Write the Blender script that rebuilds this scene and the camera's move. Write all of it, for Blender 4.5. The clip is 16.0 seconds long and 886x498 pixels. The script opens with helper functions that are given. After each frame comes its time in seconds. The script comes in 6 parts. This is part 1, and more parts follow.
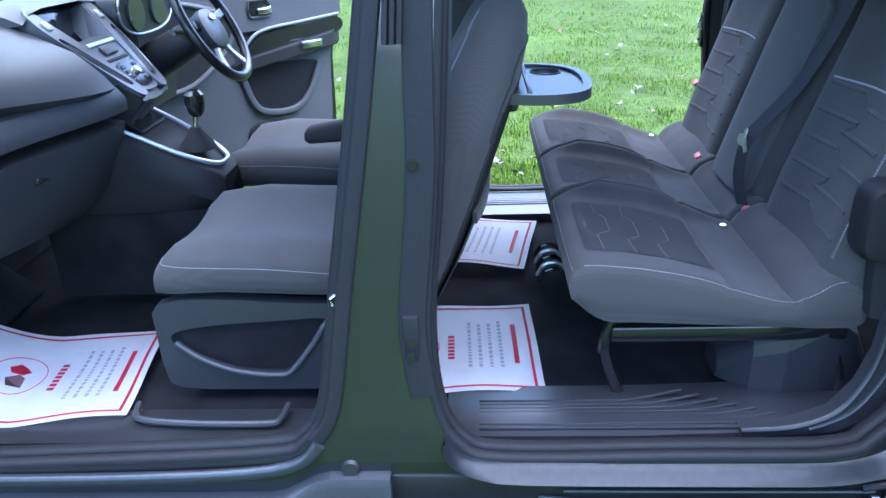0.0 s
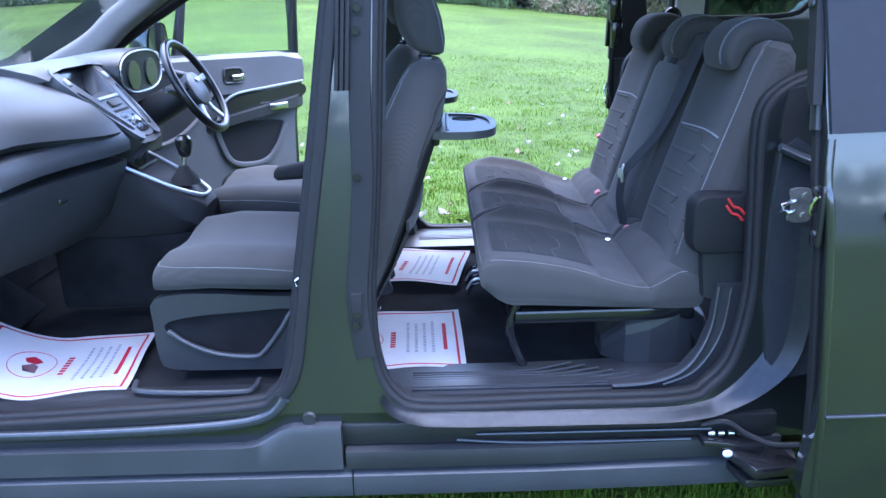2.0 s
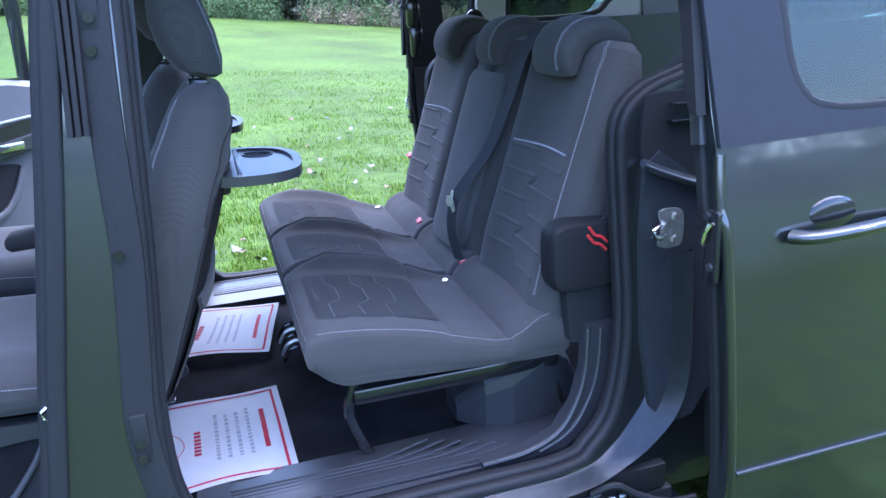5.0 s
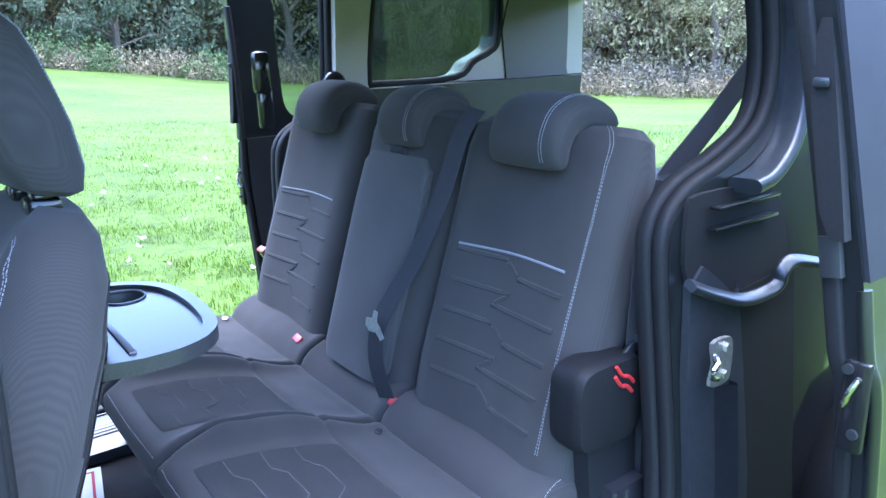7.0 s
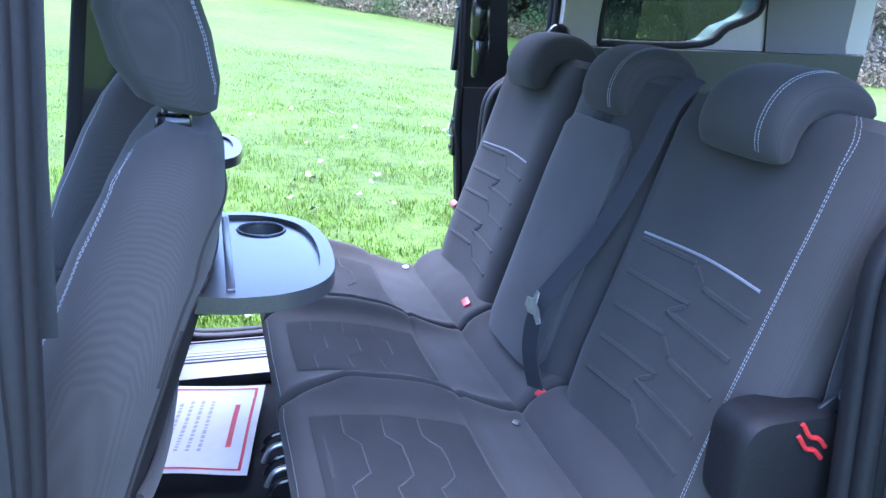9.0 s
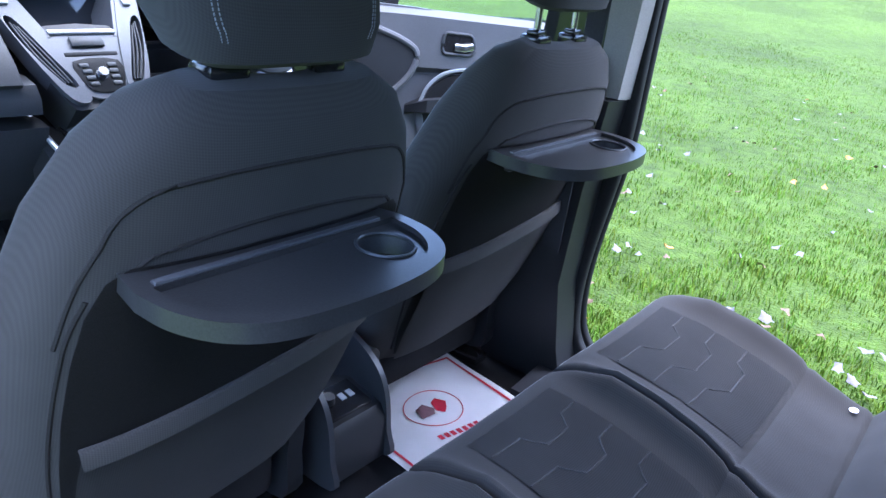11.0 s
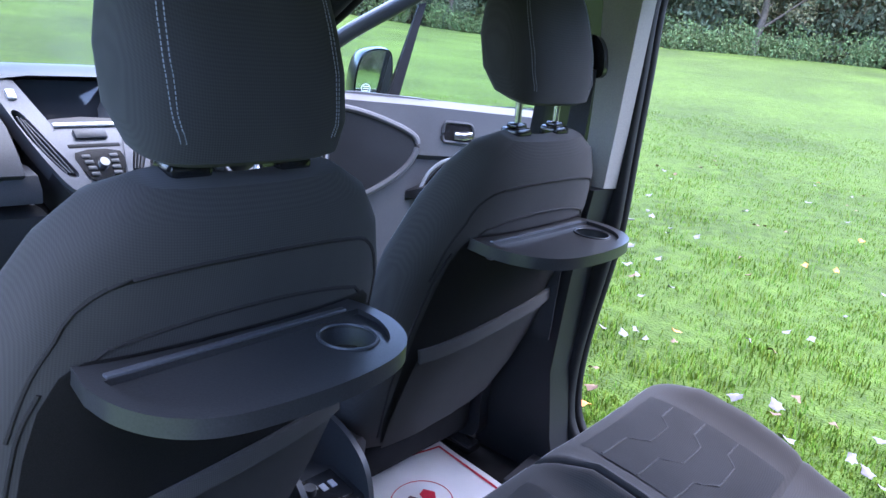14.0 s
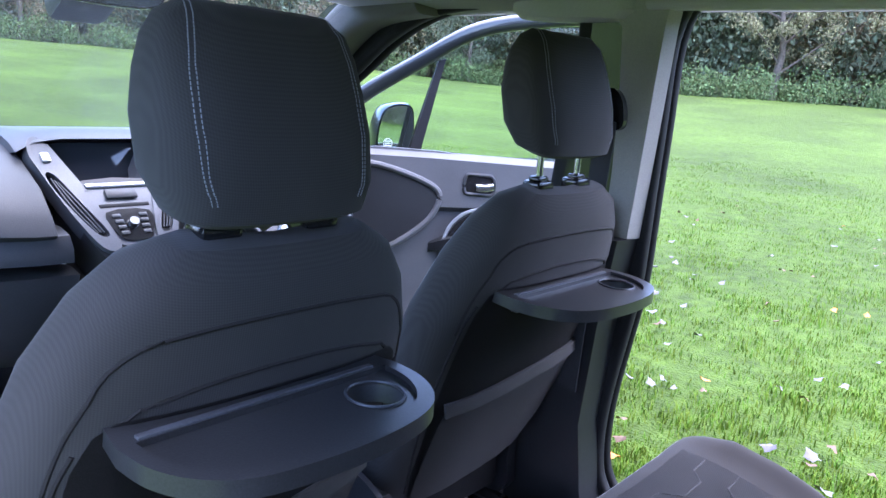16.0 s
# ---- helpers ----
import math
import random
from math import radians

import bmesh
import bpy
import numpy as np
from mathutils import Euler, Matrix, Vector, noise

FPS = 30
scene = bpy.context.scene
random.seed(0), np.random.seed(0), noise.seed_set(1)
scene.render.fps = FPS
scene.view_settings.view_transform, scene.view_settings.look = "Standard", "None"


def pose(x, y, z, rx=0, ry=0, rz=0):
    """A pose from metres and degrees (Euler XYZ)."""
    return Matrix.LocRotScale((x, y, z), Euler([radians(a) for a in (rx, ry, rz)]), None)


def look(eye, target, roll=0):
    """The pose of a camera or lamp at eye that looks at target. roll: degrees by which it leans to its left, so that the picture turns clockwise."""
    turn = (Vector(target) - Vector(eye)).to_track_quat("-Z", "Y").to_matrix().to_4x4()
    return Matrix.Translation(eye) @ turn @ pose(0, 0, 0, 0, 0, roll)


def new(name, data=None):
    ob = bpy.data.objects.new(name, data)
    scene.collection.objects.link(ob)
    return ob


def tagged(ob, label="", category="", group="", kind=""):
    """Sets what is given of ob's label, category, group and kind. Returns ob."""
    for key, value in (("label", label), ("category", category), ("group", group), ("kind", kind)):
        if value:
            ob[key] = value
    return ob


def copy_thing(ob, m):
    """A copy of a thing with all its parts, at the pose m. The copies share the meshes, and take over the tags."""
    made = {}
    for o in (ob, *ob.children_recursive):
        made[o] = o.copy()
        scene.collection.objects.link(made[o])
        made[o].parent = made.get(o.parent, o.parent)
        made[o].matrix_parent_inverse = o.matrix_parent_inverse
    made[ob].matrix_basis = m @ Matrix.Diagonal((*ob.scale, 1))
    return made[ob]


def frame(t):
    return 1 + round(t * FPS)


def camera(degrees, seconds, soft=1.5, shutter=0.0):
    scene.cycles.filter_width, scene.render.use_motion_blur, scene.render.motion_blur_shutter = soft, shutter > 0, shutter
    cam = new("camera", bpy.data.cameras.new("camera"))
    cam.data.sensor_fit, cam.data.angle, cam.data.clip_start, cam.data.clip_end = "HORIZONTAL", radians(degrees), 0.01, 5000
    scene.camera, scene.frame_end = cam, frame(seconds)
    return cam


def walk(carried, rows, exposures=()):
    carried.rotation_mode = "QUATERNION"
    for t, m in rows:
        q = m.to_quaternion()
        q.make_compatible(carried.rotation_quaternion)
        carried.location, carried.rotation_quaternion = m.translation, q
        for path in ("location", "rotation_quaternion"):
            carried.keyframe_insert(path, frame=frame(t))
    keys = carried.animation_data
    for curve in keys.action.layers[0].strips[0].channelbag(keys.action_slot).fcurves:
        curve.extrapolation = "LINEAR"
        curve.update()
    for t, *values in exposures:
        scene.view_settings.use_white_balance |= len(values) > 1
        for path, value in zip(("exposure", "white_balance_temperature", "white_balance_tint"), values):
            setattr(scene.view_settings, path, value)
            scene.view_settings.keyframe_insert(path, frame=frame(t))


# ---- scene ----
cam = camera(61.3, 16.0)

PATH = [
    (0, (0.298, -1.161, 1.434), (0.191, 0.666, 0.629), -2.4),
    (0.5, (0.333, -1.426, 1.428), (0.338, 0.391, 0.593), -1.5),
    (1, (0.407, -1.566, 1.407), (0.399, 0.257, 0.584), -1.5),
    (1.5, (0.377, -1.632, 1.42), (0.369, 0.22, 0.665), -1.6),
    (2, (0.38, -1.653, 1.439), (0.377, 0.245, 0.81), -1.6),
    (2.5, (0.383, -1.66, 1.442), (0.381, 0.269, 0.912), -1.6),
    (3, (0.379, -1.66, 1.443), (0.389, 0.283, 0.966), -1.6),
    (3.5, (0.377, -1.659, 1.441), (0.433, 0.285, 0.975), -1.7),
    (4, (0.375, -1.645, 1.44), (0.504, 0.292, 0.956), -2.0),
    (4.5, (0.366, -1.52, 1.428), (0.647, 0.385, 0.888), -2.3),
    (4.7, (0.372, -1.402, 1.42), (0.753, 0.472, 0.832), -2.7),
    (6.8, (0.203, -0.588, 1.477), (1.325, 0.952, 0.87), -1.9),
    (7, (0.198, -0.585, 1.478), (1.341, 0.965, 0.937), -1.6),
    (7.5, (0.198, -0.578, 1.487), (1.389, 0.979, 1.091), -1.0),
    (8, (0.201, -0.563, 1.490), (1.428, 0.983, 1.169), -0.3),
    (8.5, (0.213, -0.562, 1.478), (1.313, 1.055, 1.059), 0.7),
    (9, (0.385, -0.504, 1.449), (0.962, 1.301, 0.81), 2.9),
    (9.5, (0.645, -0.413, 1.436), (0.442, 1.405, 0.628), 4.2),
    (10, (0.812, -0.194, 1.427), (0.13, 1.498, 0.606), 5.8),
    (10.2, (0.868, -0.132, 1.423), (-0.021, 1.459, 0.599), 5.3),
    (12.3, (1.022, 0.044, 1.444), (-0.153, 1.512, 0.761), 7.2),
    (12.5, (1.023, 0.045, 1.444), (-0.15, 1.512, 0.757), 7.2),
    (13, (1.025, 0.043, 1.444), (-0.145, 1.518, 0.768), 7.1),
    (13.5, (1.027, 0.044, 1.444), (-0.146, 1.524, 0.785), 6.9),
    (14, (1.036, 0.039, 1.452), (-0.169, 1.538, 0.901), 5.8),
    (14.5, (1.034, 0.034, 1.458), (-0.212, 1.539, 1.027), 5.0),
    (15, (1.034, 0.033, 1.458), (-0.222, 1.534, 1.047), 4.7),
    (15.5, (1.035, 0.032, 1.459), (-0.228, 1.526, 1.044), 4.5),
    (16, (1.035, 0.032, 1.461), (-0.243, 1.51, 1.032), 4.4),
]
walk(cam, [(t, look(eye, target, roll)) for t, eye, target, roll in PATH],
     [(0, 3.35, 5550, 15), (1.5, 3.45, 5500, 20), (3.5, 3.42, 5450, 22), (5, 3.45, 5450, 24), (7, 4.0, 5500, 19), (9, 4.0, 5400, 24), (10, 3.5, 5600, 17), (12, 3.45, 5750, 21), (14, 3.45, 5850, 24), (16, 3.45, 5900, 27)])

from mathutils.bvhtree import BVHTree

# ---- world, sun, exposure ----
world = bpy.data.worlds.new("sky_world")
scene.world = world
world.use_nodes = True
wn = world.node_tree
sky = wn.nodes.new("ShaderNodeTexSky")
sky.sky_type = "NISHITA"
sky.sun_disc = False
sky.sun_elevation, sky.sun_rotation = radians(75), radians(40)
sky.air_density, sky.dust_density, sky.ozone_density = 1.0, 1.0, 2.0
wn.links.new(sky.outputs["Color"], wn.nodes["Background"].inputs["Color"])
wn.nodes["Background"].inputs["Strength"].default_value = 0.15
sun = new("sun", bpy.data.lights.new("sun", "SUN"))
sun.data.energy, sun.data.angle, sun.data.color = 1.45, radians(100), (1.0, 0.99, 0.97)
sun.matrix_world = look((1.5, 1.8, 9), (0, 0, 0))


# ---- materials ----
def mat(name, col, rough=0.6, metal=0.0, grain=None, amount=0.25, bump=0.0, bscale=None, coat=0.0, spec=0.5, large=1.5, sheen=0.0, trans=0.0, alpha=1.0):
    """A principled material with variation at two scales and a fine relief."""
    m = bpy.data.materials.new(name)
    m.use_nodes = True
    nt = m.node_tree
    b = nt.nodes["Principled BSDF"]
    b.inputs["Roughness"].default_value = rough
    b.inputs["Metallic"].default_value = metal
    b.inputs["Coat Weight"].default_value = coat
    b.inputs["Coat Roughness"].default_value = 0.05
    b.inputs["Specular IOR Level"].default_value = spec
    b.inputs["Sheen Weight"].default_value = sheen
    b.inputs["Transmission Weight"].default_value = trans
    b.inputs["Alpha"].default_value = alpha
    tc = nt.nodes.new("ShaderNodeTexCoord")
    if grain:
        n1, n2 = nt.nodes.new("ShaderNodeTexNoise"), nt.nodes.new("ShaderNodeTexNoise")
        n1.inputs["Scale"].default_value, n2.inputs["Scale"].default_value = grain, large
        n1.inputs["Detail"].default_value = 3
        add = nt.nodes.new("ShaderNodeMath")
        add.operation = "ADD"
        mr = nt.nodes.new("ShaderNodeMapRange")
        mr.inputs["From Min"].default_value, mr.inputs["From Max"].default_value = 0.7, 1.3
        mr.inputs["To Min"].default_value, mr.inputs["To Max"].default_value = 1 - amount, 1 + amount
        mix = nt.nodes.new("ShaderNodeMix")
        mix.data_type, mix.blend_type = "RGBA", "MULTIPLY"
        mix.inputs["Factor"].default_value = 1
        mix.inputs["A"].default_value = (*col, 1)
        for n in (n1, n2):
            nt.links.new(tc.outputs["Object"], n.inputs["Vector"])
        nt.links.new(n1.outputs["Fac"], add.inputs[0])
        nt.links.new(n2.outputs["Fac"], add.inputs[1])
        nt.links.new(add.outputs[0], mr.inputs["Value"])
        nt.links.new(mr.outputs[0], mix.inputs["B"])
        nt.links.new(mix.outputs["Result"], b.inputs["Base Color"])
        if bump:
            bp = nt.nodes.new("ShaderNodeBump")
            bp.inputs["Strength"].default_value, bp.inputs["Distance"].default_value = bump, 0.001
            n3 = nt.nodes.new("ShaderNodeTexNoise")
            n3.inputs["Scale"].default_value = bscale or grain
            nt.links.new(tc.outputs["Object"], n3.inputs["Vector"])
            nt.links.new(n3.outputs["Fac"], bp.inputs["Height"])
            nt.links.new(bp.outputs["Normal"], b.inputs["Normal"])
    else:
        b.inputs["Base Color"].default_value = (*col, 1)
    return m


def fabric(name, dark, light, pitch=0.0034, rough=0.9):
    """Woven cloth: a fine lattice of two threads with a soft cloud of wear over it."""
    m = mat(name, light, rough, sheen=0.08, spec=0.25)
    nt = m.node_tree
    b = nt.nodes["Principled BSDF"]
    tc = nt.nodes.new("ShaderNodeTexCoord")
    threads = []
    for way in ((0.58, 0.58, 0.58), (0.58, -0.58, 0.58)):
        dot, sine = nt.nodes.new("ShaderNodeVectorMath"), nt.nodes.new("ShaderNodeMath")
        dot.operation, sine.operation = "DOT_PRODUCT", "SINE"
        dot.inputs[1].default_value = tuple(c * 2 * math.pi / pitch for c in way)
        nt.links.new(tc.outputs["Object"], dot.inputs[0])
        nt.links.new(dot.outputs["Value"], sine.inputs[0])
        threads.append(sine)
    weave, s2 = nt.nodes.new("ShaderNodeMath"), nt.nodes.new("ShaderNodeMath")
    weave.operation, s2.operation = "MULTIPLY", "MULTIPLY_ADD"
    for k, t in enumerate(threads):
        nt.links.new(t.outputs[0], weave.inputs[k])
    s2.inputs[1].default_value, s2.inputs[2].default_value = 0.5, 0.75
    nt.links.new(weave.outputs[0], s2.inputs[0])
    n = nt.nodes.new("ShaderNodeTexNoise")
    n.inputs["Scale"].default_value = 9
    s3 = nt.nodes.new("ShaderNodeMath")
    nt.links.new(s2.outputs[0], s3.inputs[0])
    nt.links.new(n.outputs["Fac"], s3.inputs[1])
    nt.links.new(tc.outputs["Object"], n.inputs["Vector"])
    mr = nt.nodes.new("ShaderNodeMapRange")
    mr.inputs["From Min"].default_value, mr.inputs["From Max"].default_value = 0.6, 2.0
    mix = nt.nodes.new("ShaderNodeMix")
    mix.data_type = "RGBA"
    mix.inputs["A"].default_value, mix.inputs["B"].default_value = (*dark, 1), (*light, 1)
    nt.links.new(s3.outputs[0], mr.inputs["Value"])
    nt.links.new(mr.outputs[0], mix.inputs["Factor"])
    nt.links.new(mix.outputs["Result"], b.inputs["Base Color"])
    bp = nt.nodes.new("ShaderNodeBump")
    bp.inputs["Strength"].default_value, bp.inputs["Distance"].default_value = 0.12, 0.001
    nt.links.new(s2.outputs[0], bp.inputs["Height"])
    nt.links.new(bp.outputs["Normal"], b.inputs["Normal"])
    return m


def glass(name, tint):
    """Thin pane: tinted see-through with a gloss that grows towards grazing view."""
    m = bpy.data.materials.new(name)
    m.use_nodes = True
    nt = m.node_tree
    nt.nodes.remove(nt.nodes["Principled BSDF"])
    clear, gloss, mix = nt.nodes.new("ShaderNodeBsdfTransparent"), nt.nodes.new("ShaderNodeBsdfGlossy"), nt.nodes.new("ShaderNodeMixShader")
    clear.inputs["Color"].default_value = (*tint, 1)
    gloss.inputs["Roughness"].default_value = 0.02
    lw, pw, sc = nt.nodes.new("ShaderNodeLayerWeight"), nt.nodes.new("ShaderNodeMath"), nt.nodes.new("ShaderNodeMath")
    lw.inputs["Blend"].default_value = 0.5
    pw.operation, sc.operation = "POWER", "MULTIPLY_ADD"
    pw.inputs[1].default_value, sc.inputs[1].default_value, sc.inputs[2].default_value = 5.0, 0.7, 0.03
    nt.links.new(lw.outputs["Facing"], pw.inputs[0])
    nt.links.new(pw.outputs[0], sc.inputs[0])
    nt.links.new(sc.outputs[0], mix.inputs[0])
    nt.links.new(clear.outputs[0], mix.inputs[1])
    nt.links.new(gloss.outputs[0], mix.inputs[2])
    nt.links.new(mix.outputs[0], nt.nodes["Material Output"].inputs["Surface"])
    return m


PAINT = mat("dark_metallic_paint", (0.021, 0.024, 0.0245), 0.28, 0.55, grain=900, amount=0.3, coat=1.0, large=2)
# dark steel, also body paint with the sky's sheen put into its colour
SATIN = mat("satin_steel_and_skylit_paint", (0.045, 0.050, 0.058), 0.30, 0.5, grain=60, amount=0.15, bump=0.1)
PLAST = mat("black_grained_plastic", (0.017, 0.018, 0.020), 0.44, grain=420, amount=0.3, bump=0.25, large=5)
TRAYBLACK = mat("satin_black_tray_plastic", (0.032, 0.032, 0.033), 0.30, grain=420, amount=0.3, bump=0.12, large=5, spec=0.5)
TREAD = mat("black_moulded_tread", (0.024, 0.025, 0.028), 0.34, grain=420, amount=0.25, bump=0.12, large=5)
DASH = mat("soft_dark_grey_dash", (0.032, 0.034, 0.037), 0.48, grain=420, amount=0.25, bump=0.25, large=4)
PLGREY = mat("grey_grained_plastic", (0.034, 0.036, 0.040), 0.42, grain=420, amount=0.25, bump=0.25, large=4)
PLSHINE = mat("glossy_black_plastic", (0.012, 0.012, 0.013), 0.15, grain=80, amount=0.2)
RUBBER = mat("black_rubber_seal", (0.009, 0.009, 0.010), 0.66, grain=150, amount=0.3, bump=0.15, spec=0.3)
LINER = mat("light_grey_headliner", (0.50, 0.485, 0.455), 0.95, grain=500, amount=0.12, bump=0.3)
UPLINE = mat("dark_grey_side_lining", (0.13, 0.125, 0.12), 0.75, grain=300, amount=0.12, bump=0.2)
TRIM = mat("beige_grey_pillar_trim", (0.42, 0.395, 0.355), 0.7, grain=300, amount=0.1, bump=0.15)
CARPET = mat("black_carpet", (0.011, 0.011, 0.012), 0.98, grain=700, amount=0.6, bump=0.9, large=9, spec=0.15)
CLOTH = fabric("charcoal_woven_cloth", (0.034, 0.0315, 0.0295), (0.056, 0.0520, 0.0490))
CLOTH2 = fabric("grey_woven_insert_cloth", (0.048, 0.0465, 0.0455), (0.086, 0.0835, 0.0820), 0.0030)
VINYL = mat("dark_cloth_side", (0.024, 0.0215, 0.0205), 0.85, grain=800, amount=0.35, bump=0.4, sheen=0.02, spec=0.2)
THREAD = mat("pale_grey_thread", (0.25, 0.255, 0.27), 0.8, grain=900, amount=0.3)
CHROME = mat("brushed_chrome", (0.62, 0.63, 0.65), 0.22, 1.0, grain=120, amount=0.1)
ZINC = mat("zinc_plated_steel", (0.55, 0.55, 0.53), 0.38, 0.9, grain=90, amount=0.25, bump=0.15)
PAPER = mat("white_coated_paper", (0.74, 0.74, 0.76), 0.55, grain=14, amount=0.06, bump=0.2, bscale=30)
RED = mat("red_print", (0.55, 0.02, 0.05), 0.6, grain=200, amount=0.15)
INKGREY = mat("pale_grey_print", (0.42, 0.43, 0.47), 0.6, grain=200, amount=0.1)
INKDARK = mat("dark_red_grey_print", (0.12, 0.06, 0.07), 0.6, grain=200, amount=0.2)
BUCKLE = mat("red_plastic_button", (0.55, 0.035, 0.04), 0.35, grain=100, amount=0.1)
WEB = mat("black_belt_webbing", (0.034, 0.034, 0.038), 0.75, grain=600, amount=0.4, bump=0.5, spec=0.3)
GLASS = glass("clear_car_glass", (0.90, 0.95, 0.93))
DARKGLASS = glass("privacy_glass", (0.56, 0.62, 0.58))
SCREEN = mat("dark_display_glass", (0.03, 0.035, 0.045), 0.08, grain=5, amount=0.2)
DOORGREY = mat("mid_grey_door_plastic", (0.078, 0.080, 0.086), 0.55, grain=420, amount=0.2, bump=0.25, large=4)
FASCIA = mat("satin_grey_fascia", (0.10, 0.104, 0.114), 0.34, 0.4, grain=250, amount=0.12)
SILVER = mat("silver_painted_trim", (0.42, 0.44, 0.47), 0.32, 0.6, grain=250, amount=0.12)


# ---- geometry helpers ----
def mesh_of(bm, name, material, smooth=True):
    bmesh.ops.recalc_face_normals(bm, faces=bm.faces)
    me = bpy.data.meshes.new(name)
    bm.to_mesh(me)
    bm.free()
    for m in (material if isinstance(material, (list, tuple)) else [material]):
        me.materials.append(m)
    if smooth:
        me.shade_smooth()
        me.set_sharp_from_angle(angle=radians(38))
    return me


def part(name, bm, material, parent, label="", smooth=True):
    ob = new(name, mesh_of(bm, name, material, smooth))
    ob.parent = parent
    return tagged(ob, label)


def thing(name, label, category, at=(0, 0, 0), group="", kind="", rz=0):
    ob = new(name)
    ob.empty_display_size = 0.05
    ob.matrix_world = pose(*at, 0, 0, rz)
    return tagged(ob, label, category, group, kind)


def single(name, bm, material, label, category, group="", kind="", smooth=True):
    return tagged(new(name, mesh_of(bm, name, material, smooth)), label, category, group, kind)


def move(bm, verts, m):
    bmesh.ops.transform(bm, matrix=m, verts=verts)


def box(bm, c, s, bev=0.004, m=None, seg=2, rot=(0, 0, 0)):
    """A bevelled box of size s round c."""
    vs = bmesh.ops.create_cube(bm, size=1.0)["verts"]
    bmesh.ops.scale(bm, vec=s, verts=vs)
    if bev:
        es = {e for v in vs for e in v.link_edges}
        r = bmesh.ops.bevel(bm, geom=list(es), offset=min(bev, min(s) * 0.45), segments=seg, profile=0.5, affect="EDGES")
        vs = list({v for f in r["faces"] for v in f.verts} | {v for v in vs if v.is_valid})
    move(bm, vs, (m or Matrix()) @ pose(*c, *rot))
    return vs


def cyl(bm, a, b, r, r2=None, n=20, caps=True):
    a, b = Vector(a), Vector(b)
    d = b - a
    vs = bmesh.ops.create_cone(bm, cap_ends=caps, segments=n, radius1=r, radius2=r if r2 is None else r2, depth=d.length)["verts"]
    move(bm, vs, Matrix.Translation((a + b) / 2) @ d.to_track_quat("Z", "Y").to_matrix().to_4x4())
    return vs


def ball(bm, c, s, u=16, v=10):
    vs = bmesh.ops.create_uvsphere(bm, u_segments=u, v_segments=v, radius=1)["verts"]
    move(bm, vs, Matrix.Translation(c) @ Matrix.Diagonal((*s, 1)))
    return vs


def loft(bm, rings, closed=True, caps=True, loop=False):
    """A skin over rings of points that all have the same count."""
    rows = [[bm.verts.new(p) for p in r] for r in rings]
    n = len(rows[0])
    pairs = list(zip(rows, rows[1:])) + ([(rows[-1], rows[0])] if loop else [])
    for a, b in pairs:
        for i in range(n if closed else n - 1):
            j = (i + 1) % n
            bm.faces.new((a[i], a[j], b[j], b[i]))
    if caps and closed and not loop:
        bm.faces.new(rows[0][::-1])
        bm.faces.new(rows[-1])
    return rows


def smooth_line(pts, n=8, closed=False):
    """A Catmull-Rom line through points."""
    P = [Vector(p) for p in pts]
    k = len(P)
    out = []
    for i in range(k if closed else k - 1):
        p0 = P[(i - 1) % k] if closed or i else P[0]
        p1, p2 = P[i], P[(i + 1) % k]
        p3 = P[(i + 2) % k] if closed or i + 2 < k else P[-1]
        for j in range(n):
            t = j / n
            out.append(0.5 * (2 * p1 + (p2 - p0) * t + (2 * p0 - 5 * p1 + 4 * p2 - p3) * t * t + (3 * p1 - p0 - 3 * p2 + p3) * t ** 3))
    if not closed:
        out.append(P[-1])
    return out


def sweep(bm, pts, prof, up=(0, 0, 1), closed=False, scale=None):
    """A profile of (side, up) offsets carried along a line."""
    P = [Vector(p) for p in pts]
    rings, k = [], len(P)
    upv = Vector(up)
    for i in range(k):
        a, b = (P[(i - 1) % k], P[(i + 1) % k]) if closed else (P[max(i - 1, 0)], P[min(i + 1, k - 1)])
        d = (b - a).normalized()
        s = d.cross(upv)
        s = s.normalized() if s.length > 1e-5 else Vector((1, 0, 0))
        u = s.cross(d)
        f = scale(i / (k - 1)) if scale else 1
        rings.append([P[i] + s * x * f + u * y * f for x, y in prof])
    loft(bm, rings, loop=closed)


def circle(r, n=10, ry=None):
    return [(r * math.cos(2 * math.pi * i / n), (ry or r) * math.sin(2 * math.pi * i / n)) for i in range(n)]


def rrect(w, h, r, n=4):
    """A rounded rectangle, w by h, round the middle."""
    out = []
    for cx, cy, a0 in ((w / 2 - r, h / 2 - r, 0), (-w / 2 + r, h / 2 - r, 90), (-w / 2 + r, -h / 2 + r, 180), (w / 2 - r, -h / 2 + r, 270)):
        for i in range(n + 1):
            a = radians(a0 + 90 * i / n)
            out.append((cx + r * math.cos(a), cy + r * math.sin(a)))
    return out


def tube(bm, pts, r, n=10, closed=False, up=(0, 0, 1)):
    sweep(bm, pts, circle(r, n), up, closed)


def squircle(cx, cy, a, b, p=3.2, n=28):
    out = []
    for i in range(n):
        t = 2 * math.pi * i / n
        c, s = math.cos(t), math.sin(t)
        out.append((cx + a * math.copysign(abs(c) ** (2 / p), c), cy + b * math.copysign(abs(s) ** (2 / p), s)))
    return out


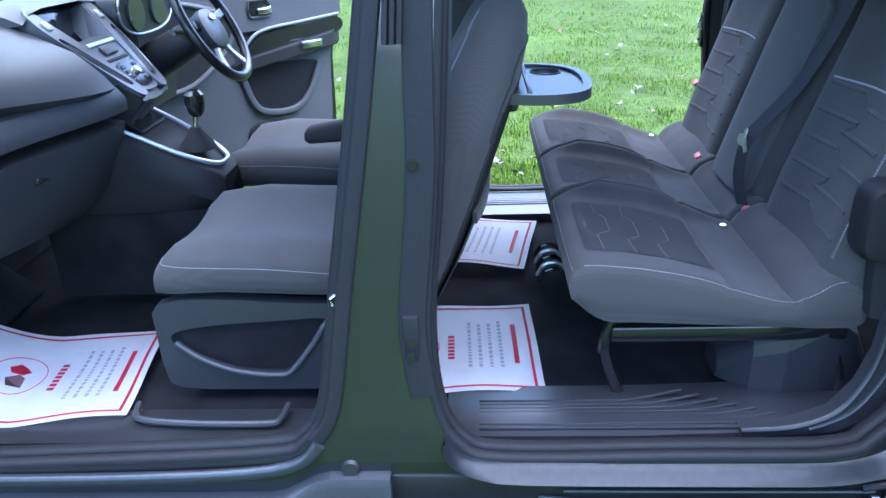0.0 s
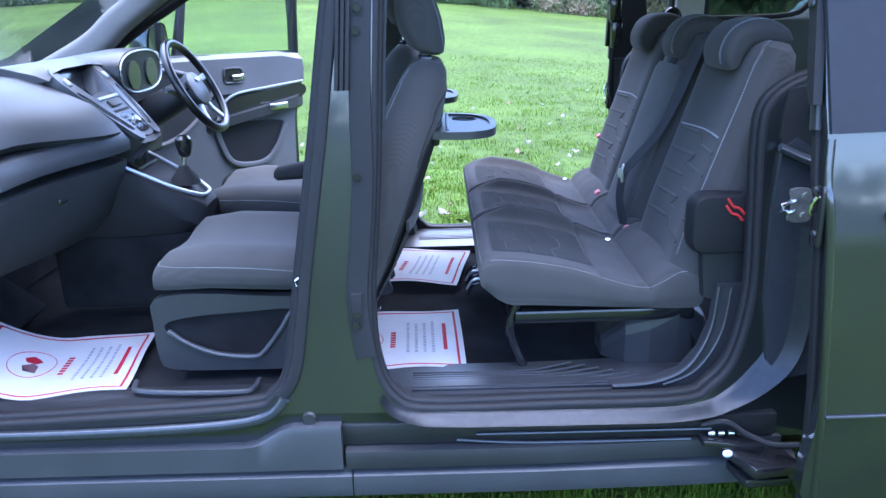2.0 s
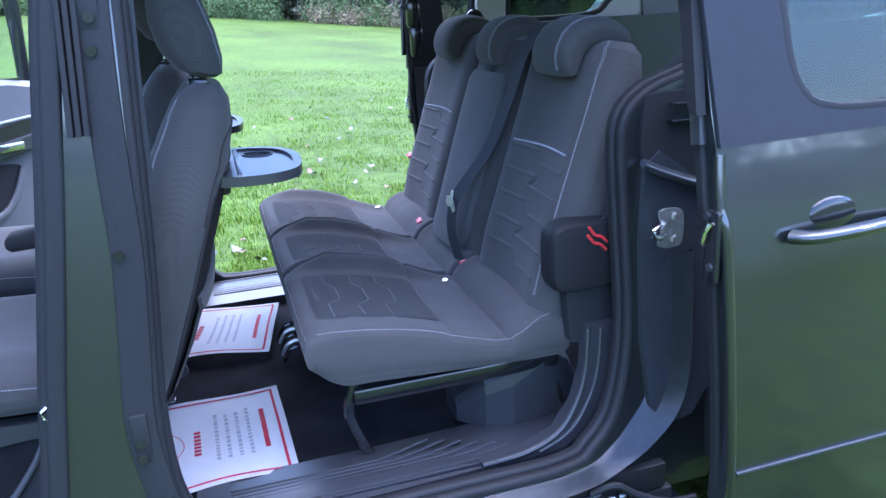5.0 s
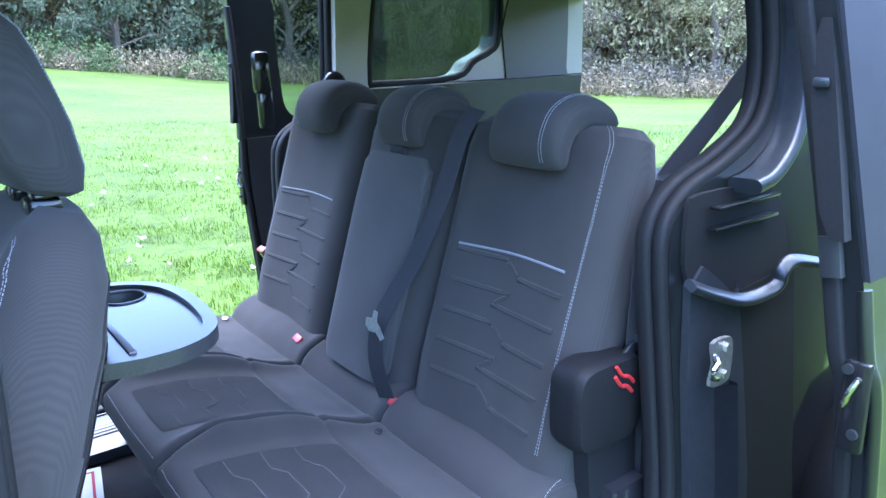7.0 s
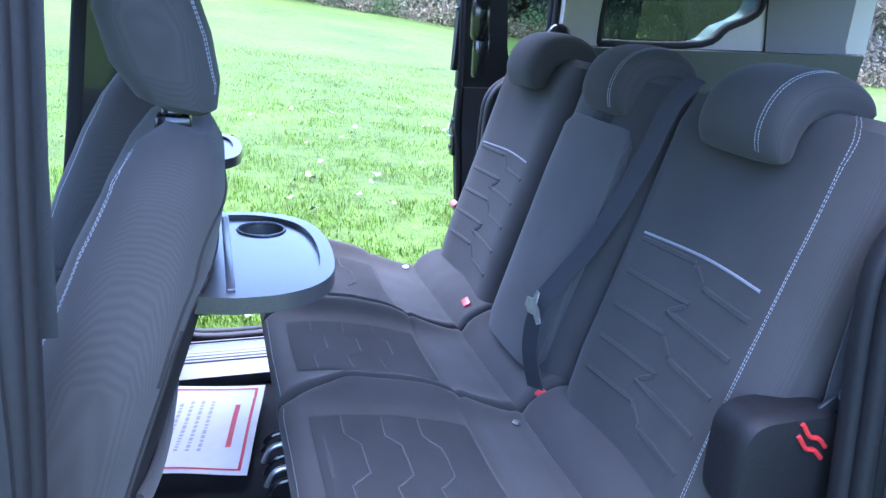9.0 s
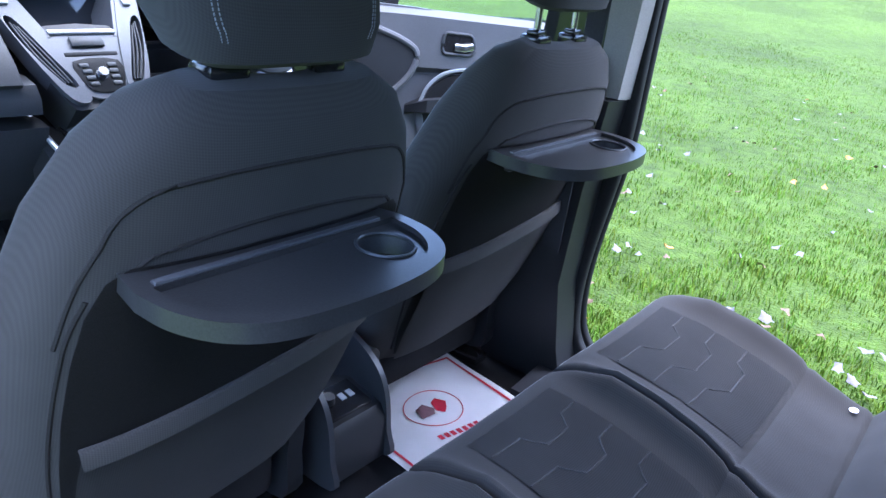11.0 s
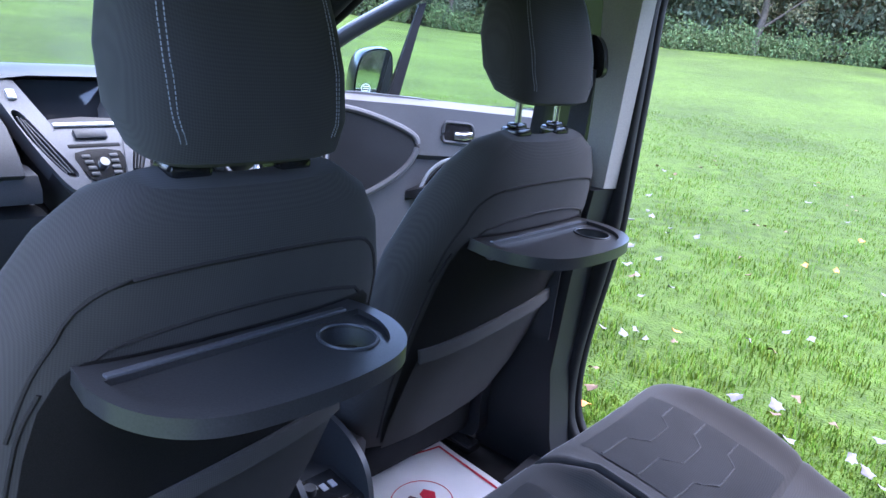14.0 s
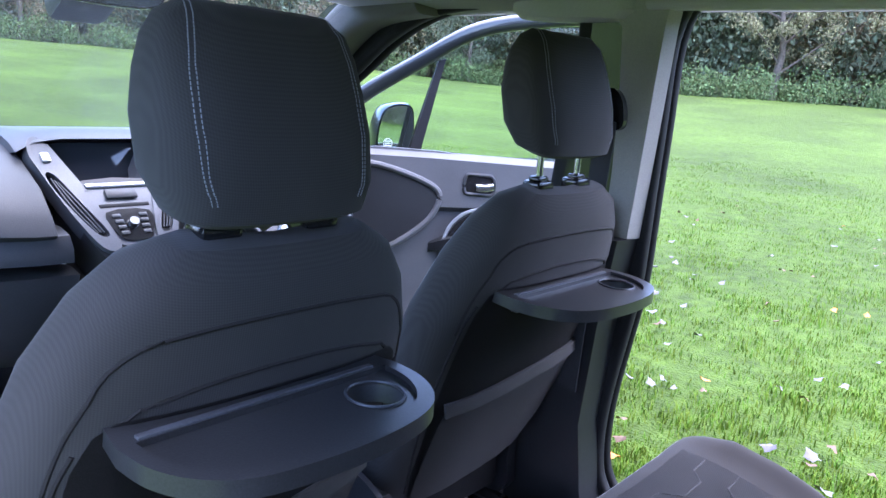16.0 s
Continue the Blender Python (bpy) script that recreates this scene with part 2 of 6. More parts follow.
def slab(bm, outer, holes, put, d0, d1):
    """A plate with holes: outlines in a plane, put(u, v, d) gives the place, between the depths d0 and d1."""
    loops = [outer, *holes]
    edges, caps = [], []
    start = []
    for lp in loops:
        vs = [bm.verts.new(put(u, v, d0)) for u, v in lp]
        start.append(vs)
        for i in range(len(vs)):
            edges.append(bm.edges.new((vs[i], vs[(i + 1) % len(vs)])))
    fs = bmesh.ops.triangle_fill(bm, use_beauty=True, edges=edges)["geom"]
    fs = [f for f in fs if isinstance(f, bmesh.types.BMFace)]
    twin = {}
    for lp, vs in zip(loops, start):
        for (u, v), a in zip(lp, vs):
            twin[a] = bm.verts.new(put(u, v, d1))
    for f in fs:
        bm.faces.new([twin[v] for v in reversed(f.verts)])
    for vs in start:
        for i in range(len(vs)):
            a, b = vs[i], vs[(i + 1) % len(vs)]
            bm.faces.new((a, b, twin[b], twin[a]))


def xz(u, v, d):
    return (u, d, v)


def BM():
    return bmesh.new()


# ---- ground, field edge ----
GZ = 0.07
EDGE = ((-180, 0.02), (-80, 0.015), (-47, 0.012), (-38, 0.004), (-24, 0.011), (-10, 0.011), (1, -0.004), (12, -0.025), (21, -0.045), (48, -0.079), (58, -0.082), (75, -0.08), (110, -0.03), (180, 0.02))


def ramp(a, table):
    for (a0, v0), (a1, v1) in zip(table, table[1:]):
        if a0 <= a <= a1:
            return v0 + (v1 - v0) * (a - a0) / (a1 - a0)
    return table[-1][1]


def reach(az):
    """Metres from the van to the edge of the field."""
    return 36 + 10 * (1 if az < -45 else max(0, (-25 - az) / 20) if az < -25 else 0)


def land(x, y):
    dx, dy = x - 0.4, y - 0.8
    r = math.hypot(dx, dy)
    az = math.degrees(math.atan2(dx, dy))
    R = reach(az)
    t = min(max((r - 3) / (R - 3), 0), 1.0)
    rise = (1.45 + R * ramp(az, EDGE) - GZ) * (t * t * (2.2 - 1.2 * t) if t < 1 else 1 + 0.02 * min(r / R - 1, 8))
    return GZ + rise + 0.05 * min(1, r / 8) * noise.noise((x * 0.35, y * 0.35, 0))


def build_ground():
    bm = BM()
    rings = []
    n = 144
    for r in [0.6 * 1.125 ** k for k in range(72)]:
        rings.append([(0.4 + r * math.sin(2 * math.pi * i / n), 0.8 + r * math.cos(2 * math.pi * i / n), 0) for i in range(n)])
    rings = [[(x, y, land(x, y)) for x, y, _ in g] for g in rings]
    rows = loft(bm, rings, caps=False)
    bm.faces.new(rows[0])
    m = mat("field_grass", (0.047, 0.083, 0.009), 0.9, grain=9, amount=0.45, bump=1.0, bscale=60, large=0.35, spec=0.2)
    m.node_tree.nodes["Bump"].inputs["Distance"].default_value = 0.03
    single("ground", bm, m, "mown green grass field round the parked van", "ground", kind="structure")


build_ground()

# ---- van shell ----
van = thing("van", "dark metallic people carrier van with its doors open on grass", "van", (0.4, 0.8, GZ))


def vpart(name, bm, material, label="", smooth=True):
    ob = part(name, bm, material, van, label, smooth)
    ob.matrix_parent_inverse = van.matrix_world.inverted()
    return ob


AT = Matrix()


def sub(name, bm, material, parent, label="", smooth=True):
    """A part whose mesh is in world places, under a thing that stands at a pose of its own."""
    bm.transform(AT)
    ob = part(name, bm, material, parent, label, smooth)
    bpy.context.view_layer.update()
    ob.matrix_parent_inverse = parent.matrix_world.inverted()
    return ob


def lean(z):
    """How far the sides lean in towards the roof."""
    return 0.10 * max(z - 0.44, 0)


def near(u, v, d):
    """The passenger side; the rear pillar lies further in than the middle one."""
    t = min(max((u - 0.9) / 0.25, 0), 1)
    t = t * t * (3 - 2 * t)
    return (u + 0.014 - 0.028 * t, d + lean(v) + 0.022 * t, v)


def outer(u, v, d):
    return (u, d + lean(v), v)


def far(u, v, d):
    return (u, 1.70 - d - lean(v), v)


def arc_loop(pts, n=5):
    return [(p.x, p.y) for p in smooth_line([(a, b, 0) for a, b in pts], n, True)]


FRONT_AP = arc_loop([(-1.24, 0.60), (-1.14, 0.48), (-0.95, 0.435), (-0.50, 0.445), (-0.15, 0.462), (-0.075, 0.49), (-0.027, 0.572), (0.014, 0.819), (0.063, 1.106), (0.104, 1.371), (0.138, 1.58), (0.130, 1.64), (0.05, 1.67),
                     (-0.35, 1.665), (-0.62, 1.625), (-0.95, 1.455), (-1.24, 1.25), (-1.28, 1.0)])
REAR_AP = arc_loop([(0.183, 0.567), (0.231, 0.477), (0.318, 0.447), (0.65, 0.450), (0.98, 0.452), (1.055, 0.475), (1.129, 0.548), (1.168, 0.723), (1.168, 0.949), (1.166, 1.10), (1.178, 1.18), (1.235, 1.228), (1.34, 1.262), (1.445, 1.315), (1.487, 1.40), (1.487, 1.53),
                    (1.45, 1.63), (1.25, 1.68), (0.70, 1.69), (0.34, 1.68), (0.240, 1.62), (0.216, 1.37), (0.196, 1.034), (0.171, 0.74)])
FAR_FRONT_AP = arc_loop([(-1.24, 0.60), (-1.14, 0.48), (-0.95, 0.435), (-0.50, 0.445), (-0.15, 0.462), (-0.075, 0.49), (-0.027, 0.572), (0.014, 0.819), (0.063, 1.106), (0.104, 1.371), (0.138, 1.58), (0.130, 1.64), (0.05, 1.67),
                         (-0.20, 1.665), (-0.35, 1.64), (-0.50, 1.575), (-0.66, 1.47), (-0.85, 1.36), (-1.0, 1.25), (-1.1, 1.1), (-1.2, 0.85)])
FAR_REAR_AP = [(min(u, 1.345) + (0.045 + 0.05 * min(max((v - 0.55) / 0.5, 0), 1)) * (u < 0.5), v) for u, v in REAR_AP]
SIDE = [(-1.75, 0.34), (1.36, 0.34), (1.42, 0.62), (1.60, 0.80), (1.95, 0.86), (2.25, 0.70), (2.34, 0.40), (2.42, 0.40), (2.41, 1.2), (2.32, 1.72), (2.2, 1.76), (0.4, 1.78), (-0.35, 1.745), (-0.72, 1.655), (-1.38, 1.27), (-1.9, 1.10), (-1.95, 0.6)]
QUARTER = arc_loop([(1.53, 1.36), (1.53, 1.56), (1.58, 1.60), (1.88, 1.60), (1.94, 1.56), (1.92, 1.44), (1.85, 1.355), (1.66, 1.34)], 4)
FAR_QUARTER = arc_loop([(1.455, 1.37), (1.47, 1.61), (1.50, 1.638), (1.94, 1.636), (1.985, 1.61), (1.985, 1.47), (1.95, 1.43), (1.88, 1.40), (1.80, 1.35), (1.50, 1.345)], 4)
bm = BM()
slab(bm, SIDE, [FRONT_AP, REAR_AP, QUARTER], near, 0.02, 0.065)
vpart("body_side", bm, PAINT, "dark metallic painted side with two door openings")
bm = BM()
slab(bm, SIDE, [FAR_FRONT_AP, FAR_REAR_AP, FAR_QUARTER], far, 0.02, 0.10)
vpart("body_side", bm, PAINT, "dark metallic painted side with two door openings")
for put, ys in ((near, 1), (far, 1)):
    for ap in ((FRONT_AP, REAR_AP) if put is near else (FAR_FRONT_AP, FAR_REAR_AP)):
        bm = BM()
        sweep(bm, [put(u, v, 0.035) for u, v in ap], rrect(0.030, 0.026, 0.010, 3), (0, 1, 0), True)
        sweep(bm, [put(u, v, 0.060 if put is near else 0.085) for u, v in ap], rrect(0.045, 0.030, 0.010, 3), (0, 1, 0), True)
        vpart("door_seal", bm, RUBBER, "black rubber seal round the door opening")
    bm = BM()
    slab(bm, QUARTER if put is near else FAR_QUARTER, [], put, *((0.055, 0.060) if put is near else (0.092, 0.097)))
    vpart("quarter_glass", bm, DARKGLASS, "dark tinted quarter window").visible_shadow = False

# roof, headliner, floor
bm = BM()
rows = []
for x in (-0.56, -0.3, 0.2, 0.8, 1.4, 2.0, 2.34):
    rows.append([(x, y, 1.70 + 0.10 * math.sin(math.pi * (y - 0.12) / 1.46) ** 0.5 - 0.06 * max(0, (-x - 0.1)) ** 1.2) for y in [0.12 + 1.46 * k / 16 for k in range(17)]])
loft(bm, rows, closed=False)
bmesh.ops.solidify(bm, geom=bm.faces[:], thickness=0.012)
vpart("roof", bm, PAINT)
bm = BM()
rows = []
for x in (-0.53, -0.3, 0.2, 0.8, 1.4, 2.0, 2.32):
    rows.append([(x, y, 1.642 + 0.030 * math.sin(math.pi * (y - 0.15) / 1.4) ** 0.7 - 0.04 * max(0, (-x - 0.1)) ** 1.2 + 0.02 * (x > 1)) for y in [0.15 + 1.4 * k / 16 for k in range(17)]])
loft(bm, rows, closed=False)
bmesh.ops.solidify(bm, geom=bm.faces[:], thickness=0.02)
vpart("headliner", bm, LINER, "light grey cloth headliner")
bm = BM()
box(bm, (0.55, 0.85, 0.37), (3.9, 1.46, 0.08), 0.01)
vpart("floor_pan", bm, CARPET, "black carpeted floor")

# sill and rocker
for side, put in (("near", near), ("far", far)):
    bm = BM()
    prof = [(0.0, 0.235), (0.006, 0.215), (0.03, 0.205), (0.10, 0.21), (0.10, 0.29), (0.02, 0.288), (0.004, 0.275)]
    loft(bm, [[put(x, z, d) for d, z in prof] for x in (-1.5, -0.9, -0.3, 0.111)])
    loft(bm, [[put(x, z, d) for d, z in prof] for x in (0.115, 0.6, 1.0, 1.30)])
    vpart("rocker_cover", bm, PLGREY, "grey plastic rocker cover")
    bm = BM()
    prof = [(-0.004, 0.330), (0.0, 0.300), (0.06, 0.296), (0.09, 0.34), (0.09, 0.362), (0.03, 0.357), (0.0, 0.350)]
    loft(bm, [[put(x, z, d) for d, z in prof] for x in (0.10, 0.6, 1.25)])
    vpart("sill_ledge", bm, PLAST, "black ledge under the sliding door rail")
    bm = BM()
    prof = [(0.002, 0.425), (-0.004, 0.405), (0.0, 0.30), (0.05, 0.296), (0.05, 0.43)]
    loft(bm, [[put(x, z, d) for d, z in prof] for x in (0.092, 0.03, -0.03)], caps=True)
    prof2 = [(d, min(z, 0.372)) for d, z in prof]
    loft(bm, [[put(x, z, d) for d, z in prof2] for x in (-0.16, -0.6, -1.5)], caps=True)
    loft(bm, [[put(x, (1 - k) * z + k * min(z, 0.372), d) for d, z in prof] for x, k in ((-0.03, 0), (-0.06, 0.15), (-0.10, 0.6), (-0.13, 0.9), (-0.16, 1))], caps=False)
    vpart("sill_cladding", bm, PLGREY, "grey plastic sill cladding with a raised end")
    # painted step of the sill, widening as it curves up into the rear pillar
    inner = smooth_line([(0.205, 0.50, 0), (0.235, 0.472, 0), (0.285, 0.456, 0), (0.36, 0.452, 0), (0.7, 0.449, 0), (1.0, 0.452, 0), (1.10, 0.482, 0), (1.165, 0.545, 0), (1.20, 0.62, 0), (1.208, 0.75, 0), (1.21, 0.90, 0)], 5)
    edge = smooth_line([(0.197, 0.494, 0), (0.222, 0.460, 0), (0.275, 0.436, 0), (0.36, 0.424, 0), (0.7, 0.42, 0), (1.0, 0.421, 0), (1.10, 0.436, 0), (1.19, 0.478, 0), (1.265, 0.554, 0), (1.295, 0.68, 0), (1.30, 0.90, 0)], 5)
    bm = BM()
    rows = []
    for a, b in zip(inner, edge):
        rows.append([put(a.x + (b.x - a.x) * k, a.y + (b.y - a.y) * k, d) for k, d in ((0, 0.034), (0.12, 0.018), (0.4, 0.008), (0.75, -0.004), (0.95, -0.016), (1.0, -0.010), (1.0, 0.03))])
    loft(bm, rows, closed=False)
    bmesh.ops.solidify(bm, geom=bm.faces[:], thickness=0.003)
    # paler than the body paint: sky sheen sits in the colour
    vpart("sill_step", bm, SATIN, "sliding door sill step edge, paint toned paler for sky sheen")
    bm = BM()
    prof = [(0.10, 0.452), (0.10, 0.40), (0.30, 0.40), (0.30, 0.440), (0.22, 0.452), (0.14, 0.462)]
    loft(bm, [[put(x, z, d) for d, z in prof] for x in (0.20, 0.6, 1.14)])
    plate = vpart("sill_plate", bm, TREAD, "ribbed black plastic tread plate")
    for k in range(8):
        bm = BM()
        x1 = 0.86 - 0.035 * k
        sweep(bm, smooth_line([put(0.27, 0.4595 - 0.0012 * k, 0.116 + 0.0155 * k), put(0.55, 0.4595 - 0.0012 * k, 0.116 + 0.0155 * k), put(x1, 0.4605 - 0.001 * k, 0.118 + 0.0155 * k), put(x1 + 0.10, 0.463, 0.126 + 0.017 * k)], 4), rrect(0.0065, 0.007, 0.002, 2), (0, 0, 1))
        sub("rib", bm, TREAD, plate)
    # moulding that sweeps up from the sill into the rear pillar
    bm = BM()
    lip = [(0.80, 0.463), (0.90, 0.470), (0.99, 0.495), (1.05, 0.548), (1.085, 0.62), (1.10, 0.72)]
    slab(bm, [(1.185, 0.72), (1.185, 0.66), (1.15, 0.555), (1.08, 0.478), (1.0, 0.452), (0.80, 0.447)] + lip, [], put, 0.10, 0.135)
    sub("corner_moulding", bm, TREAD, plate)
    bm = BM()
    sweep(bm, smooth_line([put(u, v, 0.100) for u, v in lip], 6), circle(0.006, 8), (0, 1, 0))
    sweep(bm, smooth_line([put(u + 0.035, v - 0.006, 0.100) for u, v in lip[1:]], 6), circle(0.005, 8), (0, 1, 0))
    sub("moulded_ridge", bm, TREAD, plate)
    bm = BM()
    prof = [(0.10, 0.440), (0.10, 0.40), (0.24, 0.40), (0.24, 0.425)]
    loft(bm, [[put(x, z, d) for d, z in prof] for x in (-1.15, -0.5, -0.05)])
    vpart("front_sill_plate", bm, PLAST)
    bm = BM()
    sweep(bm, smooth_line([put(x, z, 0.012) for x, z in ((-1.2, 0.425), (-0.8, 0.416), (-0.45, 0.420), (-0.2, 0.432), (-0.09, 0.455), (-0.045, 0.50))], 5), rrect(0.026, 0.022, 0.009, 3), (0, 1, 0))
    # front step gets the same paler tone for its sky sheen
    vpart("front_sill_step", bm, SATIN, "front sill step edge, paint toned paler for sky sheen")

# inner pillar trims
for put in (near, far):
    bm = BM()
    loft(bm, [[put(x0, z, 0.10), put(x1, z, 0.10), put(x1 - 0.012, z, 0.135), put(x0 + 0.01, z, 0.135)] for x0, x1, z in (((0.155, 0.232, 1.145), (0.16, 0.238, 1.3), (0.165, 0.248, 1.45), (0.16, 0.258, 1.60), (0.14, 0.27, 1.655)) if put is near else ((0.225, 0.305, 1.165), (0.235, 0.32, 1.3), (0.24, 0.335, 1.45), (0.235, 0.35, 1.60), (0.20, 0.36, 1.655)))])
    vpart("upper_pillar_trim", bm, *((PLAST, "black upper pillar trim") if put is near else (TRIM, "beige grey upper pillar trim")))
    bm = BM()
    loft(bm, [[put(x0, z, 0.10), put(x1, z, 0.10), put(x1 - 0.01, z, 0.17), put(x0 + 0.01, z, 0.17)] for x0, x1, z in (((0.0, 0.24, 0.40), (0.02, 0.20, 0.52), (0.03, 0.175, 0.70), (0.07, 0.185, 0.95), (0.12, 0.215, 1.143)) if put is near else ((0.0, 0.28, 0.40), (0.03, 0.25, 0.52), (0.06, 0.235, 0.70), (0.12, 0.265, 0.95), (0.19, 0.30, 1.163)))])
    vpart("lower_pillar_trim", bm, PLAST)
    bm = BM()
    loft(bm, [[put(x0, z, 0.10), put(x1, z, 0.10), put(x1 - 0.01, z, 0.19), put(x0 + 0.02, z, 0.19)] for x0, x1, z in ((1.20, 2.38, 0.40), (1.20, 2.38, 0.9), (1.205, 2.37, 1.12), (1.225, 2.36, 1.20), (1.26, 2.36, 1.235)) + (((1.30, 2.36, 1.335),) if put is far else ())])
    vpart("side_lining", bm, PLAST, "black plastic load side lining")
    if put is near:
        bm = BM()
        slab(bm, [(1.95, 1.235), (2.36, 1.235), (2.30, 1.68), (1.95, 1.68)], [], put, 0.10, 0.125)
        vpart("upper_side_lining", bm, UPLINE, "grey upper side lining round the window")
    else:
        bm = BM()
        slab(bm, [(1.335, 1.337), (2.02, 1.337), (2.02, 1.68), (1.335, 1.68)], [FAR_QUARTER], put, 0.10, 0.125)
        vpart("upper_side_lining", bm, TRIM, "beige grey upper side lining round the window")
        bm = BM()
        sweep(bm, [put(u, v, 0.112) for u, v in FAR_QUARTER], rrect(0.022, 0.030, 0.008, 3), (0, 1, 0), True)
        vpart("window_seal", bm, RUBBER, "black rubber seal round the quarter window")
        bm = BM()
        slab(bm, arc_loop([(2.024, 1.337), (2.31, 1.337), (2.325, 1.36), (2.30, 1.64), (2.27, 1.66), (2.024, 1.66)], 2), [], put, 0.10, 0.132)
        vpart("rear_pillar_panel", bm, UPLINE, "dark grey panel on the rearmost pillar")
        bm = BM()
        slab(bm, [(2.024, 1.664), (2.275, 1.664), (2.31, 1.63), (2.33, 1.36), (2.33, 1.337), (2.42, 1.337), (2.38, 1.69), (2.024, 1.69)], [], put, 0.10, 0.125)
        vpart("rear_pillar_edge", bm, TRIM, "beige grey edge of the rear opening")
    # soft inner edge where the lining meets the headliner
    bm = BM()
    sweep(bm, [put(x, 1.655, 0.125) for x in (0.3, 0.8, 1.4, 2.0, 2.34)], rrect(0.05, 0.04, 0.016, 3), (0, 0, 1))
    vpart("roof_side_trim", bm, LINER, "light grey roof side trim")

# windscreen, scuttle and A pillars
bm = BM()
loft(bm, [[(-1.36 + 0.10 * abs(y - 0.85) ** 2, y, 1.20) for y in (0.15, 0.5, 0.85, 1.2, 1.55)], [(-0.54 + 0.05 * abs(y - 0.85) ** 2, y, 1.655) for y in (0.2, 0.5, 0.85, 1.2, 1.5)]], closed=False)
bmesh.ops.solidify(bm, geom=bm.faces[:], thickness=0.005)
vpart("windscreen", bm, GLASS, "clear laminated windscreen").visible_shadow = False
for put in (near, far):
    bm = BM()
    line = [put(-1.47, 1.225, 0.11), put(-1.03, 1.50, 0.12), put(-0.71, 1.655, 0.13), put(-0.45, 1.69, 0.14)] if put is near else [(x, 1.45, z) for x, z in ((-1.38, 1.12), (-1.02, 1.295), (-0.88, 1.40), (-0.70, 1.52), (-0.52, 1.64), (-0.30, 1.675))]
    sweep(bm, smooth_line(line, 5), rrect(0.09, 0.085, 0.03, 4) if put is near else rrect(0.10, 0.11, 0.03, 4), (0, 1, 0))
    vpart("windscreen_pillar_trim", bm, UPLINE, "grey windscreen pillar trim")
bm = BM()
slab(bm, [(-1.95, 0.25), (-1.45, 0.40), (-1.35, 1.18), (-1.95, 1.05)], [], lambda u, v, d: (u, d, v), 0.10, 1.60)
vpart("bonnet", bm, PAINT)
# load bay rear frame
bm = BM()
box(bm, (2.36, 0.85, 0.46), (0.10, 1.46, 0.16), 0.02)
vpart("rear_sill", bm, PLAST)
bm = BM()
box(bm, (2.34, 0.85, 1.655), (0.14, 1.40, 0.10), 0.02)
vpart("rear_header", bm, TRIM)


# ---- open doors ----
def bowed(bm, outline, holes, put, d0, d1, levels):
    """A plate cut into bands, so that it can take the curve of put()."""
    slab(bm, outline, holes, xz, d0, d1)
    for z in levels:
        bmesh.ops.bisect_plane(bm, geom=bm.verts[:] + bm.edges[:] + bm.faces[:], plane_co=(0, 0, z), plane_no=(0, 0, 1))
    for v in bm.verts:
        v.co = put(v.co.x, v.co.z, v.co.y)


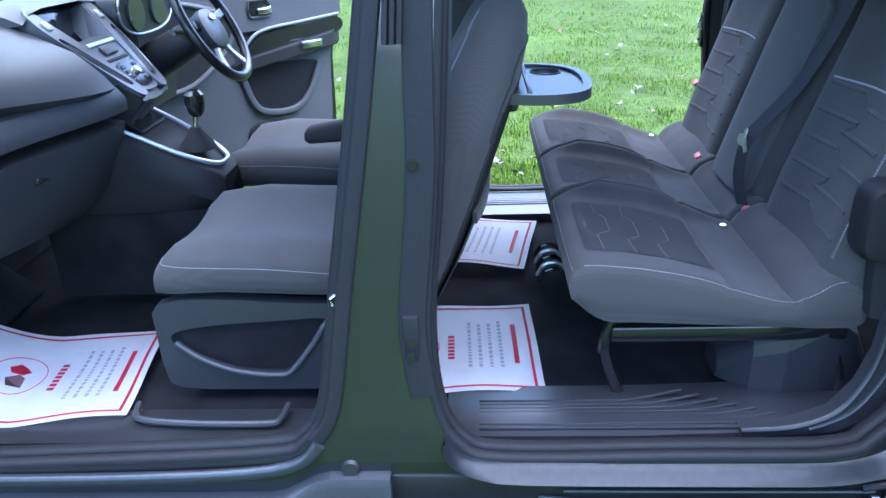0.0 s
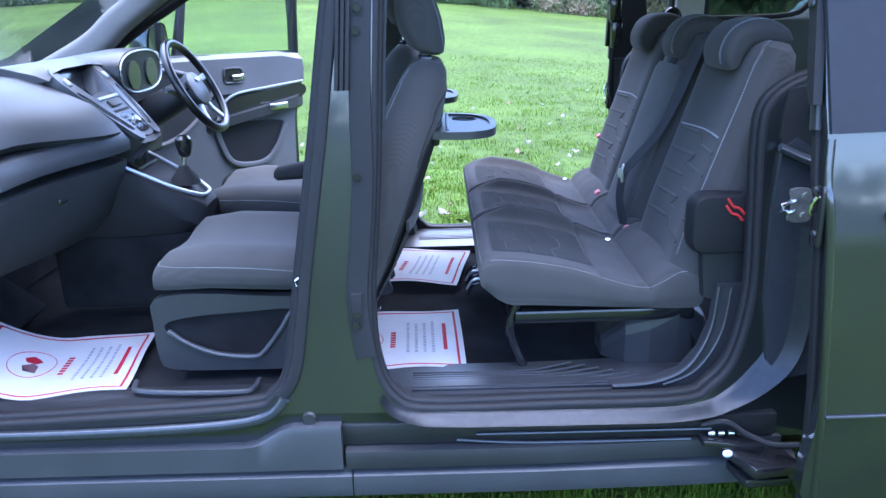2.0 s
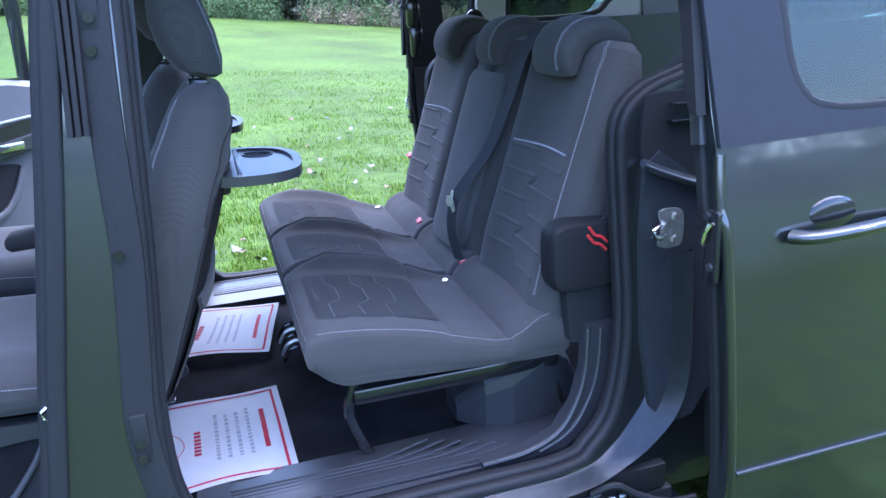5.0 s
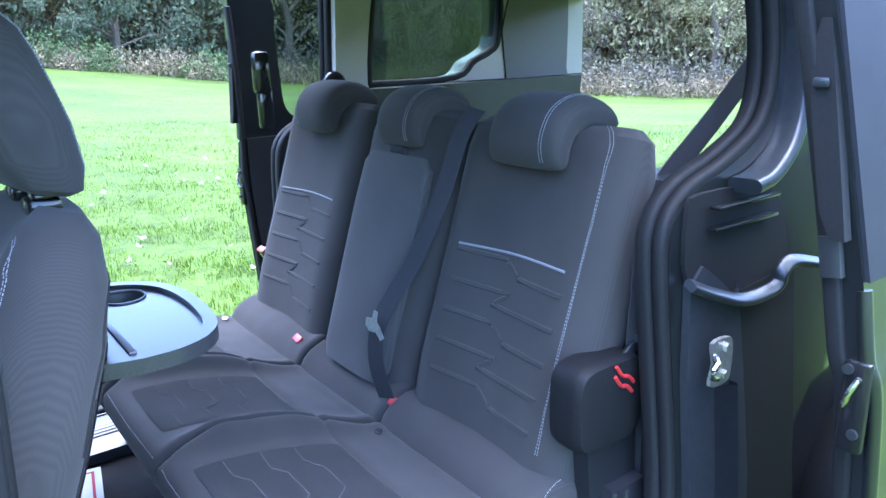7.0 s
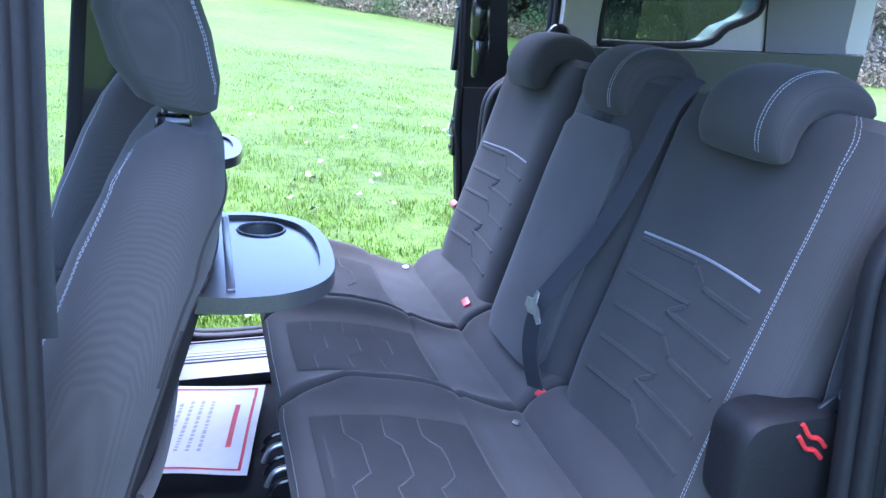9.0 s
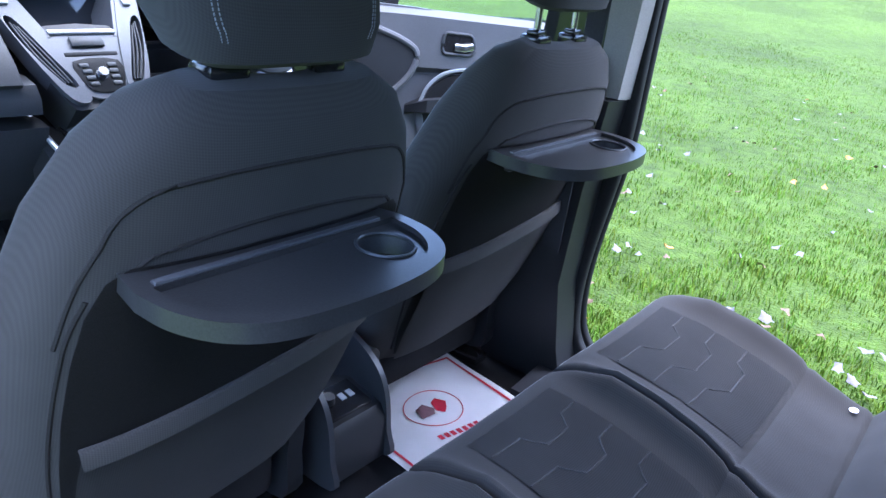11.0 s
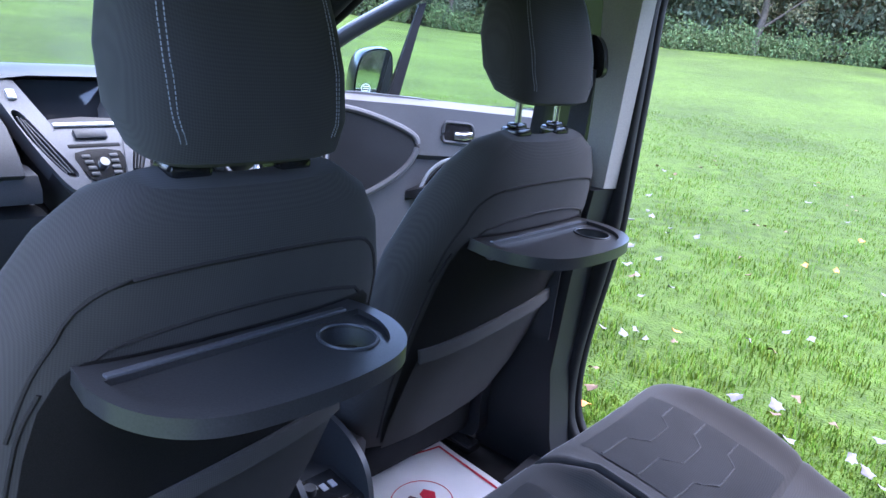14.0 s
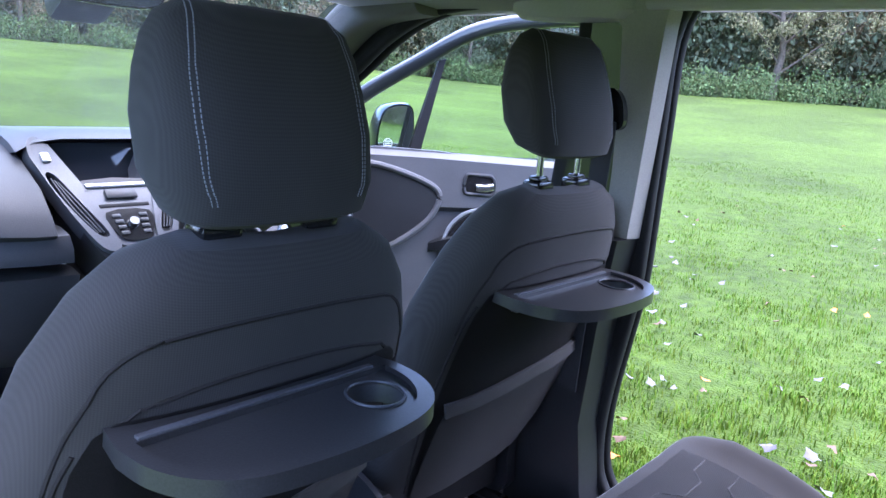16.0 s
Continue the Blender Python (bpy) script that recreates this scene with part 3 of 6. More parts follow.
def sliding_door(side, shift):
    UP = ((0.0, 0.07), (0.195, 0.27), (0.452, 0.552), (1.045, 1.015), (1.196, 1.170), (1.30, 1.225), (1.72, 1.71), (2.0, 1.99))

    def put(u, v, d):
        z = ramp(v, UP)
        y = d - 0.102 + 0.17 * max(z - 0.95, 0) + 0.25 * max(0.62 - z, 0) ** 2
        return (u + shift, y if side is outer else 1.70 - y, z)
    LEV = [0.25 + 0.05 * k for k in range(12)] + [0.86 + 0.022 * k for k in range(15)] + [1.3, 1.4, 1.5, 1.6]
    ob = thing("sliding_door", "dark metallic sliding side door slid fully back", "van door", put(1.7, GZ, -0.12))
    front = [(1.235, 0.21), (1.21, 0.511), (1.178, 1.005), (1.168, 1.10), (1.166, 1.208), (1.15, 1.45), (1.13, 1.62)]
    outline = arc_loop(front + [(1.18, 1.70), (1.7, 1.715), (2.28, 1.70), (2.36, 1.60), (2.36, 1.2), (2.33, 0.85), (2.2, 0.68), (2.02, 0.45), (1.9, 0.22), (1.6, 0.195)], 4)
    window = arc_loop([(1.285, 1.60), (1.305, 1.42), (1.325, 1.335), (1.385, 1.285), (1.48, 1.268), (1.8, 1.268), (2.2, 1.275), (2.27, 1.35), (2.24, 1.60), (2.16, 1.66), (1.36, 1.66)], 4)
    bm = BM()
    bowed(bm, outline, [window], put, -0.12, -0.082, LEV)
    sub("door_panel", bm, PAINT, ob)
    bm = BM()
    slab(bm, window, [], put, -0.108, -0.102)
    sub("pane", bm, DARKGLASS, ob, "dark privacy glass").visible_shadow = False
    bm = BM()
    sweep(bm, [put(u, v, -0.118) for u, v in window], rrect(0.024, 0.016, 0.005, 2), (0, 1, 0), True)
    sub("window_seal", bm, RUBBER, ob)
    bm = BM()
    slab(bm, [(1.172, 1.196), (1.5, 1.206), (2.0, 1.212), (2.34, 1.216), (2.34, 1.60), (2.27, 1.69), (1.7, 1.70), (1.18, 1.695), (1.135, 1.62), (1.152, 1.45)], [window], put, -0.126, -0.119)
    sub("pillar_applique", bm, mat("satin_black_film", (0.024, 0.025, 0.030), 0.5, grain=30, amount=0.1, spec=0.12), ob, "satin black cover round the window")
    # rolled front edge below the belt line
    bm = BM()
    sweep(bm, smooth_line([put(u + 0.004, v, -0.117) for u, v in [(1.235, 0.22), (1.21, 0.511), (1.178, 1.005), (1.168, 1.10), (1.170, 1.185)]], 8), circle(0.010, 10), (0, 1, 0))
    sub("rolled_edge", bm, PAINT, ob)
    # paler strip along the door crease, put in for its catch light
    bm = BM()
    sweep(bm, [put(x, 0.452 + 0.01 * (x - 1.2), -0.122) for x in (1.225, 1.5, 1.8, 2.0)], rrect(0.008, 0.009, 0.003, 2), (0, 1, 0))
    sub("crease_highlight", bm, SATIN, ob, "paler strip painting the catch light along the door crease")
    bm = BM()
    sweep(bm, smooth_line([put(1.305, 1.035, -0.125), put(1.33, 1.040, -0.155), put(1.42, 1.046, -0.165), put(1.51, 1.048, -0.155), put(1.53, 1.047, -0.125)], 5), rrect(0.02, 0.03, 0.009, 3), (0, 1, 0))
    h = sub("door_handle", bm, PAINT, ob)
    bm = BM()
    sweep(bm, smooth_line([put(1.315, 1.043, -0.150), put(1.42, 1.051, -0.177), put(1.52, 1.052, -0.150)], 5), rrect(0.006, 0.006, 0.002, 2), (0, 1, 0))
    sub("handle_strip", bm, CHROME, h)
    bm = BM()
    ball(bm, put(1.40, 1.06, -0.116), (0.055, 0.010, 0.035))
    sub("handle_cup", bm, PLSHINE, ob)
    bm = BM()
    slab(bm, [(1.245, 0.26), (1.225, 0.52), (1.19, 1.0), (1.175, 1.2), (1.9, 1.2), (2.2, 0.75), (1.95, 0.3)], [], put, -0.081, -0.068)
    sub("inner_lining", bm, PLAST, ob)
    bm = BM()
    sweep(bm, smooth_line([put(u - 0.002, v, -0.082) for u, v in front], 4), rrect(0.016, 0.024, 0.006, 3), (0, 1, 0))
    sub("edge_seal", bm, RUBBER, ob)
    # hardware on the front edge
    bm = BM()
    box(bm, put(1.166, 1.03, -0.100), (0.014, 0.036, 0.13), 0.006)
    lt = sub("door_latch", bm, PLSHINE, ob)
    bm = BM()
    tube(bm, smooth_line([put(1.156, 1.075, -0.112), put(1.150, 1.06, -0.104), put(1.150, 1.04, -0.095), put(1.156, 1.03, -0.09)], 4), 0.004, 8)
    sub("latch_claw", bm, CHROME, lt)
    for z in (0.985, 1.085):
        bm = BM()
        cyl(bm, put(1.160, z, -0.10), put(1.154, z, -0.10), 0.007, n=12)
        sub("screw", bm, PLAST, lt)
    bm = BM()
    loft(bm, [[put(1.155 + a, z, -0.114 + b) for a, b in ((-0.018, 0), (0.0, 0), (0.0, w), (-0.018, w))] for z, w in ((1.30, 0.02), (1.33, 0.03), (1.44, 0.032), (1.49, 0.03), (1.53, 0.012))])
    ul = sub("upper_catch", bm, RUBBER, ob, "black plastic upper catch")
    bm = BM()
    box(bm, put(1.134, 1.465, -0.098), (0.008, 0.02, 0.012), 0.003)
    sub("catch_pin", bm, SATIN, ul)
    bm = BM()
    sweep(bm, [put(1.158, z, -0.086) for z in (1.20, 1.25, 1.30)], rrect(0.016, 0.03, 0.006, 2), (0, 1, 0))
    sub("edge_cover", bm, PLAST, ob)
    return ob


sliding_door(outer, -0.022)
sliding_door(far, 0.0)


def driver_door():
    """Front door, swung out on its hinges at the far front pillar."""
    ob = thing("front_door", "open driver's door with dark trim panel and clear window", "van door", (-1.175, 1.645, GZ), rz=50)
    c, s = math.cos(radians(50)), math.sin(radians(50))
    ALONG = ((-0.1, 0.0), (0.0, 0.112), (0.2, 0.391), (0.31, 0.575), (0.545, 0.714), (0.8, 0.952), (1.085, 1.188), (1.2, 1.303))
    UP = ((0.0, 0.2), (0.36, 0.50), (0.5, 0.65), (0.865, 0.98), (0.96, 1.085), (1.005, 1.12), (1.065, 1.205), (1.39, 1.525), (1.565, 1.665), (1.65, 1.71), (1.8, 1.8))

    def P(u, v, d):
        """Along the door, up it and out of it."""
        a = ramp(u, ALONG)
        return Vector((-1.175 + c * a - s * d, 1.645 + s * a + c * d, 1.418 + (ramp(v, UP) - 1.408) * (1 + 0.113 * a)))
    bm = BM()
    body = arc_loop([(0.0, 0.50), (0.05, 0.36), (0.5, 0.36), (0.95, 0.38), (1.02, 0.48), (1.04, 0.80), (1.10, 1.065), (0.6, 1.075), (0.1, 1.075), (0.0, 1.0)], 4)
    slab(bm, body, [], P, -0.03, 0.06)
    sub("door_skin", bm, PAINT, ob)
    bm = BM()
    sweep(bm, smooth_line([P(0.02, 1.05, 0.01), P(0.10, 1.22, 0.01), P(0.26, 1.385, 0.0), P(0.52, 1.525, -0.01), P(0.82, 1.59, -0.015), P(1.04, 1.605, -0.015), P(1.085, 1.565, -0.012), P(1.10, 1.35, 0.0), P(1.09, 1.05, 0.01)], 6), rrect(0.05, 0.055, 0.015, 3), (0, 0, 1))
    sub("window_frame", bm, PAINT, ob)
    bm = BM()
    loft(bm, [[P(0.24, 1.03, 0.0), P(0.24, 1.05, 0.03), P(0.265, 1.05, 0.03), P(0.265, 1.03, 0)], [P(0.30, 1.39, 0.0), P(0.30, 1.39, 0.03), P(0.325, 1.40, 0.03), P(0.325, 1.40, 0)]])
    sub("divider_bar", bm, RUBBER, ob)
    bm = BM()
    slab(bm, arc_loop([(0.05, 1.05), (0.13, 1.23), (0.28, 1.375), (0.53, 1.505), (0.82, 1.57), (1.03, 1.58), (1.075, 1.5), (1.08, 1.05)], 3), [], P, 0.008, 0.013)
    sub("pane", bm, GLASS, ob).visible_shadow = False
    # trim panel
    bm = BM()
    slab(bm, arc_loop([(0.04, 0.55), (0.10, 0.42), (0.5, 0.40), (0.90, 0.42), (0.97, 0.50), (1.0, 0.80), (1.07, 1.055), (0.6, 1.075), (0.08, 1.075), (0.03, 0.9)], 4), [], P, -0.055, -0.03)
    sub("lower_trim", bm, DOORGREY, ob, "grey grained door trim")
    bm = BM()
    loft(bm, [[P(u, z0, -0.05), P(u, z1, -0.05), P(u, z1 - 0.02, -0.085), P(u, z0 + 0.02, -0.085)] for u, z0, z1 in ((0.06, 0.88, 1.08), (0.3, 0.90, 1.085), (0.6, 0.91, 1.085), (0.9, 0.91, 1.085), (1.07, 0.945, 1.07))])
    sub("upper_trim", bm, DOORGREY, ob, "smooth grey upper door trim")
    bm = BM()
    loft(bm, [[P(u, z0, -0.05), P(u, z1, -0.05), P(u, z1 - 0.005, -dd), P(u, z0 + 0.02, -dd)] for u, z0, z1, dd in ((0.30, 0.74, 0.79, 0.06), (0.4, 0.76, 0.83, 0.12), (0.7, 0.80, 0.87, 0.13), (0.95, 0.83, 0.90, 0.12), (1.06, 0.84, 0.92, 0.07))])
    sub("armrest", bm, PLAST, ob)
    # thin dark plate on the trim paints the shade of the pocket
    bm = BM()
    slab(bm, arc_loop([(0.36, 0.78), (0.44, 0.62), (0.56, 0.57), (0.72, 0.575), (0.82, 0.65), (0.90, 0.77), (0.7, 0.79)], 5), [], P, -0.062, -0.052)
    sub("door_pocket_shade", bm, RUBBER, ob, "dark plate for the shade inside the door pocket")
    bm = BM()
    sweep(bm, smooth_line([P(0.36, 0.78, -0.06), P(0.44, 0.62, -0.066), P(0.56, 0.57, -0.068), P(0.72, 0.575, -0.068), P(0.82, 0.65, -0.068), P(0.90, 0.77, -0.066)], 5), rrect(0.02, 0.03, 0.008, 3), (0, 0, 1))
    sub("pocket_rim", bm, DOORGREY, ob)
    bm = BM()
    sweep(bm, smooth_line([P(0.36, 0.80, -0.085), P(0.42, 0.88, -0.09), P(0.56, 0.925, -0.09), P(0.8, 0.945, -0.09), P(1.05, 0.96, -0.09)], 6), rrect(0.008, 0.012, 0.003, 2), (0, 0, 1))
    sub("trim_strip", bm, SILVER, ob)
    bm = BM()
    slab(bm, arc_loop([(0.385, 0.80), (0.44, 0.872), (0.57, 0.912), (0.8, 0.932), (1.04, 0.948), (1.05, 0.90), (0.8, 0.865), (0.5, 0.82)], 4), [], P, -0.092, -0.080)
    sub("trim_inset", bm, PLSHINE, ob, "dark inset under the silver strip")
    arch = [(0.05, 1.045), (0.18, 1.04), (0.29, 1.005), (0.32, 0.945), (0.28, 0.86), (0.18, 0.74), (0.05, 0.70)]
    bm = BM()
    slab(bm, arc_loop(arch, 4), [], P, -0.096, -0.080)
    sub("front_inset", bm, PLAST, ob, "dark inset at the front of the trim")
    bm = BM()
    sweep(bm, smooth_line([P(u, v, -0.096) for u, v in arch], 5), circle(0.011, 8), (0, 0, 1))
    sub("inset_rim", bm, DOORGREY, ob)
    bm = BM()
    sweep(bm, smooth_line([P(0.545 + u, 1.005 + v, -0.088) for u, v in rrect(0.15, 0.06, 0.025, 4)], 1, True), circle(0.006, 8), (0, 0, 1), True)
    sub("handle_bezel", bm, PLGREY, ob)
    bm = BM()
    slab(bm, [(0.545 + u, 1.005 + v) for u, v in rrect(0.15, 0.06, 0.025, 4)], [], P, -0.088, -0.083)
    sub("handle_cup", bm, PLSHINE, ob)
    bm = BM()
    sweep(bm, [P(0.545, 1.005, -0.095), P(0.58, 1.005, -0.104), P(0.61, 1.01, -0.10)], rrect(0.014, 0.026, 0.006, 3), (0, 0, 1))
    sub("inner_handle", bm, CHROME, ob)
    bm = BM()
    cyl(bm, P(0.48, 0.46, -0.054), P(0.48, 0.46, -0.066), 0.075, 0.07, 28)
    sub("speaker_grille", bm, PLAST, ob)
    bm = BM()
    box(bm, P(0.80, 0.865, -0.13), (0.12, 0.02, 0.035), 0.008, rot=(0, 0, 50))
    sub("pull_grip", bm, CHROME, ob)
    # door mirror on its arm, facing the rear
    mc, mn, mt = Vector((-0.945, 2.0, 1.285)), Vector((0.93, -0.36, 0.0)), Vector((0.36, 0.93, 0.0))
    shape = arc_loop([(-0.072, -0.088), (-0.075, 0.0), (-0.052, 0.072), (0.0, 0.098), (0.058, 0.094), (0.076, 0.05), (0.078, -0.07), (0.06, -0.094), (0.0, -0.098)], 4)
    shape = [(u * 0.92, v * 0.92) for u, v in shape]
    bm = BM()
    loft(bm, [[mc + mt * (u * k) + Vector((0, 0, v * k)) + mn * d for u, v in shape] for d, k in ((0.0, 1.0), (0.006, 1.03), (-0.01, 1.08), (-0.07, 1.05), (-0.12, 0.75), (-0.135, 0.4))])
    dm = sub("door_mirror", bm, PAINT, ob)
    bm = BM()
    loft(bm, [[mc + mt * (u * 0.95) + Vector((0, 0, v * 0.95)) + mn * d for u, v in shape] for d in (0.003, 0.010)])
    sub("mirror_glass", bm, mat("mirror_glass", (0.75, 0.8, 0.8), 0.03, 1.0), dm)
    bm = BM()
    tube(bm, [mc + mn * 0.011 + mt * (-0.03 + 0.017 * math.cos(q)) + Vector((0, 0, -0.05 + 0.017 * math.sin(q))) for q in [2 * math.pi * k / 24 for k in range(24)]], 0.0016, 5, True)
    for dz in (-0.058, -0.050, -0.042):
        tube(bm, [mc + mn * 0.011 + mt * -0.041 + Vector((0, 0, dz)), mc + mn * 0.011 + mt * -0.019 + Vector((0, 0, dz))], 0.0022, 5)
    sub("mirror_sticker", bm, PAPER, dm, "small round white sticker")
    bm = BM()
    sweep(bm, smooth_line([P(0.16, 1.03, 0.05), mc + Vector((-0.05, -0.05, -0.10)), mc + Vector((-0.04, 0, -0.06))], 5), rrect(0.07, 0.05, 0.015, 3), (0, 0, 1))
    sub("mirror_arm", bm, PLAST, dm)


driver_door()


# ---- seats ----
def sect(x, z, tx, tz, y0, y1, h, p=3.0, n=28, dish=0.0):
    """A rounded section across the van at (x, z): from y0 to y1, h thick along (tx, tz), dished in the middle of its face."""
    cy, a = (y0 + y1) / 2, (y1 - y0) / 2
    out = []
    for u, v in squircle(0, 0, a, h / 2, p, n):
        k = v / (h / 2)
        d = -dish * max(k, 0) * max(0, 1 - (u / (a * 0.72)) ** 2) if dish else 0
        out.append((x + tx * (v + d), cy + u, z + tz * (v + d)))
    return out


TREES = {}


def onto(target, pts, off, dense=10, straight=False):
    """A line laid onto the surface of a part, off metres above it."""
    if target.name not in TREES:
        me = target.data
        TREES[target.name] = BVHTree.FromPolygons([v.co for v in me.vertices], [p.vertices for p in me.polygons])
    out = []
    line = [Vector(a).lerp(Vector(b), i / dense) for a, b in zip(pts, pts[1:]) for i in range(dense)] + [Vector(pts[-1])] if straight else smooth_line(pts, dense)
    for p in line:
        q, n, _, _ = TREES[target.name].find_nearest(p)
        out.append(q + n * off)
    return out


def sewn(ob, pts, pitch=0.006, r=0.0007, target=None):
    bm = BM()
    line = onto(target or ob, pts, 0.0004)
    for a, b in zip(line, line[1:]):
        k = max(1, round((b - a).length / pitch))
        for i in range(k):
            cyl(bm, a.lerp(b, (i + 0.1) / k), a.lerp(b, (i + 0.8) / k), r, n=4, caps=False)
    sub("stitching", bm, THREAD, ob)


def quilt(ob, pts, r=0.004, target=None, sink=0.4, material=None, straight=True):
    bm = BM()
    tube(bm, onto(target, pts, -r * sink, 6, straight), r, 6, up=(0.3, 0.9, 0.2))
    sub("quilting", bm, material or CLOTH, ob)


def front_seat(yc, dx, raised, label, arm=False, tray_shift=0.0):
    """Seat with its back towards +x; yc: its middle, dx: how far it stands to the rear."""
    ob = thing("front_seat", label, "car seat", (-0.2 + dx, yc, 0.43), "front seats")
    X = lambda x: x + dx
    bm = BM()
    rows = []
    for x, z, h, w in ((-0.505, 0.715, 0.05, 0.21), (-0.51, 0.72, 0.09, 0.235), (-0.48, 0.735, 0.125, 0.25), (-0.36, 0.745, 0.14, 0.255), (-0.15, 0.735, 0.14, 0.255), (0.0, 0.73, 0.13, 0.25), (0.08, 0.73, 0.10, 0.24)):
        rows.append(sect(X(x), z, 0.05, 1, yc - w, yc + w, h, 3.2, 36, 0.028))
    loft(bm, rows)
    cushion = sub("cushion", bm, CLOTH, ob)
    bm = BM()
    rows = []
    for x, z in ((-0.40, 0.803), (-0.3, 0.798), (-0.15, 0.786), (-0.02, 0.778)):
        rows.append([(X(x), yc + w, z - 0.022 * (1 - (w / 0.2) ** 2)) for w in (-0.15, -0.1, -0.05, 0, 0.05, 0.1, 0.15)])
    loft(bm, rows, closed=False)
    bmesh.ops.solidify(bm, geom=bm.faces[:], thickness=0.012)
    insert = sub("insert", bm, CLOTH2, ob, "paler grey patterned seat insert")
    for k, x in enumerate((-0.33, -0.25, -0.17)):
        z = 0.805 - 0.05 * (x + 0.40)
        for s in (-1, 1):
            quilt(ob, [(X(x), yc + s * 0.01, z - 0.020), (X(x + 0.02), yc + s * 0.06, z - 0.018), (X(x + 0.06), yc + s * 0.09, z - 0.014), (X(x + 0.06), yc + s * 0.14, z - 0.004)], 0.005, insert)
    for s in (-1, 1):
        sewn(cushion, [(X(-0.512), yc + s * 0.12, 0.762), (X(-0.502), yc + s * 0.20, 0.764), (X(-0.45), yc + s * 0.246, 0.768), (X(-0.25), yc + s * 0.254, 0.762), (X(-0.05), yc + s * 0.253, 0.742)])
    sewn(cushion, [(X(-0.512), yc - 0.12, 0.762), (X(-0.516), yc, 0.758), (X(-0.512), yc + 0.12, 0.762)])
    # plastic base: sculpted side shells with a dark three-cornered recess and a raised lip
    shell = arc_loop([(-0.515, 0.668), (-0.40, 0.685), (-0.2, 0.672), (0.05, 0.655), (0.07, 0.56), (0.06, 0.465), (-0.10, 0.450), (-0.30, 0.448), (-0.49, 0.455), (-0.522, 0.50), (-0.525, 0.60)], 3)
    recess = arc_loop([(-0.485, 0.60), (-0.40, 0.618), (-0.25, 0.628), (-0.13, 0.632), (-0.16, 0.58), (-0.225, 0.505), (-0.26, 0.492), (-0.36, 0.502), (-0.44, 0.535), (-0.488, 0.57)], 3)
    bm = BM()
    box(bm, (X(-0.19), yc, 0.57), (0.50, 0.38, 0.16), 0.02)
    sub("base_frame", bm, CARPET, ob)
    for s in (-1, 1):
        y0, y1 = yc + s * 0.205, yc + s * 0.24
        bm = BM()
        slab(bm, [(X(u), v) for u, v in shell], [[(X(u), v) for u, v in recess]], xz, y0, y1)
        bmesh.ops.bevel(bm, geom=[e for e in bm.edges if abs(e.verts[0].co.y - y1) < 1e-6 and abs(e.verts[1].co.y - y1) < 1e-6 and len(e.link_faces) == 2 and e.calc_face_angle(0) > 1], offset=0.010, segments=3, profile=0.5, affect="EDGES")
        bc = sub("base_cover", bm, PLAST, ob, "dark plastic seat base cover")
        bm = BM()
        slab(bm, [(X(u), v) for u, v in recess], [], xz, yc + s * 0.208, yc + s * 0.222)
        sub("recess_panel", bm, CARPET, bc)
        bm = BM()
        sweep(bm, smooth_line([(X(u), yc + s * d, v) for u, v, d in ((-0.485, 0.575, 0.240), (-0.43, 0.535, 0.244), (-0.35, 0.503, 0.247), (-0.25, 0.492, 0.247), (-0.215, 0.512, 0.246), (-0.165, 0.575, 0.244), (-0.12, 0.632, 0.241), (-0.02, 0.645, 0.240))], 5), rrect(0.014, 0.016, 0.006, 3), (0, 1, 0))
        sub("raised_lip", bm, PLGREY, bc)
        bm = BM()
        box(bm, (X(-0.2), yc + s * 0.19, 0.444), (0.56, 0.05, 0.024), 0.004)
        sub("seat_rail", bm, PLSHINE, ob)
    if not arm:
        bm = BM()
        tube(bm, smooth_line([(-0.496, 0.235, 0.445), (-0.485, 0.195, 0.447), (-0.457, 0.17, 0.448), (-0.34, 0.155, 0.448), (-0.18, 0.153, 0.448), (-0.152, 0.17, 0.448), (-0.146, 0.225, 0.447)], 5), 0.008, 8)
        sub("adjuster_bar", bm, PLGREY, ob, "bent bar in front of the seat base")
    # backrest, leaning to the rear
    bm = BM()
    rows = []
    tab = ((-0.015, 0.56, 0.12, 0.21), (0.015, 0.62, 0.16, 0.238), (0.072, 0.76, 0.185, 0.262), (0.125, 0.90, 0.19, 0.276), (0.177, 1.04, 0.185, 0.272), (0.222, 1.15, 0.17, 0.246), (0.25, 1.22, 0.145, 0.212), (0.268, 1.265, 0.11, 0.175), (0.278, 1.288, 0.06, 0.13))
    for x, z, h, w in tab:
        rows.append(sect(X(x), z, -0.955, 0.29, yc - w, yc + w, h, 2.9, 40, 0.03))
    loft(bm, rows)
    back = sub("backrest", bm, CLOTH, ob)
    # rear shell with its pocket, laid onto the backrest
    onto(back, [(X(0.5), yc, 0.9), (X(0.5), yc, 0.95)], 0)

    def rear(y, z, off):
        q = TREES[back.name].ray_cast(Vector((X(0.8), y, z)), Vector((-1, 0, 0)))[0]
        return (q if q else Vector((X(0.06 + 0.29 * (z - 0.6)), y, z))) + Vector((off, 0, 0))

    for name, material, text, zs, ws, off, th in (("back_panel", VINYL, "smooth dark back panel", (0.60, 0.68, 0.76, 0.84, 0.92, 1.0, 1.06, 1.10, 1.115), (0.17, 0.20, 0.215, 0.225, 0.23, 0.228, 0.22, 0.205, 0.185), 0.003, 0.010),
                                                  ("map_pocket", CLOTH, "", (0.61, 0.69, 0.77, 0.85, 0.885), (0.16, 0.19, 0.205, 0.21, 0.21), 0.013, 0.008)):
        bm = BM()
        rows = [[rear(yc + w * k / 8, z + (0.03 * (k / 8) if name == "map_pocket" else 0), off) for k in range(-8, 9)] for z, w in zip(zs, ws)]
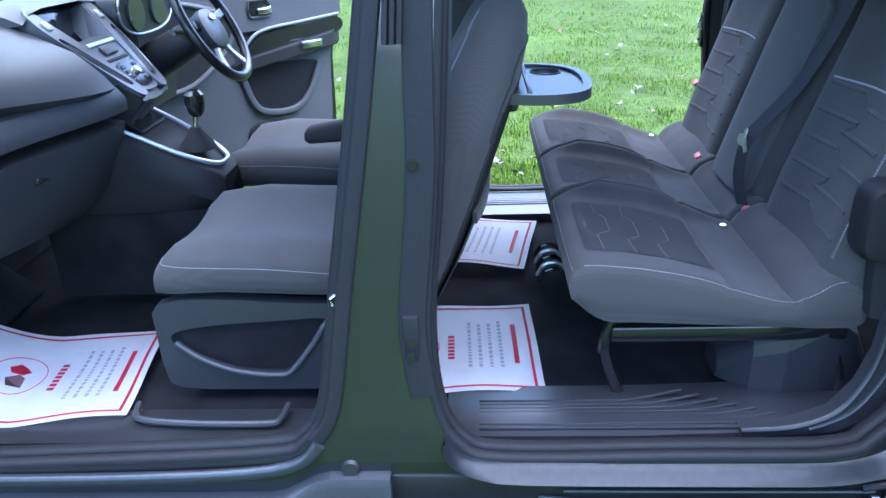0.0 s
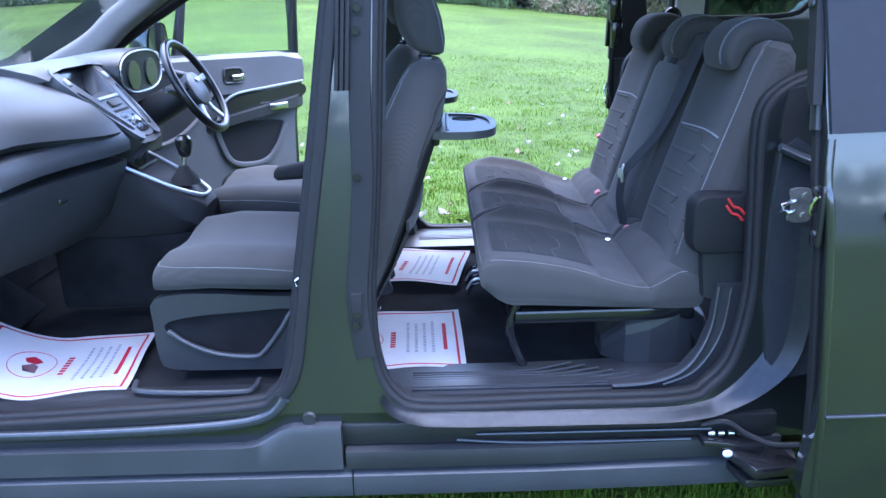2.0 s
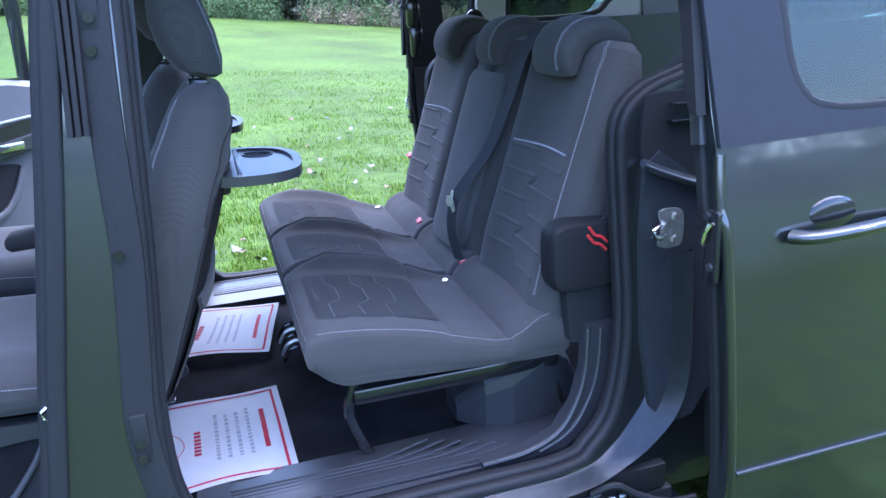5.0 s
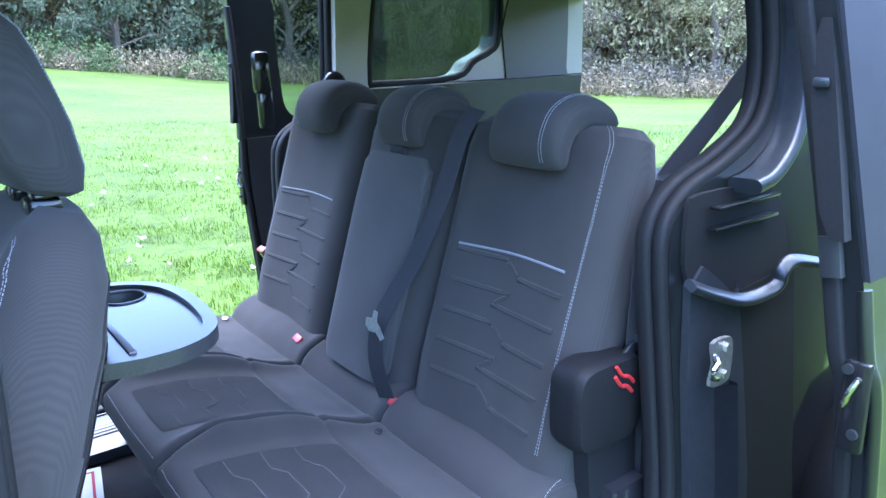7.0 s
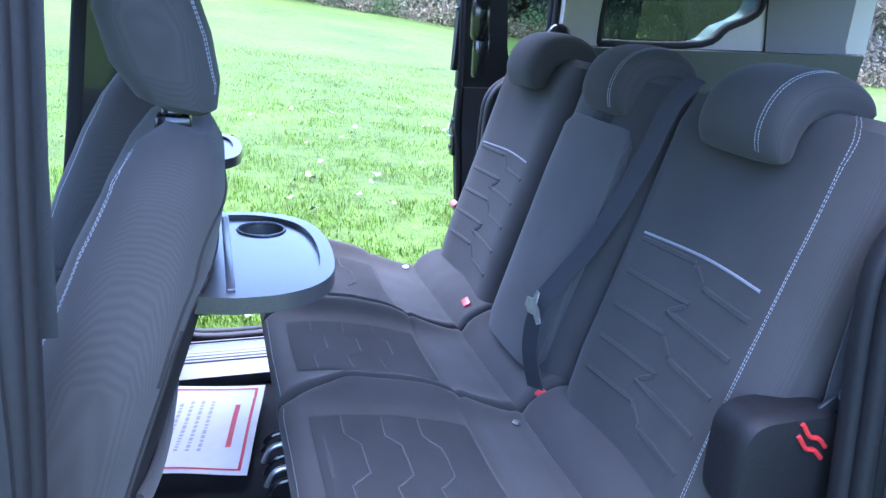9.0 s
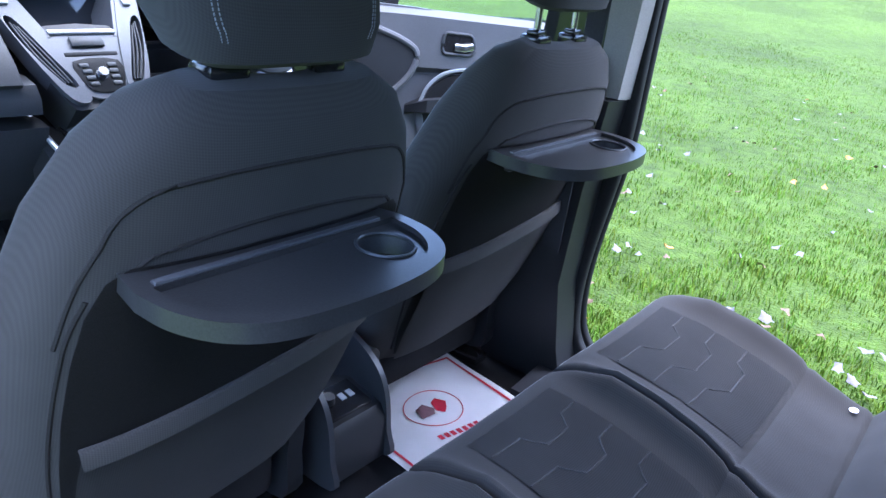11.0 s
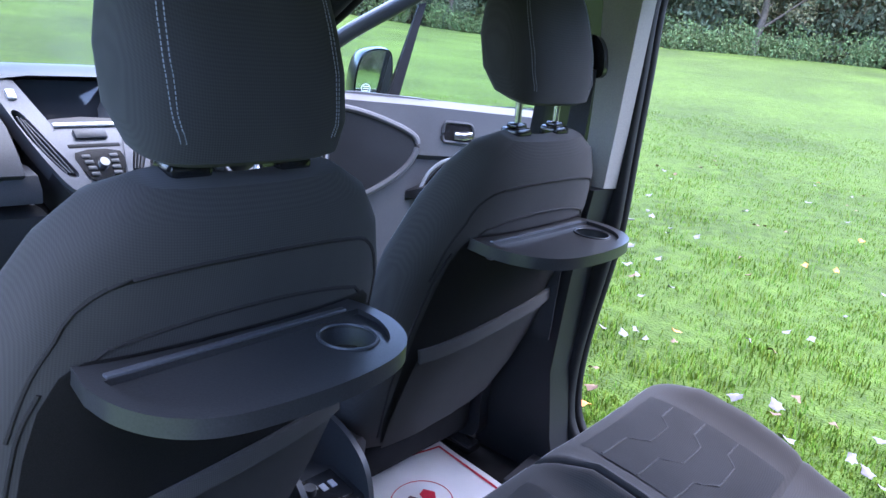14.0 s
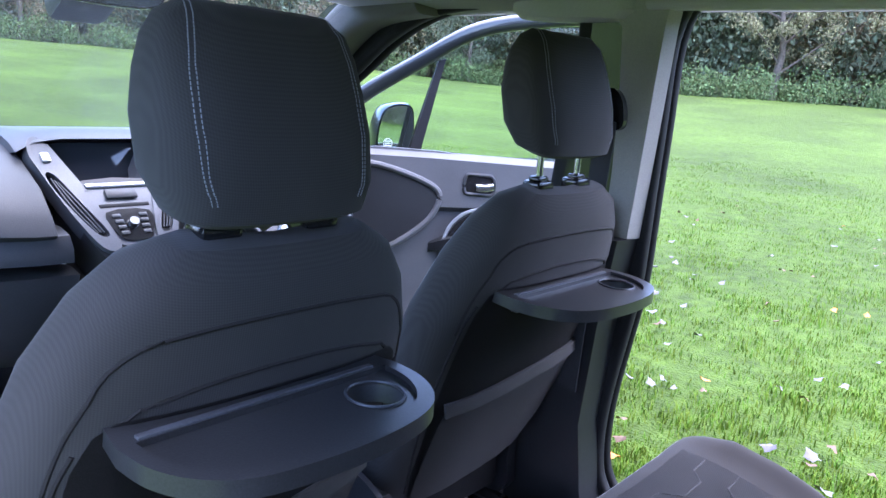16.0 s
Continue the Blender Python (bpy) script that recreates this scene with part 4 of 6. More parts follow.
        loft(bm, rows, closed=False)
        bmesh.ops.solidify(bm, geom=bm.faces[:], thickness=th)
        if name == "map_pocket":
            sweep(bm, rows[-1], rrect(0.010, 0.030, 0.004, 2), (0, 0, 1))
        sub(name, bm, material, ob, text)
    for sgn in (-1, 1):
        quilt(back, [rear(yc + sgn * w, z, 0.004) for z, w in zip((0.62, 0.76, 0.90, 1.02, 1.08), (0.185, 0.225, 0.24, 0.236, 0.22))], 0.003, back, 0.1, VINYL, False)
    quilt(back, [(X(0.255), yc - 0.255, 1.02), (X(0.29), yc - 0.235, 1.11), (X(0.312), yc - 0.17, 1.19), (X(0.325), yc, 1.205), (X(0.312), yc + 0.17, 1.19), (X(0.29), yc + 0.235, 1.11), (X(0.255), yc + 0.255, 1.02)], 0.003, back, 0.2, VINYL, False)
    quilt(back, [(X(0.302), yc - 0.205, 1.05), (X(0.318), yc - 0.18, 1.11), (X(0.325), yc - 0.08, 1.135), (X(0.325), yc + 0.08, 1.135), (X(0.318), yc + 0.18, 1.11), (X(0.302), yc + 0.205, 1.05)], 0.003, back, 0.2, VINYL, False)
    for s in (-1, 1):
        for o in (0, 0.008):
            sewn(back, [(X(0.00 - o), yc + s * 0.245, 0.90), (X(0.055 - o), yc + s * 0.25, 1.05), (X(0.115 - o), yc + s * 0.235, 1.17), (X(0.175 - o), yc + s * 0.19, 1.255), (X(0.2 - o), yc + s * 0.14, 1.288)])
    # headrest
    zr = 0.045 if raised else 0.0
    bm = BM()
    rows = []
    for x, z, h, w in ((0.272, 1.310, 0.06, 0.10), (0.266, 1.320, 0.10, 0.122), (0.256, 1.355, 0.13, 0.136), (0.246, 1.41, 0.135, 0.138), (0.240, 1.455, 0.118, 0.133), (0.238, 1.49, 0.095, 0.126), (0.238, 1.515, 0.068, 0.114), (0.238, 1.530, 0.036, 0.09)):
        rows.append(sect(X(x), z + zr - 0.005, -0.97, 0.2, yc - w, yc + w, h, 3.4, 40))
    loft(bm, rows)
    hr = sub("headrest", bm, CLOTH, ob)
    for s in (-1, 1):
        for o in (0.0, 0.007):
            sewn(hr, [(X(0.318), yc + s * (0.093 + o), 1.325 + zr), (X(0.321), yc + s * (0.103 + o), 1.36 + zr), (X(0.312), yc + s * (0.106 + o), 1.41 + zr), (X(0.295), yc + s * (0.103 + o), 1.46 + zr), (X(0.28), yc + s * (0.097 + o), 1.49 + zr), (X(0.262), yc + s * (0.09 + o), 1.52 + zr), (X(0.236), yc + s * (0.086 + o), 1.532 + zr)], 0.0052)
    for s in (-1, 1):
        bm = BM()
        cyl(bm, (X(0.262), yc + s * 0.066, 1.24), (X(0.262), yc + s * 0.066, 1.34 + zr), 0.0065, n=14)
        sub("post", bm, CHROME, hr, "chromed headrest post")
        bm = BM()
        box(bm, (X(0.262), yc + s * 0.066, 1.290), (0.042, 0.05, 0.022), 0.007)
        box(bm, (X(0.262), yc + s * 0.066, 1.302), (0.026, 0.034, 0.014), 0.005)
        sub("guide_sleeve", bm, PLSHINE, hr)
    if arm:
        bm = BM()
        loft(bm, [sect(X(x), z, 0, 1, yc - 0.34, yc - 0.275, h, 3, 20) for x, z, h in ((-0.20, 0.875, 0.03), (-0.19, 0.876, 0.05), (-0.1, 0.885, 0.06), (0.05, 0.90, 0.065), (0.12, 0.90, 0.05))])
        sub("armrest", bm, VINYL, ob)
    # fold-out tray on the back, with a cup hole
    tx, tz = X(0.272), 1.104
    tray = BM()
    def tray_put(u, v, d):
        return (tx + v, yc + tray_shift + u, tz + d - 0.03 * v)
    outer = [(-0.172, 0.0), (-0.181, 0.05), (-0.175, 0.10), (-0.15, 0.145), (-0.105, 0.174), (-0.03, 0.186), (0.05, 0.186), (0.115, 0.173), (0.155, 0.145), (0.178, 0.10), (0.182, 0.05), (0.170, 0.0)]
    o2 = [(p.x, p.y) for p in smooth_line([(a, b, 0) for a, b in outer[1:-1]], 5)]
    o2 = [outer[0]] + o2 + [outer[-1]]
    inner = [(u * 0.90, 0.052 + (v - 0.052) * 0.86 if v > 0.052 else 0.052) for u, v in o2]
    cup = [(0.105 + 0.035 * math.cos(a), 0.098 + 0.035 * math.sin(a)) for a in [2 * math.pi * k / 24 for k in range(24)]]
    slab(tray, o2, [inner], tray_put, -0.014, 0.007)
    bmesh.ops.bevel(tray, geom=[e for e in tray.edges if len(e.link_faces) == 2 and e.calc_face_angle(0) > 1.2], offset=0.0068, segments=4, profile=0.5, affect="EDGES")
    slab(tray, inner, [cup], tray_put, -0.010, 0.0)
    t1 = sub("tray_table", tray, TRAYBLACK, ob, "black moulded fold-down tray with a raised rim")
    bm = BM()
    tube(bm, [tray_put(u, v, 0.0008) for u, v in cup], 0.0022, 6, True)
    cyl(bm, tray_put(0.105, 0.098, -0.001), tray_put(0.105, 0.098, -0.024), 0.0352, 0.033, 24, caps=False)
    sub("cup_ring", bm, PLGREY, t1)
    bm = BM()
    box(bm, tray_put(-0.007, 0.046, 0.008), (0.010, 0.305, 0.005), 0.002)
    sub("hinge_strip", bm, FASCIA, t1, "pale grey hinge strip")
    bm = BM()
    box(bm, tray_put(0.01, 0.0, -0.026), (0.05, 0.26, 0.036), 0.010)
    sub("tray_bracket", bm, PLAST, t1)
    return ob


front_seat(0.525, 0.08, False, "charcoal cloth passenger seat with its tray folded out", tray_shift=-0.022)
front_seat(1.260, -0.010, True, "charcoal cloth driver's seat with raised headrest and tray", arm=True, tray_shift=-0.022)


RIDGES = ((0.662, 0.040), (1.037, 0.040), (1.478, 0.028))
CUSHION = ((0.47, 0.775), (0.52, 0.788), (0.60, 0.782), (0.68, 0.768), (0.76, 0.745), (0.84, 0.715), (0.90, 0.700), (0.93, 0.702), (0.965, 0.732), (1.0, 0.745), (1.04, 0.742), (1.08, 0.72))


def cushion_shape(y0, y1, ridges):
    """A padded cushion from y0 to y1: long bolsters, two cross seams, a roll at the rear and a rounded rim."""
    xs = [0.472, 0.474, 0.478, 0.486, 0.496, 0.51] + [0.53 + 0.02 * k for k in range(13)] + [0.788, 0.795, 0.80, 0.805, 0.812, 0.83, 0.85, 0.87, 0.89, 0.905, 0.918, 0.925, 0.93, 0.935, 0.945, 0.96, 0.98, 1.0, 1.02, 1.04, 1.058, 1.068, 1.075]
    n = 34
    ys = [y0 + (y1 - y0) * (0.5 - 0.5 * math.cos(math.pi * k / n)) for k in range(n + 1)]

    def top(x, y):
        z = ramp(x, CUSHION)
        along = min(max((x - 0.49) / 0.10, 0), 1) * (1 - 0.80 * min(max((x - 0.74) / 0.18, 0), 1))
        for yr, h in ridges:
            z += h * along * math.exp(-((y - yr) / 0.036) ** 2)
        z -= 0.016 * math.exp(-((x - 0.66) / 0.14) ** 2) * max(0, 1 - ((y - (y0 + y1) / 2) / ((y1 - y0) * 0.34)) ** 2)
        for xs0, dep in ((0.80, 0.006), (0.931, 0.010)):
            z -= dep * math.exp(-((x - xs0) / 0.007) ** 2)
        z += 0.0022 * noise.noise((x * 16, y * 16, y0))
        e = min(x - 0.472, 1.075 - x, (y - y0) * 1.3, (y1 - y) * 1.3)
        r = 0.026
        if e < r:
            z -= r - math.sqrt(max(r * r - (r - max(e, 0)) ** 2, 0))
        return z

    bm = BM()
    grid = [[bm.verts.new((x, y, top(x, y))) for y in ys] for x in xs]
    for a, b in zip(grid, grid[1:]):
        for i in range(n):
            bm.faces.new((a[i], b[i], b[i + 1], a[i + 1]))
    rim = grid[0] + [r[-1] for r in grid[1:]] + grid[-1][-2::-1] + [r[0] for r in grid[-2:0:-1]]
    cx, cy = 0.77, (y0 + y1) / 2
    loops = [rim]
    for f, k in ((0.35, 1.0), (0.75, 0.985), (1.0, 0.94)):
        row = []
        for v in rim:
            low = 0.655 + 0.05 * max(0, (0.56 - v.co.x) / 0.09) ** 2 - 0.02 * min(max((v.co.x - 0.6) / 0.4, 0), 1)
            row.append(bm.verts.new((cx + (v.co.x - cx) * k, cy + (v.co.y - cy) * (1 - (1 - k) * 0.5), v.co.z + (low - v.co.z) * f)))
        loops.append(row)
    for a, b in zip(loops, loops[1:]):
        for i in range(len(rim)):
            j = (i + 1) % len(rim)
            bm.faces.new((a[i], a[j], b[j], b[i]))
    bm.faces.new(loops[-1])
    return bm


def rear_seat(y0, y1, dx, name, label, head=True, middle=False):
    """A rear seat: y0 to y1 across."""
    ob = thing("car_seat", label, "car seat", (0.75 + dx, (y0 + y1) / 2, 0.43), "rear seats")
    yc, w = (y0 + y1) / 2, (y1 - y0) / 2
    X = lambda x: x + dx
    cushion = sub("cushion", cushion_shape(y0, y1, RIDGES), CLOTH, ob)
    onto(cushion, [(0.7, yc, 0.8), (0.72, yc, 0.8)], 0)
    for s in (-1, 1):
        if (s < 0) == (y0 < 0.5) and not middle:
            sewn(cushion, [(0.50, yc + s * (w - 0.010), 0.79), (0.60, yc + s * (w - 0.006), 0.785), (0.72, yc + s * (w - 0.006), 0.765), (0.85, yc + s * (w - 0.006), 0.72), (0.93, yc + s * (w - 0.006), 0.70), (1.00, yc + s * (w - 0.006), 0.735), (1.035, yc + s * (w - 0.008), 0.745)])
    sewn(cushion, [(0.484, yc - w + 0.02, 0.765), (0.478, yc, 0.765), (0.484, yc + w - 0.02, 0.765)])
    nw = w - (0.085 if not middle else 0.075)
    bm = BM()
    rows = []
    for x in (0.515, 0.56, 0.61, 0.66, 0.71, 0.755, 0.79):
        rows.append([TREES[cushion.name].ray_cast(Vector((x, yc + nw * q / 5, 1.0)), Vector((0, 0, -1)))[0] + Vector((0, 0, 0.0022)) for q in range(-5, 6)])
    loft(bm, rows, closed=False)
    bmesh.ops.solidify(bm, geom=bm.faces[:], thickness=0.005)
    insert = sub("insert", bm, CLOTH2, ob, "paler grey patterned seat insert")
    for x in (0.555, 0.625, 0.695):
        quilt(ob, [(x, yc - nw * 0.96, 0.79), (x, yc - nw * 0.30, 0.79), (x + 0.035, yc - nw * 0.05, 0.79), (x + 0.035, yc + nw * 0.45, 0.79), (x + 0.01, yc + nw * 0.62, 0.79), (x + 0.01, yc + nw * 0.95, 0.79)], 0.0018, insert, -0.25, CLOTH2)
    # backrest
    bm = BM()
    rows = []
    for x, z, h, k in ((1.02, 0.66, 0.08, 0.9), (1.055, 0.72, 0.14, 0.98), (1.09, 0.82, 0.16, 1), (1.145, 0.98, 0.162, 1), (1.19, 1.14, 0.142, 1), (1.216, 1.25, 0.122, 0.99), (1.228, 1.30, 0.092, 0.95), (1.234, 1.318, 0.045, 0.85)):
        rows.append(sect(X(x), z, -0.95, 0.31, yc - w * k, yc + w * k, h, 3.4, 36, 0.022 if not middle else 0.0))
    loft(bm, rows)
    bk = sub("backrest", bm, CLOTH, ob)
    bm = BM()
    if middle:
        rows = []
        for x, z, k in ((1.00, 0.74, 0.6), (1.012, 0.77, 0.72), (1.070, 0.95, 0.74), (1.118, 1.10, 0.74), (1.150, 1.20, 0.70), (1.16, 1.225, 0.55)):
            rows.append(sect(X(x - 0.015), z, -0.96, 0.26, yc - w * k, yc + w * k, 0.05, 3.4, 24))
        loft(bm, rows)
        sub("fold_armrest", bm, CLOTH2, ob, "folded grey cloth armrest")
        bm = BM()
        box(bm, (X(1.145), yc, 1.235), (0.03, 0.06, 0.025), 0.008)
        sub("pull_loop", bm, WEB, ob)
    else:
        for k, z in enumerate((0.80, 0.86, 0.92, 0.98, 1.04)):
            x = 1.011 + (z - 0.82) * 0.33
            s = -1 if k % 2 else 1
            quilt(ob, [(X(x + 0.006), yc - w * 0.66, z), (X(x + 0.017), yc - s * w * 0.12, z), (X(x + 0.021), yc + s * w * 0.06, z + 0.03), (X(x + 0.015), yc + w * 0.66, z + 0.026)], 0.0065, bk, 0.45)
        bm = BM()
        x = 1.09
        tube(bm, onto(bk, [(X(x - 0.006), yc - w * 0.62, 1.088), (X(x + 0.013), yc, 1.085), (X(x - 0.006), yc + w * 0.66, 1.082)], 0.0005), 0.0025, 6)
        sub("accent_piping", bm, THREAD, ob, "pale accent piping across the backrest")
        for s in ((1,) if y0 > 1 else (-1,)):
            for o in (0, 0.008):
                sewn(bk, [(X(0.98), yc + s * (w * 0.82 - o), 0.78), (X(1.04), yc + s * (w * 0.80 - o), 0.95), (X(1.10), yc + s * (w * 0.80 - o), 1.12), (X(1.145), yc + s * (w * 0.80 - o), 1.255), (X(1.185), yc + s * (w * 0.76 - o), 1.305), (X(1.22), yc + s * (w * 0.6 - o), 1.322)])
    bm = BM()
    rows = []
    hw = 0.080 if middle else 0.094
    # hooked headrest that sits over the top of the backrest
    path = ((1.153, 1.250, 0.03), (1.150, 1.262, 0.054), (1.152, 1.292, 0.072), (1.172, 1.326, 0.078), (1.208, 1.340, 0.076), (1.246, 1.338, 0.070), (1.276, 1.326, 0.056), (1.290, 1.312, 0.03))
    path = [tuple(p) for p in smooth_line(path, 4)]
    for i, (x, z, h) in enumerate(path):
        a, b = path[max(i - 1, 0)], path[min(i + 1, len(path) - 1)]
        d = Vector((b[0] - a[0], 0, b[1] - a[1])).normalized()
        k = 0.9 if i in (0, len(path) - 1) else 1
        rows.append(sect(X(x), z, -d.z, d.x, yc - hw * k, yc + hw * k, h, 3.2, 32))
    loft(bm, rows)
    hr = sub("headrest", bm, CLOTH, ob)
    for s in ((1,) if y0 > 1 else (-1,)):
        for o in (0, 0.007):
            sewn(hr, [(X(1.115), yc + s * (hw * 0.72 - o), 1.258), (X(1.112), yc + s * (hw * 0.72 - o), 1.30), (X(1.135), yc + s * (hw * 0.72 - o), 1.35), (X(1.19), yc + s * (hw * 0.72 - o), 1.382), (X(1.24), yc + s * (hw * 0.72 - o), 1.382)])
    for s in (-1, 1):
        bm = BM()
        cyl(bm, (X(1.19), yc + s * 0.05, 1.29), (X(1.19), yc + s * 0.05, 1.35), 0.006, n=12)
        sub("post", bm, CHROME, hr)
    # legs and lower frame
    bm = BM()
    for s in (-1, 1):
        tube(bm, smooth_line([(X(0.58), yc + s * w * 0.7, 0.64), (X(0.56), yc + s * w * 0.7, 0.55), (X(0.60), yc + s * w * 0.7, 0.435)], 4), 0.013, 8, up=(0, 1, 0))
        tube(bm, [(X(1.05), yc + s * w * 0.7, 0.62), (X(1.08), yc + s * w * 0.7, 0.435)], 0.016, 8, up=(0, 1, 0))
    box(bm, (X(0.82), yc, 0.60), (0.5, w * 1.6, 0.04), 0.01)
    sub("seat_frame", bm, PLSHINE, ob)
    return ob


rear_seat(0.205, 0.660, 0.0, "rear_seat", "charcoal cloth outer rear seat beside the open sliding door")
middle_seat = rear_seat(0.665, 1.035, 0.0, "rear_seat", "narrow charcoal cloth middle rear seat with folded armrest", middle=True)
rear_seat(1.040, 1.495, 0.0, "rear_seat", "charcoal cloth outer rear seat on the driver's side")


# ---- dashboard and controls ----
# the front of the cabin is drawn round y = 0.8 and carried to its place
AT = Matrix.Translation((0.022, 0, 0.021)) @ Matrix.Diagonal((1, 1.0625, 1, 1))
dash = thing("dashboard", "dark grey grained dashboard with silver centre stack", "dashboard", (-0.9, 0.8, 0.43))
def bulge(y):
    t = min(max((y - 0.24) / 0.42, 0), 1) if y < 0.7 else 0
    return t * t * (3 - 2 * t)


AT = Matrix()
bm = BM()
rows = []
for y in (0.135, 0.16, 0.22, 0.29, 0.36, 0.43, 0.50, 0.57, 0.63, 0.672):
    f = bulge(y)
    xf = -0.735 + 0.125 * f
    rows.append([(x, y, z) for x, z in ((-1.34, 1.20), (-1.15, 1.252), (-1.0, 1.266), (-0.90, 1.258 - 0.004 * f), (-0.835 + 0.02 * f, 1.235 - 0.008 * f), (xf - 0.055 - 0.03 * f, 1.192 - 0.022 * f), (xf - 0.016 - 0.01 * f, 1.150 - 0.034 * f), (xf, 1.112 - 0.030 * f), (xf - 0.02, 1.094 - 0.028 * f), (-0.95, 1.07), (-1.30, 1.0))])
loft(bm, rows)
sub("passenger_pad", bm, DASH, dash, "rounded dark dash pad before the passenger")
bm = BM()
loft(bm, [[(x, y, z) for x, z in ((-1.34, 1.205), (-1.1, 1.262), (-0.95, 1.285), (-0.84, 1.288 - h), (-0.80, 1.270 - h), (-0.90, 1.255 - h), (-1.30, 1.15))] for y, h in ((0.66, 0.03), (0.70, 0.008), (0.76, 0.0), (0.95, 0.0), (1.02, 0.008), (1.20, 0.03), (1.54, 0.03))])
sub("dash_shelf", bm, PLGREY, dash, "grey dash shelf hooding the display")
AT = Matrix.Translation((0.022, 0, 0.021)) @ Matrix.Diagonal((1, 1.0625, 1, 1))
bm = BM()
prof = [(-0.82, 1.022), (-0.775, 1.012), (-0.755, 0.985), (-0.755, 0.955), (-0.80, 0.945), (-0.95, 0.95), (-0.95, 1.022)]
loft(bm, [[(x + 0.03 + 0.10 * bulge(y), y, z + 0.045) for x, z in prof] for y in (0.135, 0.22, 0.3, 0.38, 0.45, 0.52, 0.6, 0.66)])
sub("trim_band", bm, PLGREY, dash, "smooth grey band under the dash top")
bm = BM()
prof = [(-0.80, 0.943), (-0.76, 0.935), (-0.775, 0.88), (-0.84, 0.76), (-0.93, 0.68), (-1.2, 0.66), (-1.2, 0.943)]
loft(bm, [[(x + 0.02 + 0.09 * bulge(y), y, z + 0.03) for x, z in prof] for y in (0.14, 0.22, 0.3, 0.38, 0.45, 0.52, 0.6, 0.68)])
gb = sub("glovebox", bm, DASH, dash)
bm = BM()
box(bm, (-0.735, 0.44, 0.905), (0.02, 0.11, 0.022), 0.006, rot=(0, -20, 0))
sub("glovebox_handle", bm, PLSHINE, gb)
bm = BM()
box(bm, (-1.28, 0.8, 0.72), (0.06, 1.36, 0.62), 0.01)
box(bm, (-1.17, 0.45, 0.52), (0.30, 0.62, 0.03), 0.01, rot=(0, 40, 0))
sub("bulkhead", bm, CARPET, dash)
bm = BM()
loft(bm, [[(x, y, z) for x, z in ((-1.2, 1.02), (-0.86, 1.02), (-0.82, 0.96), (-0.84, 0.86), (-1.0, 0.80), (-1.2, 0.80))] for y in (0.96, 1.2, 1.45)])
sub("lower_dash", bm, PLAST, dash)
# instrument hood
bm = BM()
rows = []
for x, s in ((-1.02, 0.7), (-0.88, 0.95), (-0.78, 1.0), (-0.765, 0.96)):
    rows.append([(x, 1.17 + u * s, 1.20 + v * s) for u, v in squircle(0, 0, 0.20, 0.085, 2.6, 28)])
loft(bm, rows)
sub("instrument_hood", bm, PLAST, dash)
bm = BM()
tube(bm, [(-0.762, 1.17 + u, 1.20 + v) for u, v in squircle(0, 0, 0.185, 0.074, 2.6, 32)], 0.004, 6, True)
sub("hood_ring", bm, SILVER, dash)
for y in (1.09, 1.25):
    bm = BM()
    cyl(bm, (-0.775, y, 1.19), (-0.757, y, 1.19), 0.052, n=24)
    sub("dial", bm, SCREEN, dash)
# centre stack: sloping fascia, screen, vents, buttons
AT = Matrix()
A, Bv = Vector((-0.812, 0.85, 1.252)), Vector((-0.612, 0.85, 1.052))
dirv = (Bv - A).normalized()
nrmv = Vector((-dirv.z, 0, dirv.x))
if nrmv.x < 0:
    nrmv = -nrmv


def ST(u, y, d=0.0):
    """On the sloping fascia: down it, across the van and out of it."""
    return A + dirv * u + nrmv * d + Vector((0, y - 0.85, 0))


